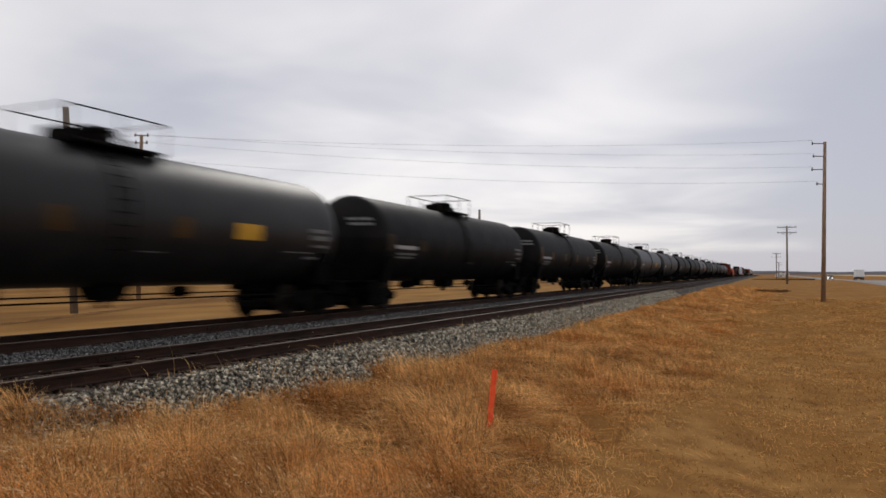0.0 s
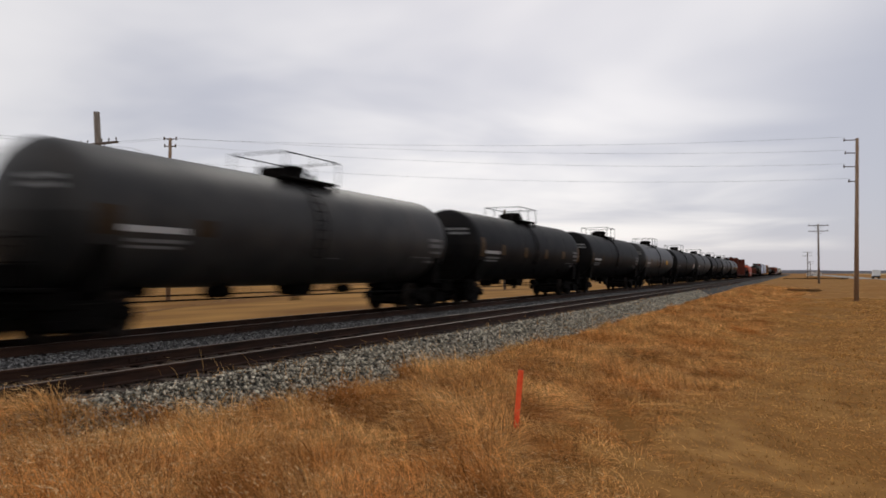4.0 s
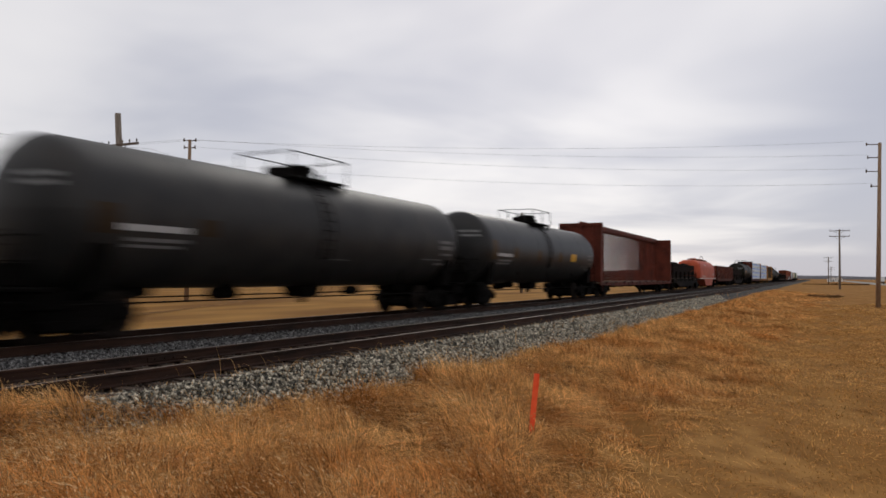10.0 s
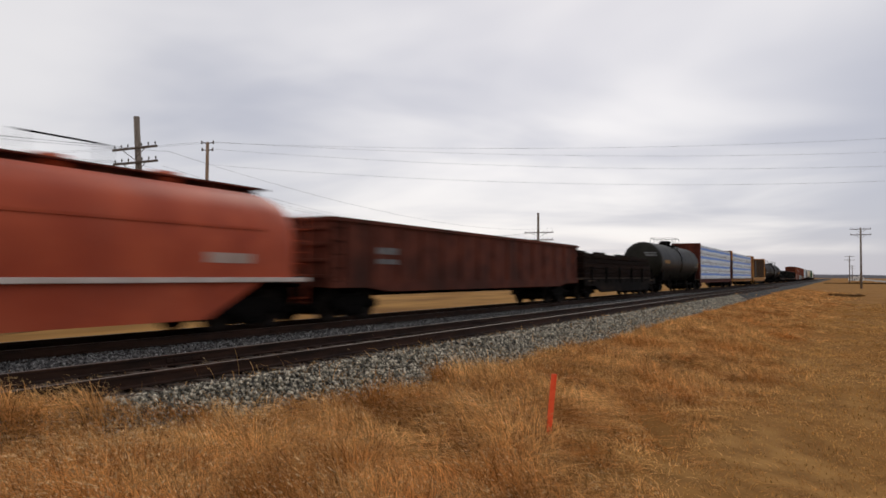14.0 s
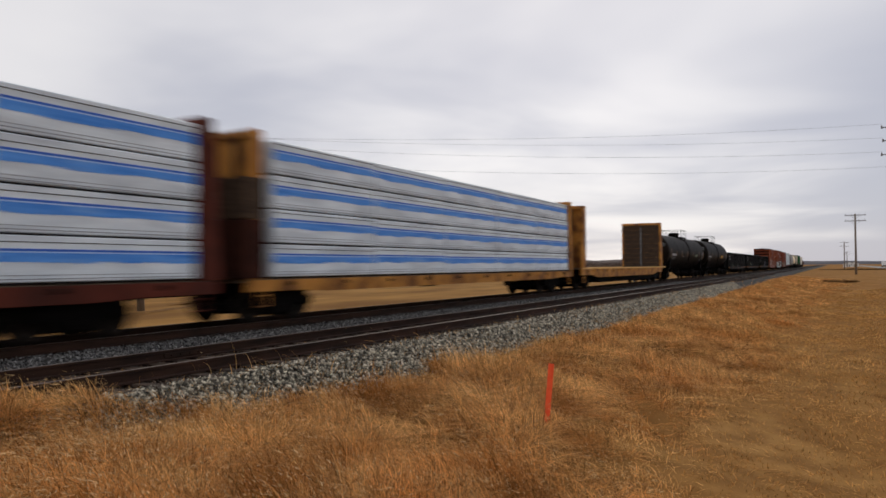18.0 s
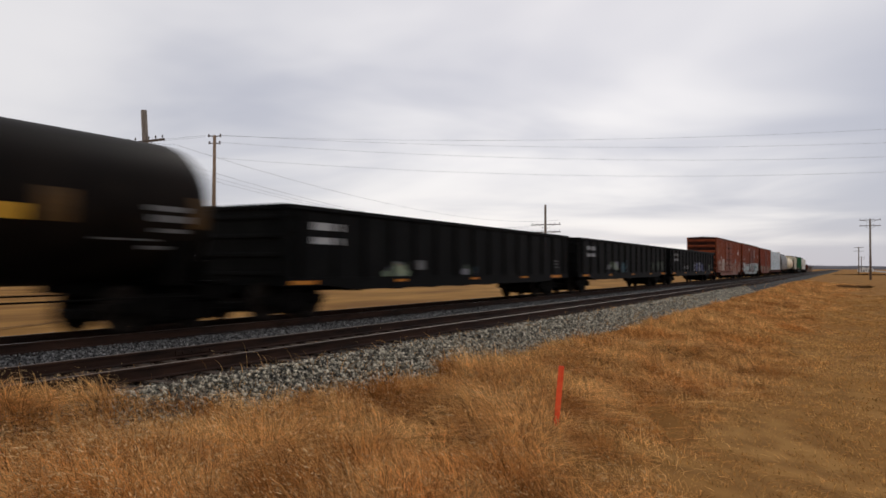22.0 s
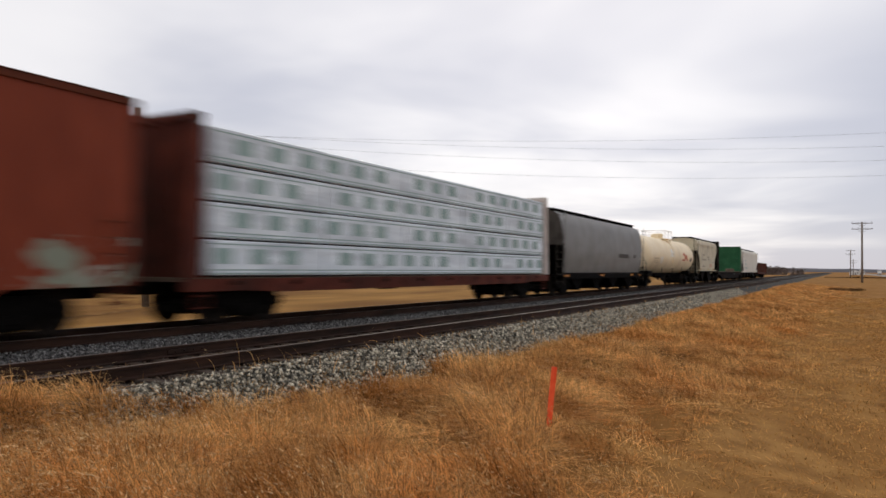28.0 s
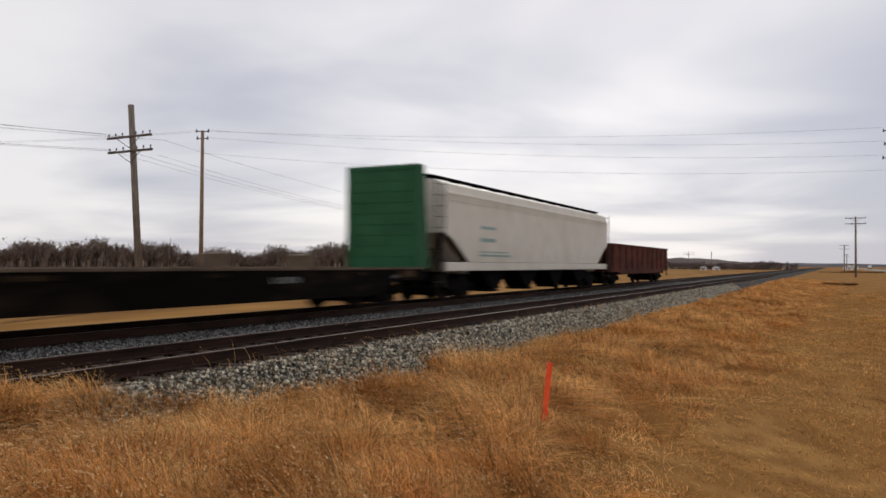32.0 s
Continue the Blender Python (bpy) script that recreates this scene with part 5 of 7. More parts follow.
# ---- boxcars ----
def boxcar(label, y_c, half, y0, y1, z1, skin, paint, marks=(), door=(-2.2, 2.2)):
    car = thing("boxcar", label, "boxcar", "boxcars in the train")
    side, z0 = 1.52, 0.95
    for s in (-1, 1):
        bm = bmesh.new()
        n = int((y1 - y0) / 0.62)
        pts = []
        for k in range(n):
            a = y0 + (y1 - y0) * k / n
            w = (y1 - y0) / n
            pts += [(side - 0.05, a), (side - 0.05, a + 0.72 * w), (side - 0.015, a + 0.78 * w), (side - 0.015, a + 0.94 * w)]
        pts.append((side - 0.05, y1))
        lo = [bm.verts.new((s * x, y, z0 + 0.12)) for x, y in pts]
        hi = [bm.verts.new((s * x, y, z1 - 0.12)) for x, y in pts]
        for i in range(len(pts) - 1):
            bm.faces.new((lo[i], lo[i + 1], hi[i + 1], hi[i]) if s > 0 else (lo[i + 1], lo[i], hi[i], hi[i + 1]))
        wall = part("side_wall", bm, skin, car)
        bm = bmesh.new()
        box(bm, min(s * (side - 0.10), s * side), max(s * (side - 0.10), s * side), y0, y1, z1 - 0.14, z1 + 0.02, 0.012)
        part("eave", bm, M["red_roof"], wall)
        bm = bmesh.new()
        prism(bm, [(y0, z0 + 0.18), (y0, z0 + 0.02), (y0 + 2.6, z0 - 0.02), (y0 + 3.4, z0 - 0.36), (y1 - 3.4, z0 - 0.36), (y1 - 2.6, z0 - 0.02), (y1, z0 + 0.02), (y1, z0 + 0.18)], "x", min(s * (side - 0.09), s * (side - 0.03)), max(s * (side - 0.09), s * (side - 0.03)))
        part("side_sill", bm, skin, wall)
        # plug door with its bars and track
        bm = bmesh.new()
        d0, d1 = door
        box(bm, min(s * (side - 0.03), s * (side + 0.045)), max(s * (side - 0.03), s * (side + 0.045)), d0, d1, z0 + 0.10, z1 - 0.30, 0.012)
        dr = part("door", bm, skin, car)
        for z in np.linspace(z0 + 0.75, z1 - 0.95, 4):
            bm = bmesh.new()
            box(bm, min(s * (side + 0.046), s * (side + 0.085)), max(s * (side + 0.046), s * (side + 0.085)), d0 + 0.08, d1 - 0.08, z - 0.03, z + 0.03, 0.008)
            part("door_rib", bm, M["end_panel"], dr)
        for q in (-0.55, 0.55):
            bm = bmesh.new()
            tube(bm, (s * (side + 0.075), (d0 + d1) / 2 + q, z0 + 0.15), (s * (side + 0.075), (d0 + d1) / 2 + q, z1 - 0.35), 0.022, 6)
            part("lock_rod", bm, M["red_roof"], dr)
        bm = bmesh.new()
        box(bm, min(s * (side - 0.02), s * (side + 0.07)), max(s * (side - 0.02), s * (side + 0.07)), d0 - 3.2, d1 + 0.4, z0 - 0.02, z0 + 0.07)
        part("door_track", bm, M["red_roof"], car)
    for y, f in ((y0, -1), (y1, 1)):
        bm = bmesh.new()
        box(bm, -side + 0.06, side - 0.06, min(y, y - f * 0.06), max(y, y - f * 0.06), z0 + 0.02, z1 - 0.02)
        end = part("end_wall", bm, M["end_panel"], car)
        for k in range(6):
            z = z0 + 0.42 + (z1 - z0 - 0.75) * k / 5
            bm = bmesh.new()
            prism(bm, [(y + f * 0.001, z - 0.13), (y + f * 0.13, z - 0.06), (y + f * 0.13, z + 0.06), (y + f * 0.001, z + 0.13)], "x", -side + 0.16, side - 0.16)
            part("end_rib", bm, paint, end)
        for s in (-1, 1):
            bm = bmesh.new()
            box(bm, s * (side - 0.05) - 0.05, s * (side - 0.05) + 0.05, y - 0.06, y + 0.06, z0, z1, 0.015)
            part("corner_post", bm, paint, car)
        ladder(car, side + 0.02, y - f * 0.45, z0 - 0.45, z0 + 1.4, M["red_roof"])
        ladder(car, 1.05, y + f * 0.15, z0 - 0.4, z0 + 1.5, M["red_roof"], 0.42, "x")
    bm = bmesh.new()
    n = 16
    for k in range(n):
        a, b = y0 + (y1 - y0) * k / n, y0 + (y1 - y0) * (k + 1) / n
        prism(bm, [(-side, z1), (0, z1 + 0.10), (side, z1), (side, z1 - 0.02), (0, z1 + 0.07), (-side, z1 - 0.02)], "y", a, b - 0.06)
        prism(bm, [(-side, z1 + 0.03), (0, z1 + 0.14), (side, z1 + 0.03), (side, z1 - 0.02), (0, z1 + 0.07), (-side, z1 - 0.02)], "y", b - 0.06, b)
    part("roof", bm, M["red_roof"], car)
    bm = bmesh.new()
    box(bm, -side + 0.1, side - 0.1, y0, y1, z0, z0 + 0.1)
    box(bm, -0.33, 0.33, y0 - 0.3, y1 + 0.3, 0.68, z0 - 0.01)
    part("underframe", bm, M["under"], car)
    for name, mat, items in marks:
        bars(name, car, M[mat], side - 0.013, items)
    running_gear(car, half, half - 2.9)
    return add(car, y_c)


c = (574.7 + 596.4) / 2
boxcar("rust-red boxcar with scrubbed pale patches low on its side", c, 10.85, 575.4 - c, 595.5 - c, 4.65, M["box1_side"], M["red_box"],
       [("painted_patch", "grey_patch", [(-6.4, -4.4, 1.15, 2.40)]), ("emblem", "faded_yellow", [(-9.5, -9.25, 3.05, 3.75), (-9.2, -8.7, 3.75, 3.86), (-8.75, -8.5, 2.9, 3.6), (-9.1, -8.8, 3.3, 3.42)]), ("painted_patch", "grey_patch", [(-7.2, -6.6, 2.42, 2.70), (-8.3, -7.5, 1.85, 2.3)]), ("stencil", "cream_patch", [(6.9, 7.65, 3.05, 3.38), (7.0, 7.6, 3.43, 3.48), (7.0, 7.6, 3.53, 3.59)]), ("painted_patch", "print_grey", [(4.25, 5.0, 2.05, 2.22)]), ("painted_patch", "tag_white", [(4.3, 5.0, 2.25, 2.38)]), ("painted_patch", "tag_white", [(4.35, 4.95, 2.40, 2.46), (4.3, 4.9, 1.98, 2.045)]), ("stencil", "grey_patch", [(-8.2, -6.9, 1.5, 1.6), (-8.2, -7.0, 1.35, 1.43)])], (-4.0, 1.0))
c = (596.4 + 618.4) / 2
boxcar("rust-red boxcar covered low down in pale and teal spray paint", c, 11.0, 597.2 - c, 617.2 - c, 4.68, M["box2_side"], M["red_box"],
       [("stencil", "stencil_white", [(3.6, 4.0, 2.9, 4.1), (8.0, 8.5, 2.9, 3.2), (8.0, 8.5, 3.25, 3.32)]), ("painted_patch", "grey_patch", [(-8.7, -7.9, 2.46, 2.66), (-3.4, -2.0, 3.85, 4.15)])], (-1.8, 2.8))
c = (618.4 + 637.9) / 2
boxcar("dark maroon boxcar with faint spray paint", c, 9.75, 619.6 - c, 637.1 - c, 4.62, M["box3_side"], M["maroon"], [("stencil", "grey_patch", [(3.0, 3.5, 3.2, 3.6)])], (-1.5, 2.3))


# ---- covered hoppers ----
def hopper_section(kind, z0, z1, side):
    if kind == "round":
        pts = [(side - 0.14, z0), (side - 0.03, z0 + 0.5), (side, z0 + 1.2), (side - 0.02, z0 + 1.9), (side - 0.10, z0 + 2.45), (side - 0.28, z1 - 0.22), (side - 0.55, z1 - 0.08), (0.45, z1)]
    else:
        pts = [(side - 0.02, z0), (side, z0 + 0.4), (side, z1 - 0.55), (side - 0.03, z1 - 0.50), (side - 0.10, z1 - 0.22), (side - 0.45, z1 - 0.08), (0.45, z1)]
    return pts + [(-x, z) for x, z in pts[::-1]]


def covered_hopper(label, y_c, half, y0, y1, z_sill, z1, paint, kind, bays, open_len=1.6, open_z=2.55, sill=None, marks=()):
    car = thing("covered_hopper_car", label, "hopper car", "covered hoppers in the train")
    side = 1.50
    dark = kind == "round"
    sec = hopper_section(kind, z_sill, z1, side)
    # the shell, cut away low at both ends over the trucks
    bm = bmesh.new()
    k1, k2 = (0.8, 0.7) if open_z > 2.9 else (0.35, 0.25)
    stations = [(y0, open_z), (y0 + 0.02, open_z), (y0 + open_len * k1, open_z - k2), (y0 + open_len, z_sill), (0, z_sill), (y1 - open_len, z_sill), (y1 - open_len * k1, open_z - k2), (y1 - 0.02, open_z), (y1, open_z)]
    rings = []
    for y, zc in stations:
        ring = []
        for x, z in sec:
            if z < zc:
                k = next(i for i, (qx, qz) in enumerate(sec) if qz >= zc)
                qx = np.interp(zc, [q[1] for q in sec[:len(sec) // 2]], [q[0] for q in sec[:len(sec) // 2]])
                ring.append(bm.verts.new((math.copysign(qx, x), y, zc)))
            else:
                ring.append(bm.verts.new((x, y, z)))
        rings.append(ring)
    for p, q in zip(rings, rings[1:]):
        for i in range(len(sec) - 1):
            try:
                f = bm.faces.new((p[i], q[i], q[i + 1], p[i + 1]))
                f.smooth = kind == "round"
            except ValueError:
                pass
    bmesh.ops.remove_doubles(bm, verts=bm.verts, dist=0.002)
    bmesh.ops.recalc_face_normals(bm, faces=bm.faces)
    part("shell", bm, paint, car)
    for y, f in ((y0, -1), (y1, 1)):
        # end sheet above, slope sheet below, bracing and ladder in the open end
        bm = bmesh.new()
        loop = [(x, z) for x, z in sec if z >= open_z]
        wx = np.interp(open_z, [q[1] for q in sec[:len(sec) // 2]], [q[0] for q in sec[:len(sec) // 2]])
        vs = [bm.verts.new((x, y + f * 0.004, z)) for x, z in [(wx, open_z)] + loop + [(-wx, open_z)]]
        bm.faces.new(vs)
        bmesh.ops.recalc_face_normals(bm, faces=bm.faces)
        # round cars: end sheet darkened for its shade, slope sheet near black
        part("end_sheet", bm, M["hop_end"] if dark else paint, car)
        bm = bmesh.new()
        a = [bm.verts.new(p) for p in ((-1.35, y, open_z), (1.35, y, open_z), (1.35, y - f * 2.3, 1.0), (-1.35, y - f * 2.3, 1.0))]
        bm.faces.new(a)
        part("slope_sheet", bm, M["under"] if dark else paint, car)
        bm = bmesh.new()
        for s in (-1, 1):
            box(bm, s * 1.30 - 0.06, s * 1.30 + 0.06, y - 0.06, y + 0.06, 1.02, open_z)
            tube(bm, (s * 1.25, y - f * 0.1, open_z - 0.05), (s * 0.3, y - f * 0.9, 1.1), 0.05, 6)
        box(bm, -1.45, 1.45, min(y + f * 0.25, y - f * 0.5), max(y + f * 0.25, y - f * 0.5), 1.02, 1.10)
        tube(bm, (-1.3, y + f * 0.1, 1.9), (1.3, y + f * 0.1, 1.9), 0.02, 6)
        part("end_frame", bm, M["under"], car)
        ladder(car, 1.38, y + f * 0.12, 0.55, z1 - 0.1, M["hop_end"], 0.40, "x", 10)
    for s in (-1, 1):
        bm = bmesh.new()
        box(bm, min(s * (side - 0.16), s * (side + 0.01)), max(s * (side - 0.16), s * (side + 0.01)), y0 + 0.15, y1 - 0.15, z_sill - (0.34 if open_z < 2.9 else 0.15), z_sill - 0.02, 0.02)
        part("side_sill", bm, sill or paint, car)
        if kind != "round":
            bm = bmesh.new()
            box(bm, min(s * (side + 0.001), s * (side + 0.03)), max(s * (side + 0.001), s * (side + 0.03)), y0 + 0.05, y1 - 0.05, z1 - 0.62, z1 - 0.54)
            part("top_chord", bm, paint, car)
            for q in (0.70, 0.80):
                bm = bmesh.new()
                box(bm, min(s * (side + 0.001), s * (side + 0.022)), max(s * (side + 0.001), s * (side + 0.022)), y0 + 0.05, y1 - 0.05, z1 - q - 0.025, z1 - q + 0.015)
                part("side_bead", bm, paint, car)
    # roof walk and hatches
    bm = bmesh.new()
    for s in (-1, 1):
        box(bm, min(s * 0.55, s * 0.95), max(s * 0.55, s * 0.95), y0 - 0.1, y1 + 0.1, z1 + 0.06, z1 + 0.10)
    for y in (y0 + 0.1, y1 - 0.1):
        box(bm, -0.95, 0.95, y - 0.2, y + 0.2, z1 + 0.055, z1 + 0.095)
    for y in np.linspace(y0 + 0.4, y1 - 0.4, 12):
        box(bm, -0.94, 0.94, y - 0.03, y + 0.03, z1 - 0.12, z1 + 0.055)
    part("roof_walk", bm, M["under"], car)
    for k in range(8):
        y = y0 + (y1 - y0) * (k + 0.5) / 8
        bm = bmesh.new()
        box(bm, -0.40, 0.40, y - 0.75, y + 0.75, z1 - 0.01, z1 + 0.09, 0.03)
        part("hatch", bm, paint, car)
    for k in range(bays):
        yc = y0 + open_len + 0.9 + (y1 - y0 - 2 * open_len - 1.8) * (k + 0.5) / bays
        w = (y1 - y0 - 2 * open_len - 1.8) / bays * 0.42
        bm = bmesh.new()
        for s in (-1, 1):
            prism(bm, [(yc - w, z_sill - 0.1), (yc + w, z_sill - 0.1), (yc + 0.22, 0.36), (yc - 0.22, 0.36)], "x", min(s * 0.30, s * 1.28), max(s * 0.30, s * 1.28))
            box(bm, s * 0.8 - 0.5, s * 0.8 + 0.52, yc - 0.36, yc + 0.36, 0.26, 0.36, 0.02)
        part("discharge_gate", bm, M["under"], car)
    bm = bmesh.new()
    box(bm, -0.28, 0.28, y0 - 0.4, y1 + 0.4, 0.72, 1.0)
    part("centre_sill", bm, M["under"], car)
    for name, mat, items in marks:
        bars(name, car, M[mat], side + 0.002, items)
    running_gear(car, half, half - 2.7)
    return add(car, y_c)


c = (661.3 + 680.3) / 2
grey_hopper = covered_hopper("dull grey round-sided covered hopper car", c, 9.5, 662.7 - c, 679.3 - c, 1.18, 4.36, M["hop_dark"], "round", 4, 0.3, 2.6, M["under"])
bars("reflector", grey_hopper, M["placard_orange"], 1.512, [(-8.0, -7.2, 0.98, 1.08), (-1.6, -0.9, 0.98, 1.08), (5.4, 6.1, 0.98, 1.08), (7.5, 8.1, 0.98, 1.08)])
bars("stencil", grey_hopper, M["hop_end"], 1.502, [(2.4, 4.9, 2.1, 2.35), (6.2, 6.75, 2.15, 2.35)], "faded dark stencil block")
c = (701.2 + 715.5) / 2
covered_hopper("short beige two-bay covered hopper car with dark stencils", c, 7.15, 702.3 - c, 714.8 - c, 1.44, 4.52, M["hop_beige"], "flat", 2, 1.5, 3.3, None,
               [("stencil", "stencil_dark", [(-2.9, -1.7, 2.85, 2.98), (-3.1, -0.8, 2.38, 2.5), (-3.1, -2.4, 1.85, 1.92), (-3.1, -1.3, 1.72, 1.79), (3.2, 4.9, 2.2, 2.26), (0.0, 0.7, 2.66, 2.80), (0.45, 1.2, 2.46, 2.60), (0.8, 1.3, 2.70, 2.82)]), ("reflector", "placard", [(-4.4, -3.2, 1.45, 1.52), (0.0, 0.6, 1.45, 1.52), (3.8, 4.5, 1.45, 1.52)]), ("stencil", "red_mark", [(1.6, 2.8, 1.95, 2.0), (1.6, 2.7, 1.82, 1.87), (1.6, 2.8, 1.7, 1.75)]), ("stencil", "seam", [(5.0, 5.5, 1.6, 1.8)])])
c = (739.4 + 761.9) / 2
covered_hopper("pale grey three-bay covered hopper car with faint stencils", c, 11.25, 740.0 - c, 761.3 - c, 1.46, 4.50, M["hop_white"], "flat", 4, 2.0, 2.5, None,
               [("stencil", "print_grey", [(-7.6, -6.2, 2.75, 2.87), (-7.6, -6.2, 2.25, 2.4), (-7.7, -4.6, 1.68, 1.76), (-7.7, -4.9, 1.83, 1.88)])])


# ---- short orange car with a rounded top ----
def orange_car(y_c, half, y0, y1):
    car = thing("orange_hopper_car", "faded orange-red round-topped hopper car with a pale sill", "hopper car", "freight cars in the train")
    side, z0, z1 = 1.45, 1.28, 3.46
    sec = [(side - 0.02, z0), (side, 1.9), (side - 0.02, 2.45), (side - 0.14, 2.86), (side - 0.40, 3.18), (0.62, 3.40), (0.0, z1)]
    sec = sec + [(-x, z) for x, z in sec[-2::-1]]
    bm = bmesh.new()
    rings = []
    for y, k, lift in ((y0, 0.66, 0.50), (y0 + 0.10, 0.84, 0.24), (y0 + 0.35, 0.955, 0.07), (y0 + 0.8, 1.0, 0.0), (y1 - 1.3, 1.0, 0.0), (y1 - 0.6, 0.96, 0.08), (y1 - 0.18, 0.84, 0.27), (y1, 0.66, 0.50)):
        rings.append([bm.verts.new((x * k, y, z0 + (z - z0) * (1 - 0.22 * lift / 0.55) + 0.10 * lift)) for x, z in sec])
    for p, q in zip(rings, rings[1:]):
        for i in range(len(sec) - 1):
            f = bm.faces.new((p[i], q[i], q[i + 1], p[i + 1]))
            f.smooth = True
    bm.faces.new(rings[0])
    bm.faces.new(rings[-1])
    bmesh.ops.recalc_face_normals(bm, faces=bm.faces)
    part("body", bm, M["orange"], car)
    for s in (-1, 1):
        bm = bmesh.new()
        box(bm, min(s * (side - 0.10), s * (side + 0.04)), max(s * (side - 0.10), s * (side + 0.04)), y0 - 0.1, y1 + 0.1, z0 - 0.10, z0 + 0.012, 0.01)
        part("side_sill", bm, M["sill_light"], car)
        bm = bmesh.new()
        box(bm, min(s * (side - 0.015), s * (side + 0.012)), max(s * (side - 0.015), s * (side + 0.012)), y0 + 1.6, y1 - 1.6, 2.42, 2.48)
        part("waist_rib", bm, M["orange"], car)
    bm = bmesh.new()
    prism(bm, [(y0 + 4.0, z0 - 0.1), (y1 - 1.6, z0 - 0.1), (y1 - 3.3, 0.36), (y0 + 5.4, 0.36)], "x", -1.30, 1.36)
    part("discharge_hopper", bm, M["orange"], car)
    bm = bmesh.new()
    box(bm, -0.45, 0.45, y0 + 2.4, y1 - 0.4, z1 + 0.10, z1 + 0.14)
    for y in np.linspace(y0 + 2.8, y1 - 0.8, 8):
        box(bm, -0.40, 0.40, y - 0.03, y + 0.03, z1 - 0.05, z1 + 0.1)
    part("roof_walk", bm, M["maroon"], car)
    for y in (-2.2, 1.6, 4.4):
        bm = bmesh.new()
        tube(bm, (0.0, y, z1 - 0.03), (0.0, y, z1 + 0.24), 0.34, 16)
        part("hatch", bm, M["orange"], car)
    bm = bmesh.new()
    for q in (-0.9, 0.9):
        tube(bm, (0.45, 1.6 + q, z1 + 0.1), (0.45, 1.6 + q, z1 + 0.55), 0.02, 6)
    tube(bm, (0.45, 0.7, z1 + 0.55), (0.45, 2.5, z1 + 0.55), 0.02, 6)
    part("hatch_rail", bm, M["steel_dark"], car)
    bm = bmesh.new()
    box(bm, -0.3, 0.3, y0 - 0.5, y1 + 0.5, 0.72, z0 - 0.09)
    box(bm, -1.4, 1.4, y0 - 1.4, y0 + 0.3, 1.04, 1.18)
    box(bm, -1.4, 1.4, y1 - 0.3, y1 + 0.25, 1.04, 1.14)
    part("underframe", bm, M["under"], car)
    for y in (y0 - 0.1, y1 + 0.1):
        ladder(car, 1.2, y, 0.6, 3.0, M["orange"], 0.4, "x", 8)
    bars("stencil", car, M["grey_patch"], side + 0.002, [(-4.6, -1.6, 1.42, 1.52), (-5.0, -3.0, 1.56, 1.6), (4.4, 5.8, 1.62, 1.85)])
    bm = bmesh.new()
    box(bm, 0, 0.006, -2.6, -0.9, -0.06, 0.06)
    part("stencil", bm, M["grey_patch"], car, at=pose(1.34, 0, 2.84, 0, -27, 0))
    running_gear(car, half, half - 2.1)
    return add(car, y_c)


c = (312.8 + 329.4) / 2
orange_car(c, 8.4, 314.7 - c, 328.9 - c)


# ---- poles and wires ----
def pole(label, x, y, z_top, r0, r1, arms, mat, lean=(0.0, 0.0), turn=0.0, arm_len=1.3, pins=5):
    """arms: heights below the top. turn: degrees of the arms from the x axis."""
    g = float(ground_z(x, y)) - 0.15
    p = thing("utility_pole", label, "utility pole", "utility poles")
    p.matrix_basis = pose(x, y, g)
    h = z_top - g
    top = Vector((lean[0], lean[1], h))
    bm = bmesh.new()
    tube(bm, (0, 0, 0), top, r0, 12, r1)
    part("mast", bm, mat, p)
    ca, sa = math.cos(radians(turn)), math.sin(radians(turn))
    for d in arms:
        c0 = top * ((h - d) / h)
        rot = Matrix.Translation(c0) @ pose(0, 0, 0, 0, 0, turn)
        bm = bmesh.new()
        box(bm, -arm_len, arm_len, r1 + 0.01, r1 + 0.12, -0.06, 0.06, 0.01)
        arm = part("crossarm", bm, M["arm"], p, at=rot)
        for k in range(pins):
            xx = -arm_len * 0.92 + 2 * arm_len * 0.92 * k / (pins - 1)
            if abs(xx) < 0.16:
                continue
            bm = bmesh.new()
            tube(bm, (xx, r1 + 0.065, 0.061), (xx, r1 + 0.065, 0.16), 0.02, 6)
            tube(bm, (xx, r1 + 0.065, 0.14), (xx, r1 + 0.065, 0.26), 0.05, 8, 0.03)
            part("insulator", bm, M["glass_ins"], arm)
        bm = bmesh.new()
        for s in (-1, 1):
            tube(bm, (s * arm_len * 0.55, r1 + 0.13, -0.03), (0, r1 + 0.06, -0.62), 0.02, 5)
        part("brace", bm, M["arm"], arm)
    return p, g, h


pole("weathered leaning pole with two crossarms beyond the tracks", -34.1, 28.6, 10.1, 0.20, 0.16, (1.8, 2.6), M["pole"], (-0.42, -0.48), 180, 1.78, 7)
pole("grey pole with two crossarms beyond the tracks", -36.0, 94.7, 9.9, 0.20, 0.15, (2.7, 3.7), M["pole"], (0, 0), 0, 2.1, 7)
pole("slim grey pole in the far field", -79.0, 474.0, 10.0, 0.22, 0.16, (0.8, 1.9), M["pole"], (0, 0), 0, 3.4, 4)
pole("slim grey pole in the far field", -66.0, 476.0, 10.0, 0.22, 0.16, (1.4,), M["pole"], (0, 0), 0, 0.7, 3)


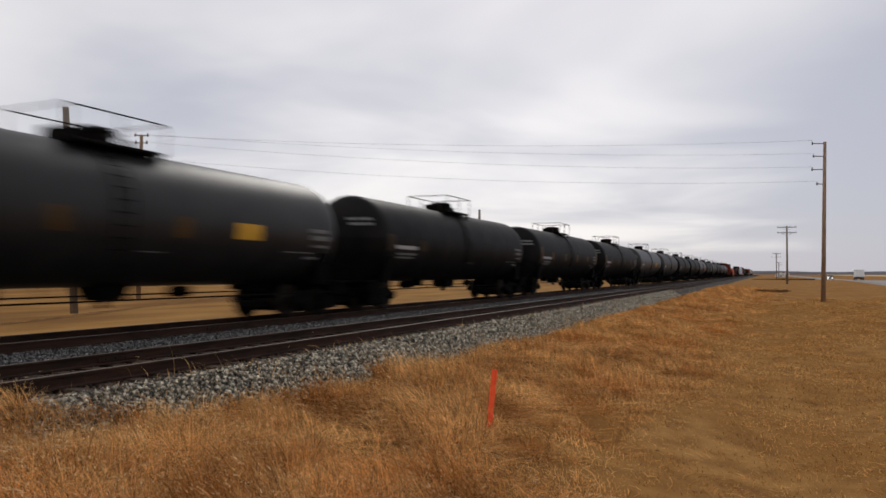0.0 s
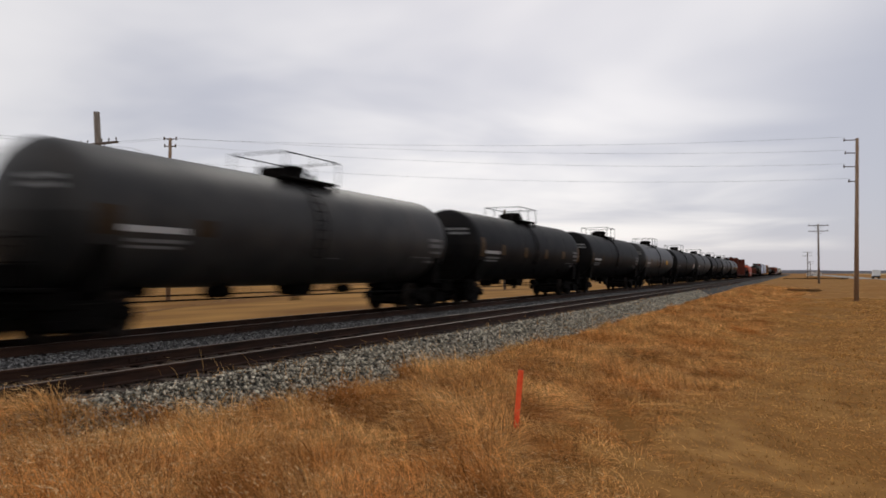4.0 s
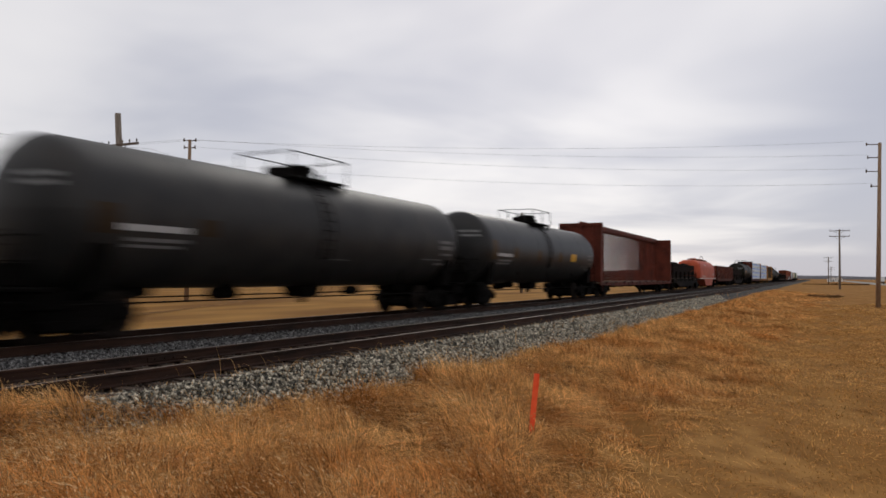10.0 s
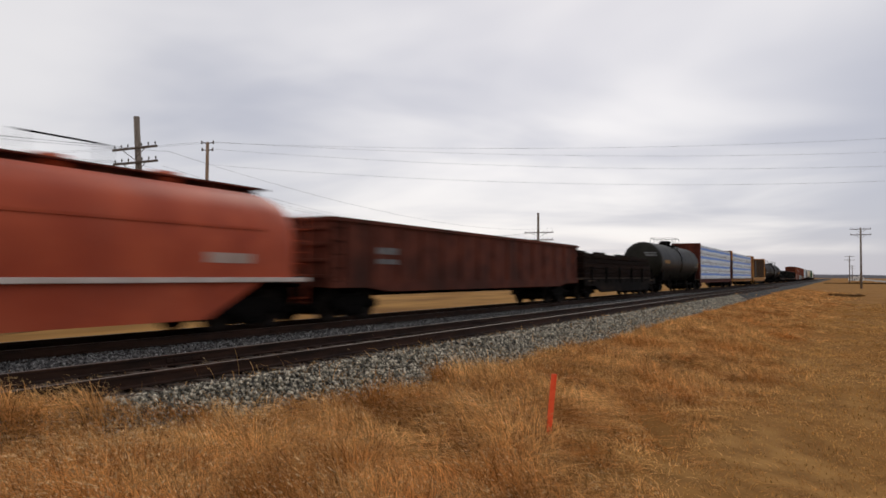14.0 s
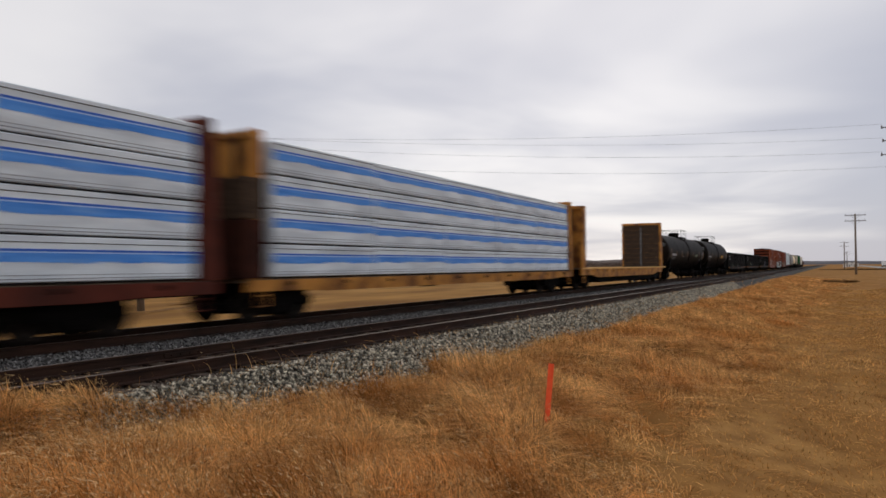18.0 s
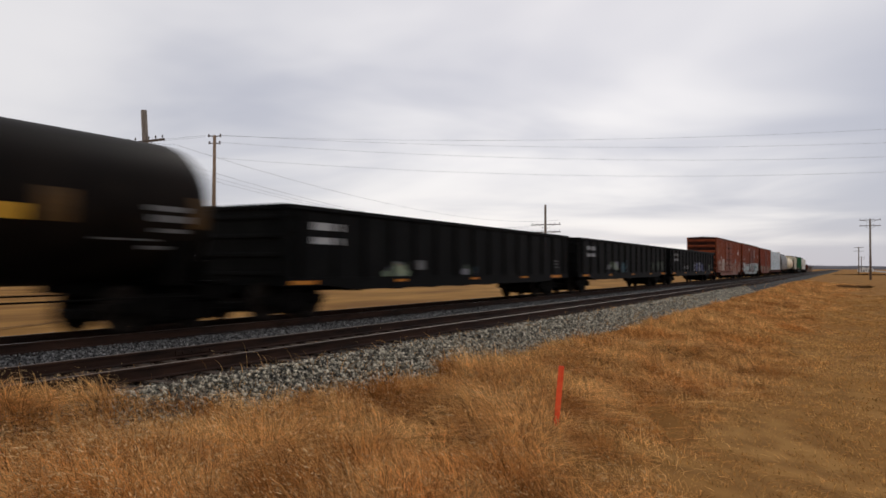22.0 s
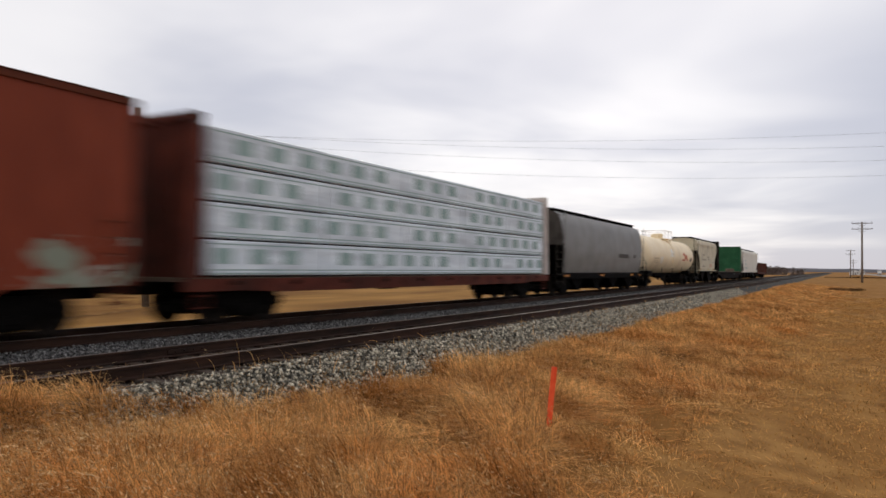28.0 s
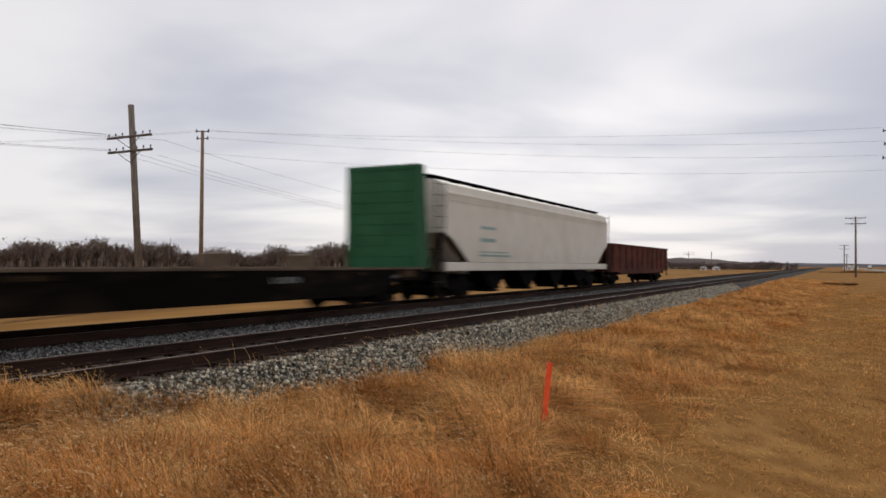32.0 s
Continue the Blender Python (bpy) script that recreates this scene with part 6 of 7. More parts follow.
def bracket_pole(label, x, y, z_top, lean, brackets, mat):
    g = float(ground_z(x, y)) - 0.15
    p = thing("utility_pole", label, "utility pole", "utility poles")
    p.matrix_basis = pose(x, y, g)
    h = z_top - g
    top = Vector((lean[0], lean[1], h))
    bm = bmesh.new()
    tube(bm, (0, 0, 0), top, 0.20, 12, 0.13)
    part("mast", bm, mat, p)
    for d, ln, az in brackets:
        c0 = top * ((h - d) / h)
        v = Vector((math.cos(radians(az)), math.sin(radians(az)), 0))
        bm = bmesh.new()
        tube(bm, c0, c0 + v * ln + Vector((0, 0, 0.06)), 0.045, 6)
        tube(bm, c0 + v * ln + Vector((0, 0, -0.05)), c0 + v * ln + Vector((0, 0, 0.22)), 0.07, 8, 0.05)
        part("bracket", bm, M["arm"], p)
    return Vector((x, y, g)) + top


BX, BY = -46.7, 45.2
top_b = bracket_pole("tall brown pole carrying wires over the tracks", BX, BY, 12.4, (0, 0), [(0.1, 0.5, 205), (0.1, 0.5, 25), (0.7, 0.45, 205), (0.7, 0.45, 25)], M["pole_brown"])
R1X, R1Y = 4.6, 74.0
top_r1 = bracket_pole("tall brown pole carrying wires beside the ditch", R1X, R1Y, 13.2, (0.25, 0.0), [(0.15, 1.0, 180), (1.3, 0.9, 180), (2.5, 1.0, 180), (3.8, 0.6, 180)], M["pole_brown"])
pole("distant pole with two crossarms beside the highway", 3.46, 150.0, 10.2, 0.19, 0.14, (0.25, 1.25), M["pole"], (0, 0), 0, 1.65, 4)
pole("distant pole with two crossarms beside the highway", 3.68, 330.0, 9.9, 0.21, 0.17, (0.3, 1.7), M["pole"], (0, 0), 0, 1.7, 4)
pole("distant pole with two crossarms beside the highway", 7.2, 520.0, 8.9, 0.24, 0.19, (0.5, 1.8), M["pole"], (0, 0), 0, 2.0, 4)


def wires(label, spans):
    """spans: start, end, sag."""
    w = thing("overhead_wire", label, "wire", "overhead wires")
    for a, b, sag in spans:
        a, b = Vector(a), Vector(b)
        bm = bmesh.new()
        pts = [a.lerp(b, k / 24) - Vector((0, 0, 4 * sag * (k / 24) * (1 - k / 24))) for k in range(25)]
        rings = []
        for k, q in enumerate(pts):
            d = (pts[min(k + 1, 24)] - pts[max(k - 1, 0)]).normalized()
            u = d.cross(Vector((0, 0, 1))).normalized()
            o = u.cross(d)
            r = 0.009
            rings.append([bm.verts.new(q + (u * math.cos(t) + o * math.sin(t)) * r) for t in (0, 2.094, 4.189)])
        for p, q in zip(rings, rings[1:]):
            for i in range(3):
                bm.faces.new((p[i], p[(i + 1) % 3], q[(i + 1) % 3], q[i]))
        bm.faces.new(rings[0])
        bm.faces.new(rings[-1][::-1])
        part("strand", bm, M["wire"], w)
    return w


wires("dark power wires strung high across the tracks", [
    (top_b + Vector((-0.6, -0.3, 0.0)), top_r1 + Vector((-1.0, 0, 0.2)), 0.7), (top_b + Vector((0.7, 0.3, 0.0)), top_r1 + Vector((-0.9, 0, -1.0)), 0.7),
    (top_b + Vector((0.5, 0.2, -0.6)), top_r1 + Vector((-1.0, 0, -2.2)), 0.8), (top_b + Vector((0.1, 0, -1.9)), top_r1 + Vector((-0.6, 0, -3.5)), 0.9)])
wires("dark power wires strung high across the tracks", [
    (top_b + Vector((-0.6, -0.3, 0.0)), (BX - 45, BY - 24, 12.4), 1.2), (top_b + Vector((0.7, 0.3, 0.0)), (BX - 44, BY - 22, 12.4), 1.2)])
wires("sagging line wires between the old crossarm poles", [
    ((-33.6, 29.6, 8.3), (-34.2, 95.3, 7.8), 1.6), ((-35.1, 27.0, 7.5), (-37.6, 94.1, 7.1), 1.7), ((-33.8, 29.4, 7.45), (-36.9, 95.2, 7.1), 1.7),
    ((-35.2, 26.9, 8.35), (-35.6, -38, 8.6), 1.5), ((-33.6, 29.6, 8.3), (-34.2, -38, 8.5), 1.8), ((-35.1, 27.0, 7.5), (-35.4, -38, 7.6), 1.6), ((-34.6, 28.0, 8.32), (-34.9, -38, 8.5), 1.4), ((-34.5, 28.2, 7.48), (-34.7, -38, 7.7), 1.7), ((-34.5, 28.2, 7.48), (-37.2, 94.6, 7.15), 1.75)])


# ---- survey stake ----
def survey_stake():
    az, dist = radians(20.1), 11.3
    x, y = -math.sin(az) * dist, math.cos(az) * dist
    g = float(ground_z(x, y))
    st = thing("survey_stake", "leaning orange-painted wooden survey stake in the grass", "stake")
    st.matrix_basis = pose(x, y, g - 0.2, 0, 5.2, 24)
    bm = bmesh.new()
    prism(bm, [(-0.042, 0.12), (-0.042, 1.12), (0.042, 1.12), (0.042, 0.12), (0.0, 0.0)], "y", -0.012, 0.012)
    part("lath", bm, M["stake"], st)
    return st


survey_stake()


# ---- distance: highway, buildings, trees, hills ----
def build_road():
    ys = np.unique(np.concatenate([np.arange(-60, 360, 6.0), np.arange(360, 1601, 40.0)]))
    z, n = road_z(ys), len(ys)
    v = np.concatenate([np.stack([np.full(n, x), ys, z - d], -1) for x, d in ((17.3, 0.4), (17.6, 0.0), (27.4, 0.0), (27.7, 0.4))])
    i = np.arange(n - 1)
    f = np.concatenate([np.stack([i + r * n, i + (r + 1) * n, i + (r + 1) * n + 1, i + r * n + 1], -1) for r in range(3)])
    tagged(quick_mesh("road", v, f, M["road"]), "pale worn asphalt highway beside the railway", "road", kind="structure")


build_road()


def field_rut():
    n = 60
    t = np.linspace(0, 1, n)
    x, y = -23.0 - 42.0 * t, 5.0 + 95.0 * t + 1.2 * np.sin(9 * t)
    half = 0.32 + 0.12 * np.sin(31 * t)
    v = np.concatenate([np.stack([x + s * half, y + s * half * 0.4, ground_z(x, y) + 0.02], -1) for s in (-1, 1)])
    i = np.arange(n - 1)
    ob = quick_mesh("dirt_rut", v, np.stack([i, i + n, i + n + 1, i + 1], -1), M["shade_and_rut"])
    tagged(ob, "faint dark wheel rut across the golden field", "rut", kind="structure")


field_rut()


def house(x, y, w, d, h, roof, label, turn=0.0):
    g = float(ground_z(x, y)) - 0.1
    hs = thing("house", label, "house", "distant buildings")
    hs.matrix_basis = pose(x, y, g, 0, 0, turn)
    bm = bmesh.new()
    prism(bm, [(-w / 2, 0), (w / 2, 0), (w / 2, h), (0, h + roof), (-w / 2, h)], "y", -d / 2, d / 2)
    part("wall", bm, M["wall_white"], hs)
    bm = bmesh.new()
    for s in (-1, 1):
        prism(bm, [(s * (w / 2 + 0.3), h - 0.2 * roof * 2 / w), (0, h + roof + 0.02), (0, h + roof + 0.2), (s * (w / 2 + 0.3), h + 0.0)], "y", -d / 2 - 0.3, d / 2 + 0.3)
    bmesh.ops.recalc_face_normals(bm, faces=bm.faces)
    part("roof", bm, M["roof_grey"], hs)
    for k in (-0.28, 0.28):
        bm = bmesh.new()
        box(bm, k * w - 0.3, k * w + 0.3, -d / 2 - 0.03, -d / 2 + 0.02, h * 0.5, h * 0.8)
        part("window", bm, M["glass"], hs)
    bm = bmesh.new()
    box(bm, -0.5, 0.5, -d / 2 - 0.04, -d / 2 + 0.02, 0.1, h * 0.75)
    part("door", bm, M["roof_grey"], hs)


house(8.5, 560, 5.0, 6, 2.2, 1.2, "small white gabled house far along the line", 10)
house(13.0, 600, 5, 7, 2.4, 1.4, "low white shed far along the line", 0)
house(-53, 400, 3.2, 3, 1.5, 0.5, "low white shed in the far field", 20)
house(-60, 405, 2.8, 3, 1.5, 0.5, "low white shed in the far field", 0)
house(-150, 620, 8.0, 6, 2.8, 1.5, "white farm building before the trees", 0)


def hill(name, label, mat, x0, x1, y, base, height, seed, depth=260):
    n = 120
    xs = np.linspace(x0, x1, n)
    rng = np.random.RandomState(seed)
    up = np.zeros(n)
    for f in (1.5, 3.7, 8.3, 19.0, 41.0, 83.0):
        up += np.sin(np.linspace(0, f * math.tau, n) + rng.rand() * 6.3) / f ** 0.8
    up = height * (0.72 + 0.24 * up / np.abs(up).max() + 0.05 * rng.rand(n)) * np.minimum(1, np.minimum(np.arange(n), np.arange(n)[::-1]) / 20 + 0.02)
    rows = [(0.0, 0.0), (0.12, 0.55), (0.3, 0.9), (0.5, 1.0), (1.0, 0.0)]
    v = np.concatenate([np.stack([xs, np.full(n, y + depth * d), base + up * k - (3.0 if k == 0 else 0)], -1) for d, k in rows])
    i = np.arange(n - 1)
    f = np.concatenate([np.stack([i + r * n, i + 1 + r * n, i + 1 + (r + 1) * n, i + (r + 1) * n], -1) for r in range(len(rows) - 1)])
    ob = quick_mesh(name, v, f, mat, smooth=True)
    return tagged(ob, label, "hill", kind="structure")


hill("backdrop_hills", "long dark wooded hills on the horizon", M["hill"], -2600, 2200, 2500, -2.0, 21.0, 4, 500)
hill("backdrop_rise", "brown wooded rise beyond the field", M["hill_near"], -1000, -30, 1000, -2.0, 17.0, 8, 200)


def bare_tree_belt(name, label, x_c, y_c, along, across, count, h0, h1, seed, mat="twig"):
    """A belt of bare brush: a fan of thin limbs and many twig slivers on each stem."""
    rng = np.random.RandomState(seed)
    verts, faces = [], []
    fine = min(1.0, h1 / 3.0)
    ax = np.array([math.cos(radians(along[1])), math.sin(radians(along[1]))])
    for _ in range(count):
        u, w = rng.uniform(-0.5, 0.5) * along[0], rng.uniform(-0.5, 0.5) * across
        x, y = x_c + ax[0] * u - ax[1] * w, y_c + ax[1] * u + ax[0] * w
        z = float(ground_z(x, y)) - 0.2
        h = rng.uniform(h0, h1) * (0.80 + 0.20 * math.sin(u * 0.07) + 0.17 * math.sin(u * 0.31 + 1) + 0.13 * math.sin(u * 0.83 + 2))
        tips = [(np.array([x, y, z]), np.array([x + rng.normal(0, 0.4) * fine, y + rng.normal(0, 0.4) * fine, z + h * 0.55]), 0.14, 0.07)]
        a = tips[0][1]
        tips.append((tips[0][0], tips[0][0] + np.array([0, 0, 0.36 * h]), 0.55, 0.30))
        for _k in range(7):
            b = a + np.array([rng.normal(0, 1.3) * fine, rng.normal(0, 1.3) * fine, rng.uniform(0.05, 0.42) * h])
            tips.append((a - np.array([0, 0, rng.uniform(0, 0.35) * h]), b, 0.06, 0.02))
            for _q in range(7):
                s = tips[-1][0] + (b - tips[-1][0]) * rng.uniform(0.2, 1.0)
                tips.append((s, s + np.array([rng.normal(0, 0.6), rng.normal(0, 0.6), rng.uniform(0.1, 1.1)]) * fine, 0.05, 0.03))
        for p, q, r0, r1 in tips:
            k = len(verts)
            r0, r1 = r0 * 1.3 * fine, r1 * 1.5 * fine
            verts += [p + [-r0, 0, 0], p + [r0, 0, 0], q + [r1, 0, 0], q + [-r1, 0, 0]]
            faces.append((k, k + 1, k + 2, k + 3))
            verts += [p + [0, -r0, 0], p + [0, r0, 0], q + [0, r1, 0], q + [0, -r1, 0]]
            faces.append((k + 4, k + 5, k + 6, k + 7))
    ob = quick_mesh(name, np.array(verts), np.array(faces), M[mat])
    return tagged(ob, label, "trees", kind="stuff")


bare_tree_belt("bare_trees", "belt of bare brown brush and poplars beyond the stubble field", -235, 150, (420, 52), 30, 4600, 5.4, 9.4, 3)
bare_tree_belt("bare_trees", "belt of bare brown brush and poplars beyond the stubble field", -200, 395, (400, 30), 34, 1900, 2.8, 5.2, 5, "twig_far")
# first strip of twigs stands in for the crossing bank's shaded side
bare_tree_belt("low_brush", "low dark brush standing in for the shaded side of the crossing bank", 4.0, 208, (14, -6), 4, 420, 0.30, 0.50, 9, "brush")
bare_tree_belt("low_brush", "small dark patch of low brush in the ditch", 0.7, 103, (3.4, 0), 1.6, 60, 0.25, 0.45, 10, "brush")


# ---- highway traffic ----
def sedan():
    car = thing("car", "dark oncoming car with its headlights on", "car", "highway traffic")
    bm = bmesh.new()
    prism(bm, [(-2.2, 0.35), (-2.25, 0.75), (-1.2, 0.92), (-0.5, 1.42), (1.1, 1.44), (1.8, 0.98), (2.2, 0.92), (2.25, 0.35)], "x", -0.88, 0.88)
    bmesh.ops.bevel(bm, geom=bm.edges[:], offset=0.06, segments=2, affect="EDGES")
    part("body", bm, M["car_paint"], car)
    bm = bmesh.new()
    prism(bm, [(-1.14, 0.97), (-0.52, 1.37), (-0.48, 1.40), (-1.10, 1.0)], "x", -0.72, 0.72)
    bmesh.ops.translate(bm, vec=(0, -0.05, 0.02), verts=bm.verts)
    part("windscreen", bm, M["glass"], car)
    for x in (-0.62, 0.62):
        bm = bmesh.new()
        tube(bm, (x, -2.22, 0.66), (x, -2.30, 0.66), 0.16, 12)
        part("headlight", bm, M["lamp"], car)
        for y in (-1.35, 1.35):
            bm = bmesh.new()
            tube(bm, (math.copysign(0.70, x), y, 0.33), (math.copysign(0.90, x), y, 0.33), 0.33, 16)
            part("wheel", bm, M["rubber"], car)
    return car


def box_truck():
    tr = thing("box_truck", "white box truck driving away on the highway", "truck", "highway traffic")
    bm = bmesh.new()
    box(bm, -1.05, 1.05, -3.0, 2.0, 0.95, 3.0, 0.05)
    part("cargo_box", bm, M["wall_white"], tr)
    bm = bmesh.new()
    prism(bm, [(2.05, 0.6), (2.05, 2.2), (3.0, 2.2), (3.5, 1.5), (4.3, 1.3), (4.3, 0.6)], "x", -0.95, 0.95)
    part("cab", bm, M["wall_white"], tr)
    bm = bmesh.new()
    box(bm, -0.9, 0.9, -3.05, 4.2, 0.5, 0.94)
    part("chassis", bm, M["rubber"], tr)
    for y in (-2.0, 3.2):
        for s in (-1, 1):
            bm = bmesh.new()
            tube(bm, (s * 0.72, y, 0.45), (s * 1.0, y, 0.45), 0.45, 16)
            part("wheel", bm, M["rubber"], tr)
    return tr


oncoming, truck_away = sedan(), box_truck()


# ---- dry grass ----
def bed_z(x):
    return np.interp(x, [p[0] for p in BED], [p[1] for p in BED])


def grass(name, label, mat, pts, height, width, lean, seed, bend=0.35, steps=1):
    """Bent tapering blades rooted at pts; steps is the number of knees in each blade."""
    rng = np.random.RandomState(seed)
    n = len(pts)
    a = rng.uniform(0, math.tau, n)
    px, py = pts[:, 0], pts[:, 1]
    side = np.stack([np.cos(a), np.sin(a), rng.uniform(-0.5, 0.5, n)], -1) * (width / 2)[:, None]
    # matted tufts: neighbours lean alike, single blades stray
    way = 5.0 * lumps(px * 1.1, py * 1.1, 3) + 3.0 * lumps(px * 2.7, py * 2.7, 4) + rng.normal(0, 1.0, n)
    far = bend * (0.25 + 0.95 * lumps(px * 1.6, py * 1.6, 5)) * rng.uniform(0.1, 2.2, n)
    off = np.stack([lean[0] + far * np.cos(way), lean[1] + far * np.sin(way), np.zeros(n)], -1)
    rise = 1.0 / np.sqrt(1.0 + far ** 2)
    tip = rng.uniform(0.70, 1.02, n)
    rows = [pts - side, pts + side]
    for k in range(1, steps + 1):
        q = k / (steps + 1.0)
        m = pts + (off * 0.95 * q ** 1.7 + np.array([0, 0, 1.0]) * (rise * (1.32 * q - (1.32 - tip) * q * q))[:, None]) * height[:, None]
        rows += [m + side * (1 - 0.55 * q), m - side * (1 - 0.55 * q)]
    rows.append(pts + (off * 0.95 + np.array([0, 0, 1.0]) * (rise * tip)[:, None]) * height[:, None])
    v = np.stack(rows, 1).reshape(-1, 3)
    c = len(rows)
    k = np.arange(n)[:, None] * c
    tris = [[0, 1, 2], [0, 2, 3]]
    for j in range(1, steps):
        p = 2 * j
        tris += [[p + 1, p, p + 2], [p + 1, p + 2, p + 3]]
    tris.append([c - 2, c - 3, c - 1])
    f = np.concatenate([k + t for t in tris])
    return tagged(quick_mesh(name, v, f, mat), label, "grass", kind="stuff")


def lumps(x, y, seed):
    """Smooth uneven lumps between 0 and 1, about one to the metre."""
    t = np.random.RandomState(seed).rand(64, 64)
    ix, iy = np.floor(x).astype(int), np.floor(y).astype(int)
    u, w = x - ix, y - iy
    u, w = u * u * (3 - 2 * u), w * w * (3 - 2 * w)
    def at(i, j):
        return t[(ix + i) % 64, (iy + j) % 64]
    return (at(0, 0) * (1 - u) + at(1, 0) * u) * (1 - w) + (at(0, 1) * (1 - u) + at(1, 1) * u) * w


def clump(x, y):
    return np.clip(0.5 + 1.1 * (0.5 * lumps(x * 0.9, y * 0.9, 1) + 0.32 * lumps(x * 2.1 + 7, y * 2.1, 2) + 0.18 * lumps(x * 4.7, y * 4.7 + 3, 6) - 0.5), 0, 1)


# foot of the ballast, where the tall grass begins
EDGE_Y, EDGE_X = [2, 4.8, 5.7, 6.5, 8, 10, 14, 20, 120], [-8.4, -8.2, -8.02, -7.66, -7.22, -7.0, -6.88, -6.83, -6.8]


def build_grass():
    rng = np.random.RandomState(11)
    # bank: tall rusty grass between the ballast and the ditch, and thick in the foreground
    n = 760000
    y = 2.0 + 118.0 * rng.rand(n) ** 2.7
    x = rng.uniform(-8.9, 2.5, n)
    edge = np.interp(y, EDGE_Y, EDGE_X) + 0.12 * np.sin(0.8 * y) + 0.07 * np.sin(2.3 * y)
    tall = np.clip((-0.9 + np.clip((y - 30) / 25, 0, 2.4) - x + 0.8 * np.sin(0.35 * y)) / 2.6, 0, 1)
    tall = np.maximum(tall, np.clip((9.6 - y) / 2.5, 0, 1) * np.clip((2.0 - x) / 2.5, 0, 1))
    tuft = np.clip((clump(x, y) - 0.24) * 2.8, np.interp(y, [7, 12], [0.12, 0.24]), 1)
    tuft = tuft + (0.75 - tuft) * np.clip((y - 12) / 14, 0, 0.85)
    keep = (rng.rand(n) < 0.10 + 0.9 * tall) & (rng.rand(n) < tuft) & ((x > edge) | (rng.rand(n) < 0.010))
    cw, cl = crease(x, y)
    keep &= (np.abs(cw) > 0.2) | (np.abs(cl) > 1.7) | (rng.rand(n) < 0.04)
    # bare worn rut in the foreground
    keep &= (((x + 4.3 - 0.35 * (y - 9.0)) / 0.3) ** 2 + ((y - 9.0) / 1.2) ** 2 > 1) | (rng.rand(n) < 0.4)
    x, y, tall = x[keep], y[keep], tall[keep]
    # thinner cover round and behind the stand
    m = 34000
    x2, y2 = rng.uniform(-7.6, 4.0, m), rng.uniform(-7.0, 2.2, m)
    x, y, tall = np.append(x, x2), np.append(y, y2), np.append(tall, rng.uniform(0.3, 0.9, m))
    # thick mat over the foot of the ballast in the foreground
    m = 52000
    x2, y2 = rng.uniform(-8.5, -5.6, m), rng.uniform(3.6, 12.0, m)
    near = (x2 > np.interp(y2, EDGE_Y, EDGE_X) + 0.05) & (rng.rand(m) < np.clip((12.0 - y2) / 5.0, 0, 1))
    x, y, tall = np.append(x, x2[near]), np.append(y, y2[near]), np.append(tall, np.ones(near.sum()))
    z = np.maximum(np.where(x < -6.75, bed_z(x), -9), ground_z(x, y)) - 0.02
    h = (0.12 + 0.46 * tall * np.clip(1.6 * clump(x, y) - 0.20, 0.16, 1.3)) * rng.uniform(0.4, 1.3, len(x))
    h *= np.interp(x - np.interp(y, EDGE_Y, EDGE_X), [0, 0.8], [0.9, 1.0]) * np.interp(y, [4, 6.5, 8, 18, 40], [0.86, 0.98, 1.05, 0.9, 0.62])
    w = np.clip(0.0042 + 0.00046 * y, 0, 0.04) * rng.uniform(0.7, 1.4, len(x))
    pts = np.stack([x, y, z], -1)
    near = y < 13.0
    grass("tall_grass", "tall rust-coloured dry grass in tangled tufts", M["grass_tall"], pts[near], h[near], w[near], (-0.1, -0.1), 12, np.interp(y[near], [6, 16], [1.5, 2.3]), 3)
    grass("tall_grass", "tall rust-coloured dry grass on the railway bank", M["grass_tall"], pts[~near], h[~near], w[~near], (-0.1, -0.1), 17, np.interp(y[~near], [6, 16], [1.5, 2.3]))
    # pale seed heads over the nearer tufts
    pick = (y < 22) & (rng.rand(len(x)) < 0.20) & (tall > 0.3)
    q = pts[pick] + np.stack([rng.normal(-0.06, 0.12, pick.sum()), rng.normal(-0.05, 0.12, pick.sum()), h[pick] * rng.uniform(0.55, 0.95, pick.sum())], -1)
    m = len(q)
    grass("grass_heads", "pale dry seed heads scattered over the tall grass", M["seed"], q, rng.uniform(0.016, 0.045, m), rng.uniform(0.006, 0.014, m), (-0.2, 0.0), 16, 2.6)
    # ditch and verge: short pale straw
    n = 430000
    y = 3.0 + 77.0 * rng.rand(n) ** 2.2
    x = rng.uniform(-6.5, 15.5, n)
    keep = (rng.rand(n) < 0.35 + 0.5 * clump(x * 0.5, y * 0.5)) & ((np.abs(crease(x, y)[0]) > 0.22) | (np.abs(crease(x, y)[1]) > 1.7))
    x, y = x[keep], y[keep]
    h = rng.uniform(0.03, 0.15, len(x)) * (0.35 + 1.0 * clump(x * 0.8, y * 0.7))
    w = np.clip(0.006 + 0.0007 * y, 0, 0.04) * rng.uniform(0.7, 1.4, len(x))
    grass("short_grass", "short flattened straw-coloured grass in the ditch", M["grass_short"], np.stack([x, y, ground_z(x, y) - 0.01], -1), h, w, (0.1, -0.3), 13, 1.6)
    # weeds among the siding's ties and on the shoulder
    n = 260
    y = 3.0 + 30 * rng.rand(n) ** 1.5
    x = np.where(rng.rand(n) < 0.7, rng.normal(-8.0, 0.25, n), rng.normal(-9.3, 0.4, n))
    grass("track_weeds", "thin dry weeds growing among the siding ties", M["weed"], np.stack([x, y, np.full(n, -0.25)], -1), rng.uniform(0.07, 0.26, n), np.full(n, 0.0032), (0.0, 0.0), 14, 0.7, 2)
    # straw litter caught among the shoulder stones
    n = 5200
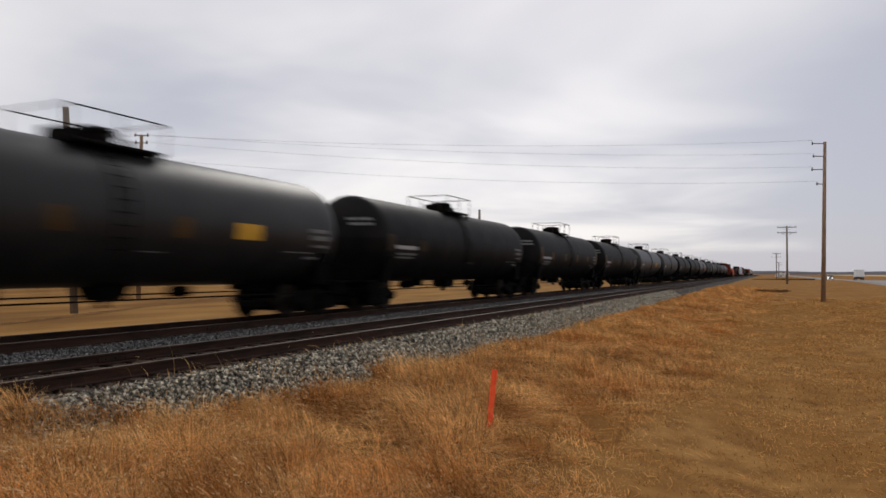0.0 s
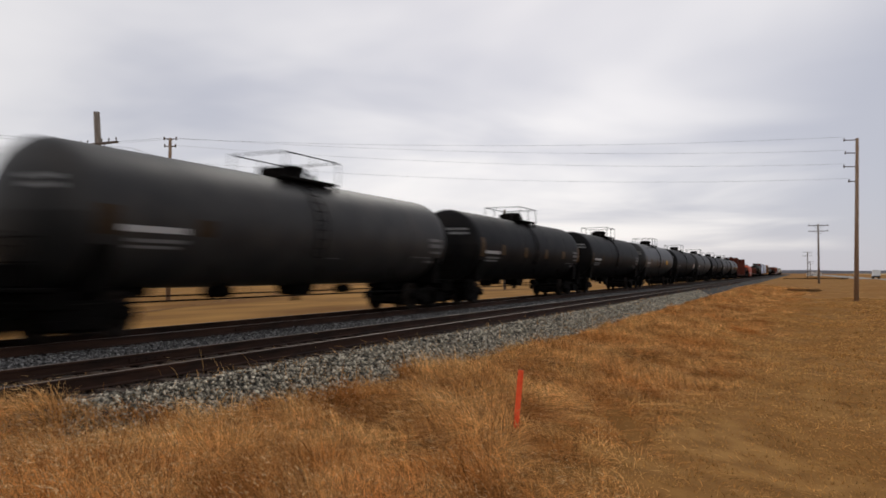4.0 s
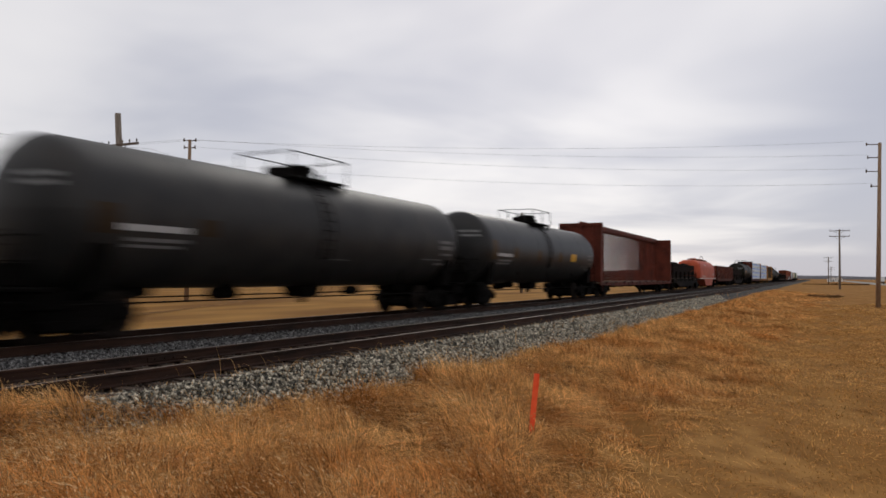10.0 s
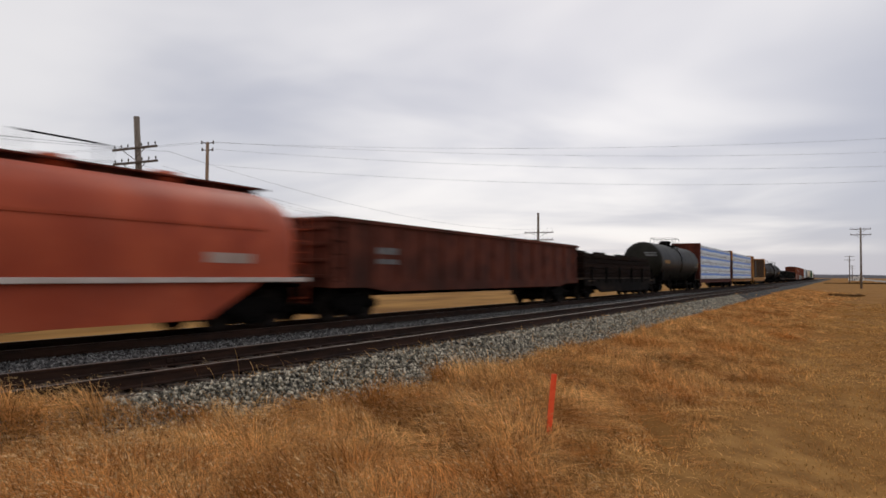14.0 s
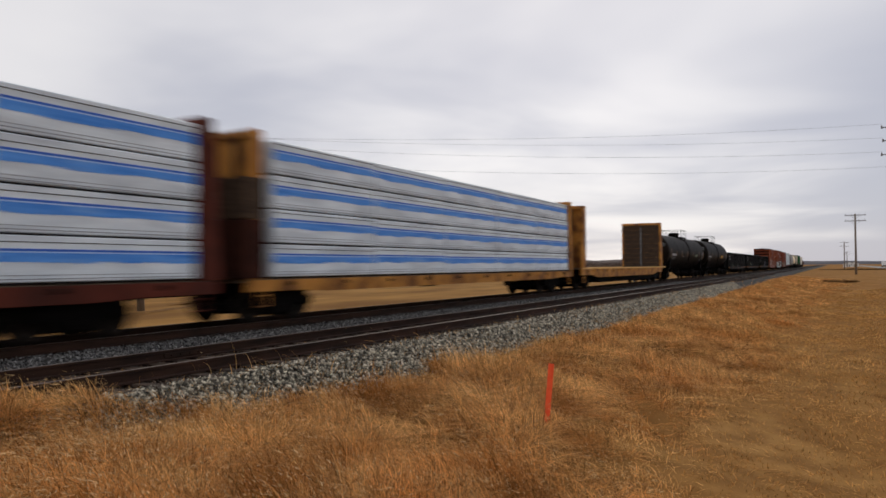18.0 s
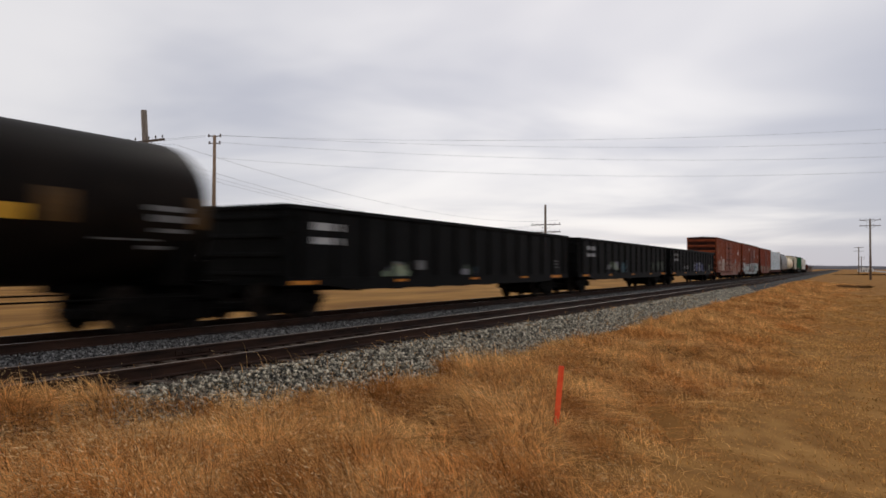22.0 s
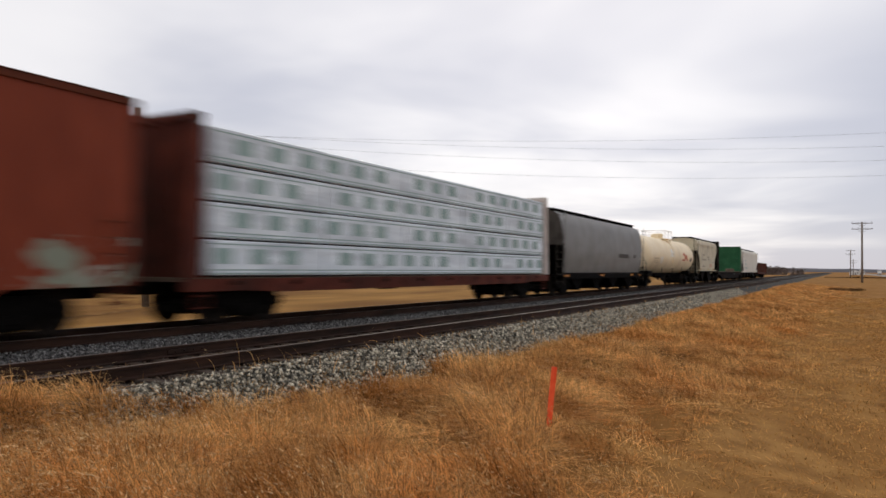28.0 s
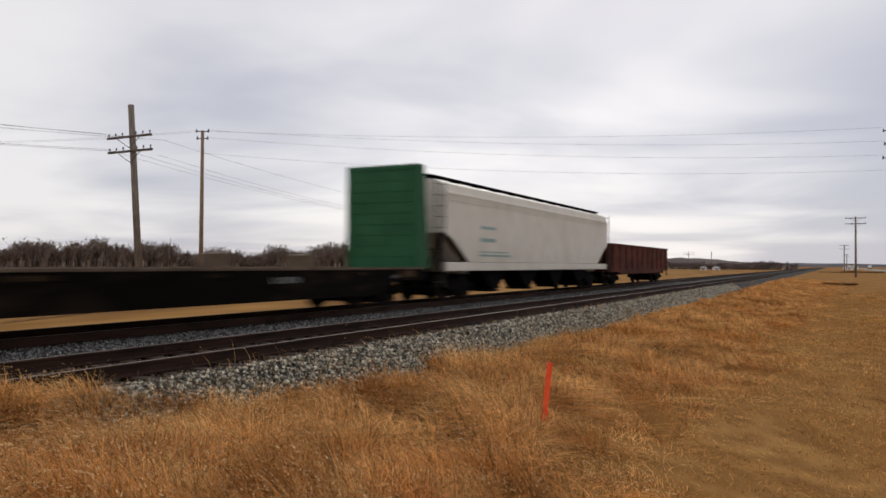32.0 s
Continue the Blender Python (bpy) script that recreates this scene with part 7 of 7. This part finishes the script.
    y = 4.0 + 40 * rng.rand(n) ** 1.7
    x = -6.75 - 1.5 * rng.rand(n) ** 1.6
    grass("straw_litter", "dry straw caught among the shoulder stones", M["grass_short"], np.stack([x, y, bed_z(x) + 0.01], -1), rng.uniform(0.04, 0.16, n), rng.uniform(0.004, 0.008, n) + 0.0003 * y, (0.1, -0.1), 18, 1.8)
    # far side verge seen under the train
    n = 9000
    y = -2.0 + 90 * rng.rand(n) ** 1.3
    x = -17.0 - 4 * rng.rand(n) ** 1.5
    grass("field_verge", "pale dry grass along the far side of the tracks", M["grass_short"], np.stack([x, y, ground_z(x, y) - 0.01], -1), rng.uniform(0.04, 0.14, n), rng.uniform(0.02, 0.05, n), (0.1, -0.2), 15, 0.8)


build_grass()


# ---- ballast stones and ties, last ----
def stones(name, label, mat, x, y, z, size, seed):
    rng = np.random.RandomState(seed)
    n = len(x)
    base = np.array([[1, 0, 0], [-1, 0, 0], [0, 1, 0], [0, -1, 0], [0, 0, 1], [0, 0, -1]], float)
    tri = np.array([[0, 2, 4], [2, 1, 4], [1, 3, 4], [3, 0, 4], [2, 0, 5], [1, 2, 5], [3, 1, 5], [0, 3, 5]])
    p = base[None] * rng.uniform(0.6, 1.25, (n, 6, 1)) * (size[:, None] * np.array([1, 1, 0.75]))[:, None, :]
    p = p + rng.normal(0, 0.18, (n, 6, 3)) * size[:, None, None]
    q = rng.normal(0, 1, (n, 4))
    q /= np.linalg.norm(q, axis=1)[:, None]
    w, a, b, c = q.T
    R = np.stack([1 - 2 * (b * b + c * c), 2 * (a * b - c * w), 2 * (a * c + b * w), 2 * (a * b + c * w), 1 - 2 * (a * a + c * c), 2 * (b * c - a * w), 2 * (a * c - b * w), 2 * (b * c + a * w), 1 - 2 * (a * a + b * b)], -1).reshape(n, 3, 3)
    v = np.einsum("nij,nkj->nki", R, p) + np.stack([x, y, z], -1)[:, None]
    f = (tri[None] + 6 * np.arange(n)[:, None, None]).reshape(-1, 3)
    return tagged(quick_mesh(name, v.reshape(-1, 3), f, mat), label, "ballast stones", kind="stuff")


def build_stones():
    rng = np.random.RandomState(21)
    n = 74000
    y = 2.0 + 68 * rng.rand(n) ** 2.0
    x = rng.uniform(-8.15, -6.85, n)
    size = rng.uniform(0.016, 0.036, n) * np.where(rng.rand(n) < 0.12, 1.5, 1.0) * np.interp(y, [10, 40], [1.0, 1.3])
    stones("ballast_stones", "loose grey crushed stones on the ballast shoulder", M["stone"], x, y, bed_z(x) + 0.012 + rng.uniform(-0.01, 0.02, n), size, 22)
    n = 46000
    y = 1.0 + 70 * rng.rand(n) ** 1.9
    x = rng.uniform(-12.95, -10.12, n)
    stones("ballast_stones", "loose grey crushed stones between the two tracks", M["stone_oiled"], x, y, np.maximum(bed_z(x), -0.205) + rng.uniform(-0.005, 0.02, n), rng.uniform(0.016, 0.036, n), 23)
    n = 22000
    y = 1.0 + 55 * rng.rand(n) ** 1.8
    x = rng.uniform(-9.95, -8.0, n)
    stones("ballast_stones", "dark reddish-brown crushed stones between the siding ties", M["stone_rail_shade"], x, y, np.full(n, -0.215) + rng.uniform(-0.015, 0.015, n), rng.uniform(0.016, 0.034, n), 24)


build_stones()


def tie_mesh():
    bm = bmesh.new()
    box(bm, -1.3, 1.3, -0.11, 0.11, -0.34, -0.185, 0.012)
    me = bpy.data.meshes.new("tie")
    bm.to_mesh(me)
    bm.free()
    me.materials.append(M["tie"])
    return me


TIE = tie_mesh()
rng_t = random.Random(31)
for track, c, n in ((track_near, NEAR_C, 240), (track_far, TRAIN_C, 160)):
    for k in range(n):
        linked("tie", TIE, track, pose(c + rng_t.uniform(-0.04, 0.04), -2.0 + 0.53 * k, rng_t.uniform(-0.012, 0.0), 0, 0, rng_t.uniform(-1.2, 1.2)))


# ---- motion ----
def motions():
    for ob, y in TRAIN:
        walk(ob, [(0.0, pose(TRAIN_C, y, 0)), (32.0, pose(TRAIN_C, y - SPEED * 32.0, 0))])
    # every wheelset rolls on the rail: one turn for the leading and one for the trailing axle of a truck
    rolling = [o for o in scene.objects if o.data == WHEELSET]
    step = math.degrees(SPEED / WHEEL_R / FPS)
    shared = {}
    for o in rolling:
        y = round(o.matrix_basis.translation.y, 3)
        if y not in shared:
            walk(o, [(k / FPS, pose(0, y, WHEEL_R) @ Matrix.Rotation(radians((step * k) % 360), 4, "X")) for k in range(32 * FPS + 1)])
            shared[y] = o.animation_data
        else:
            o.rotation_mode = "QUATERNION"
            keys = o.animation_data_create()
            keys.action = shared[y].action
            keys.action_slot = shared[y].action_slot
    for vehicle, x, y, v in ((oncoming, 19.6, 283.0, -26.3), (truck_away, 24.0, 240.0, 12.5)):
        walk(vehicle, [(t, pose(x, y + v * t, float(road_z(max(y + v * t, -55.0))))) for t in np.arange(0.0, 32.01, 0.5).tolist()])


motions()
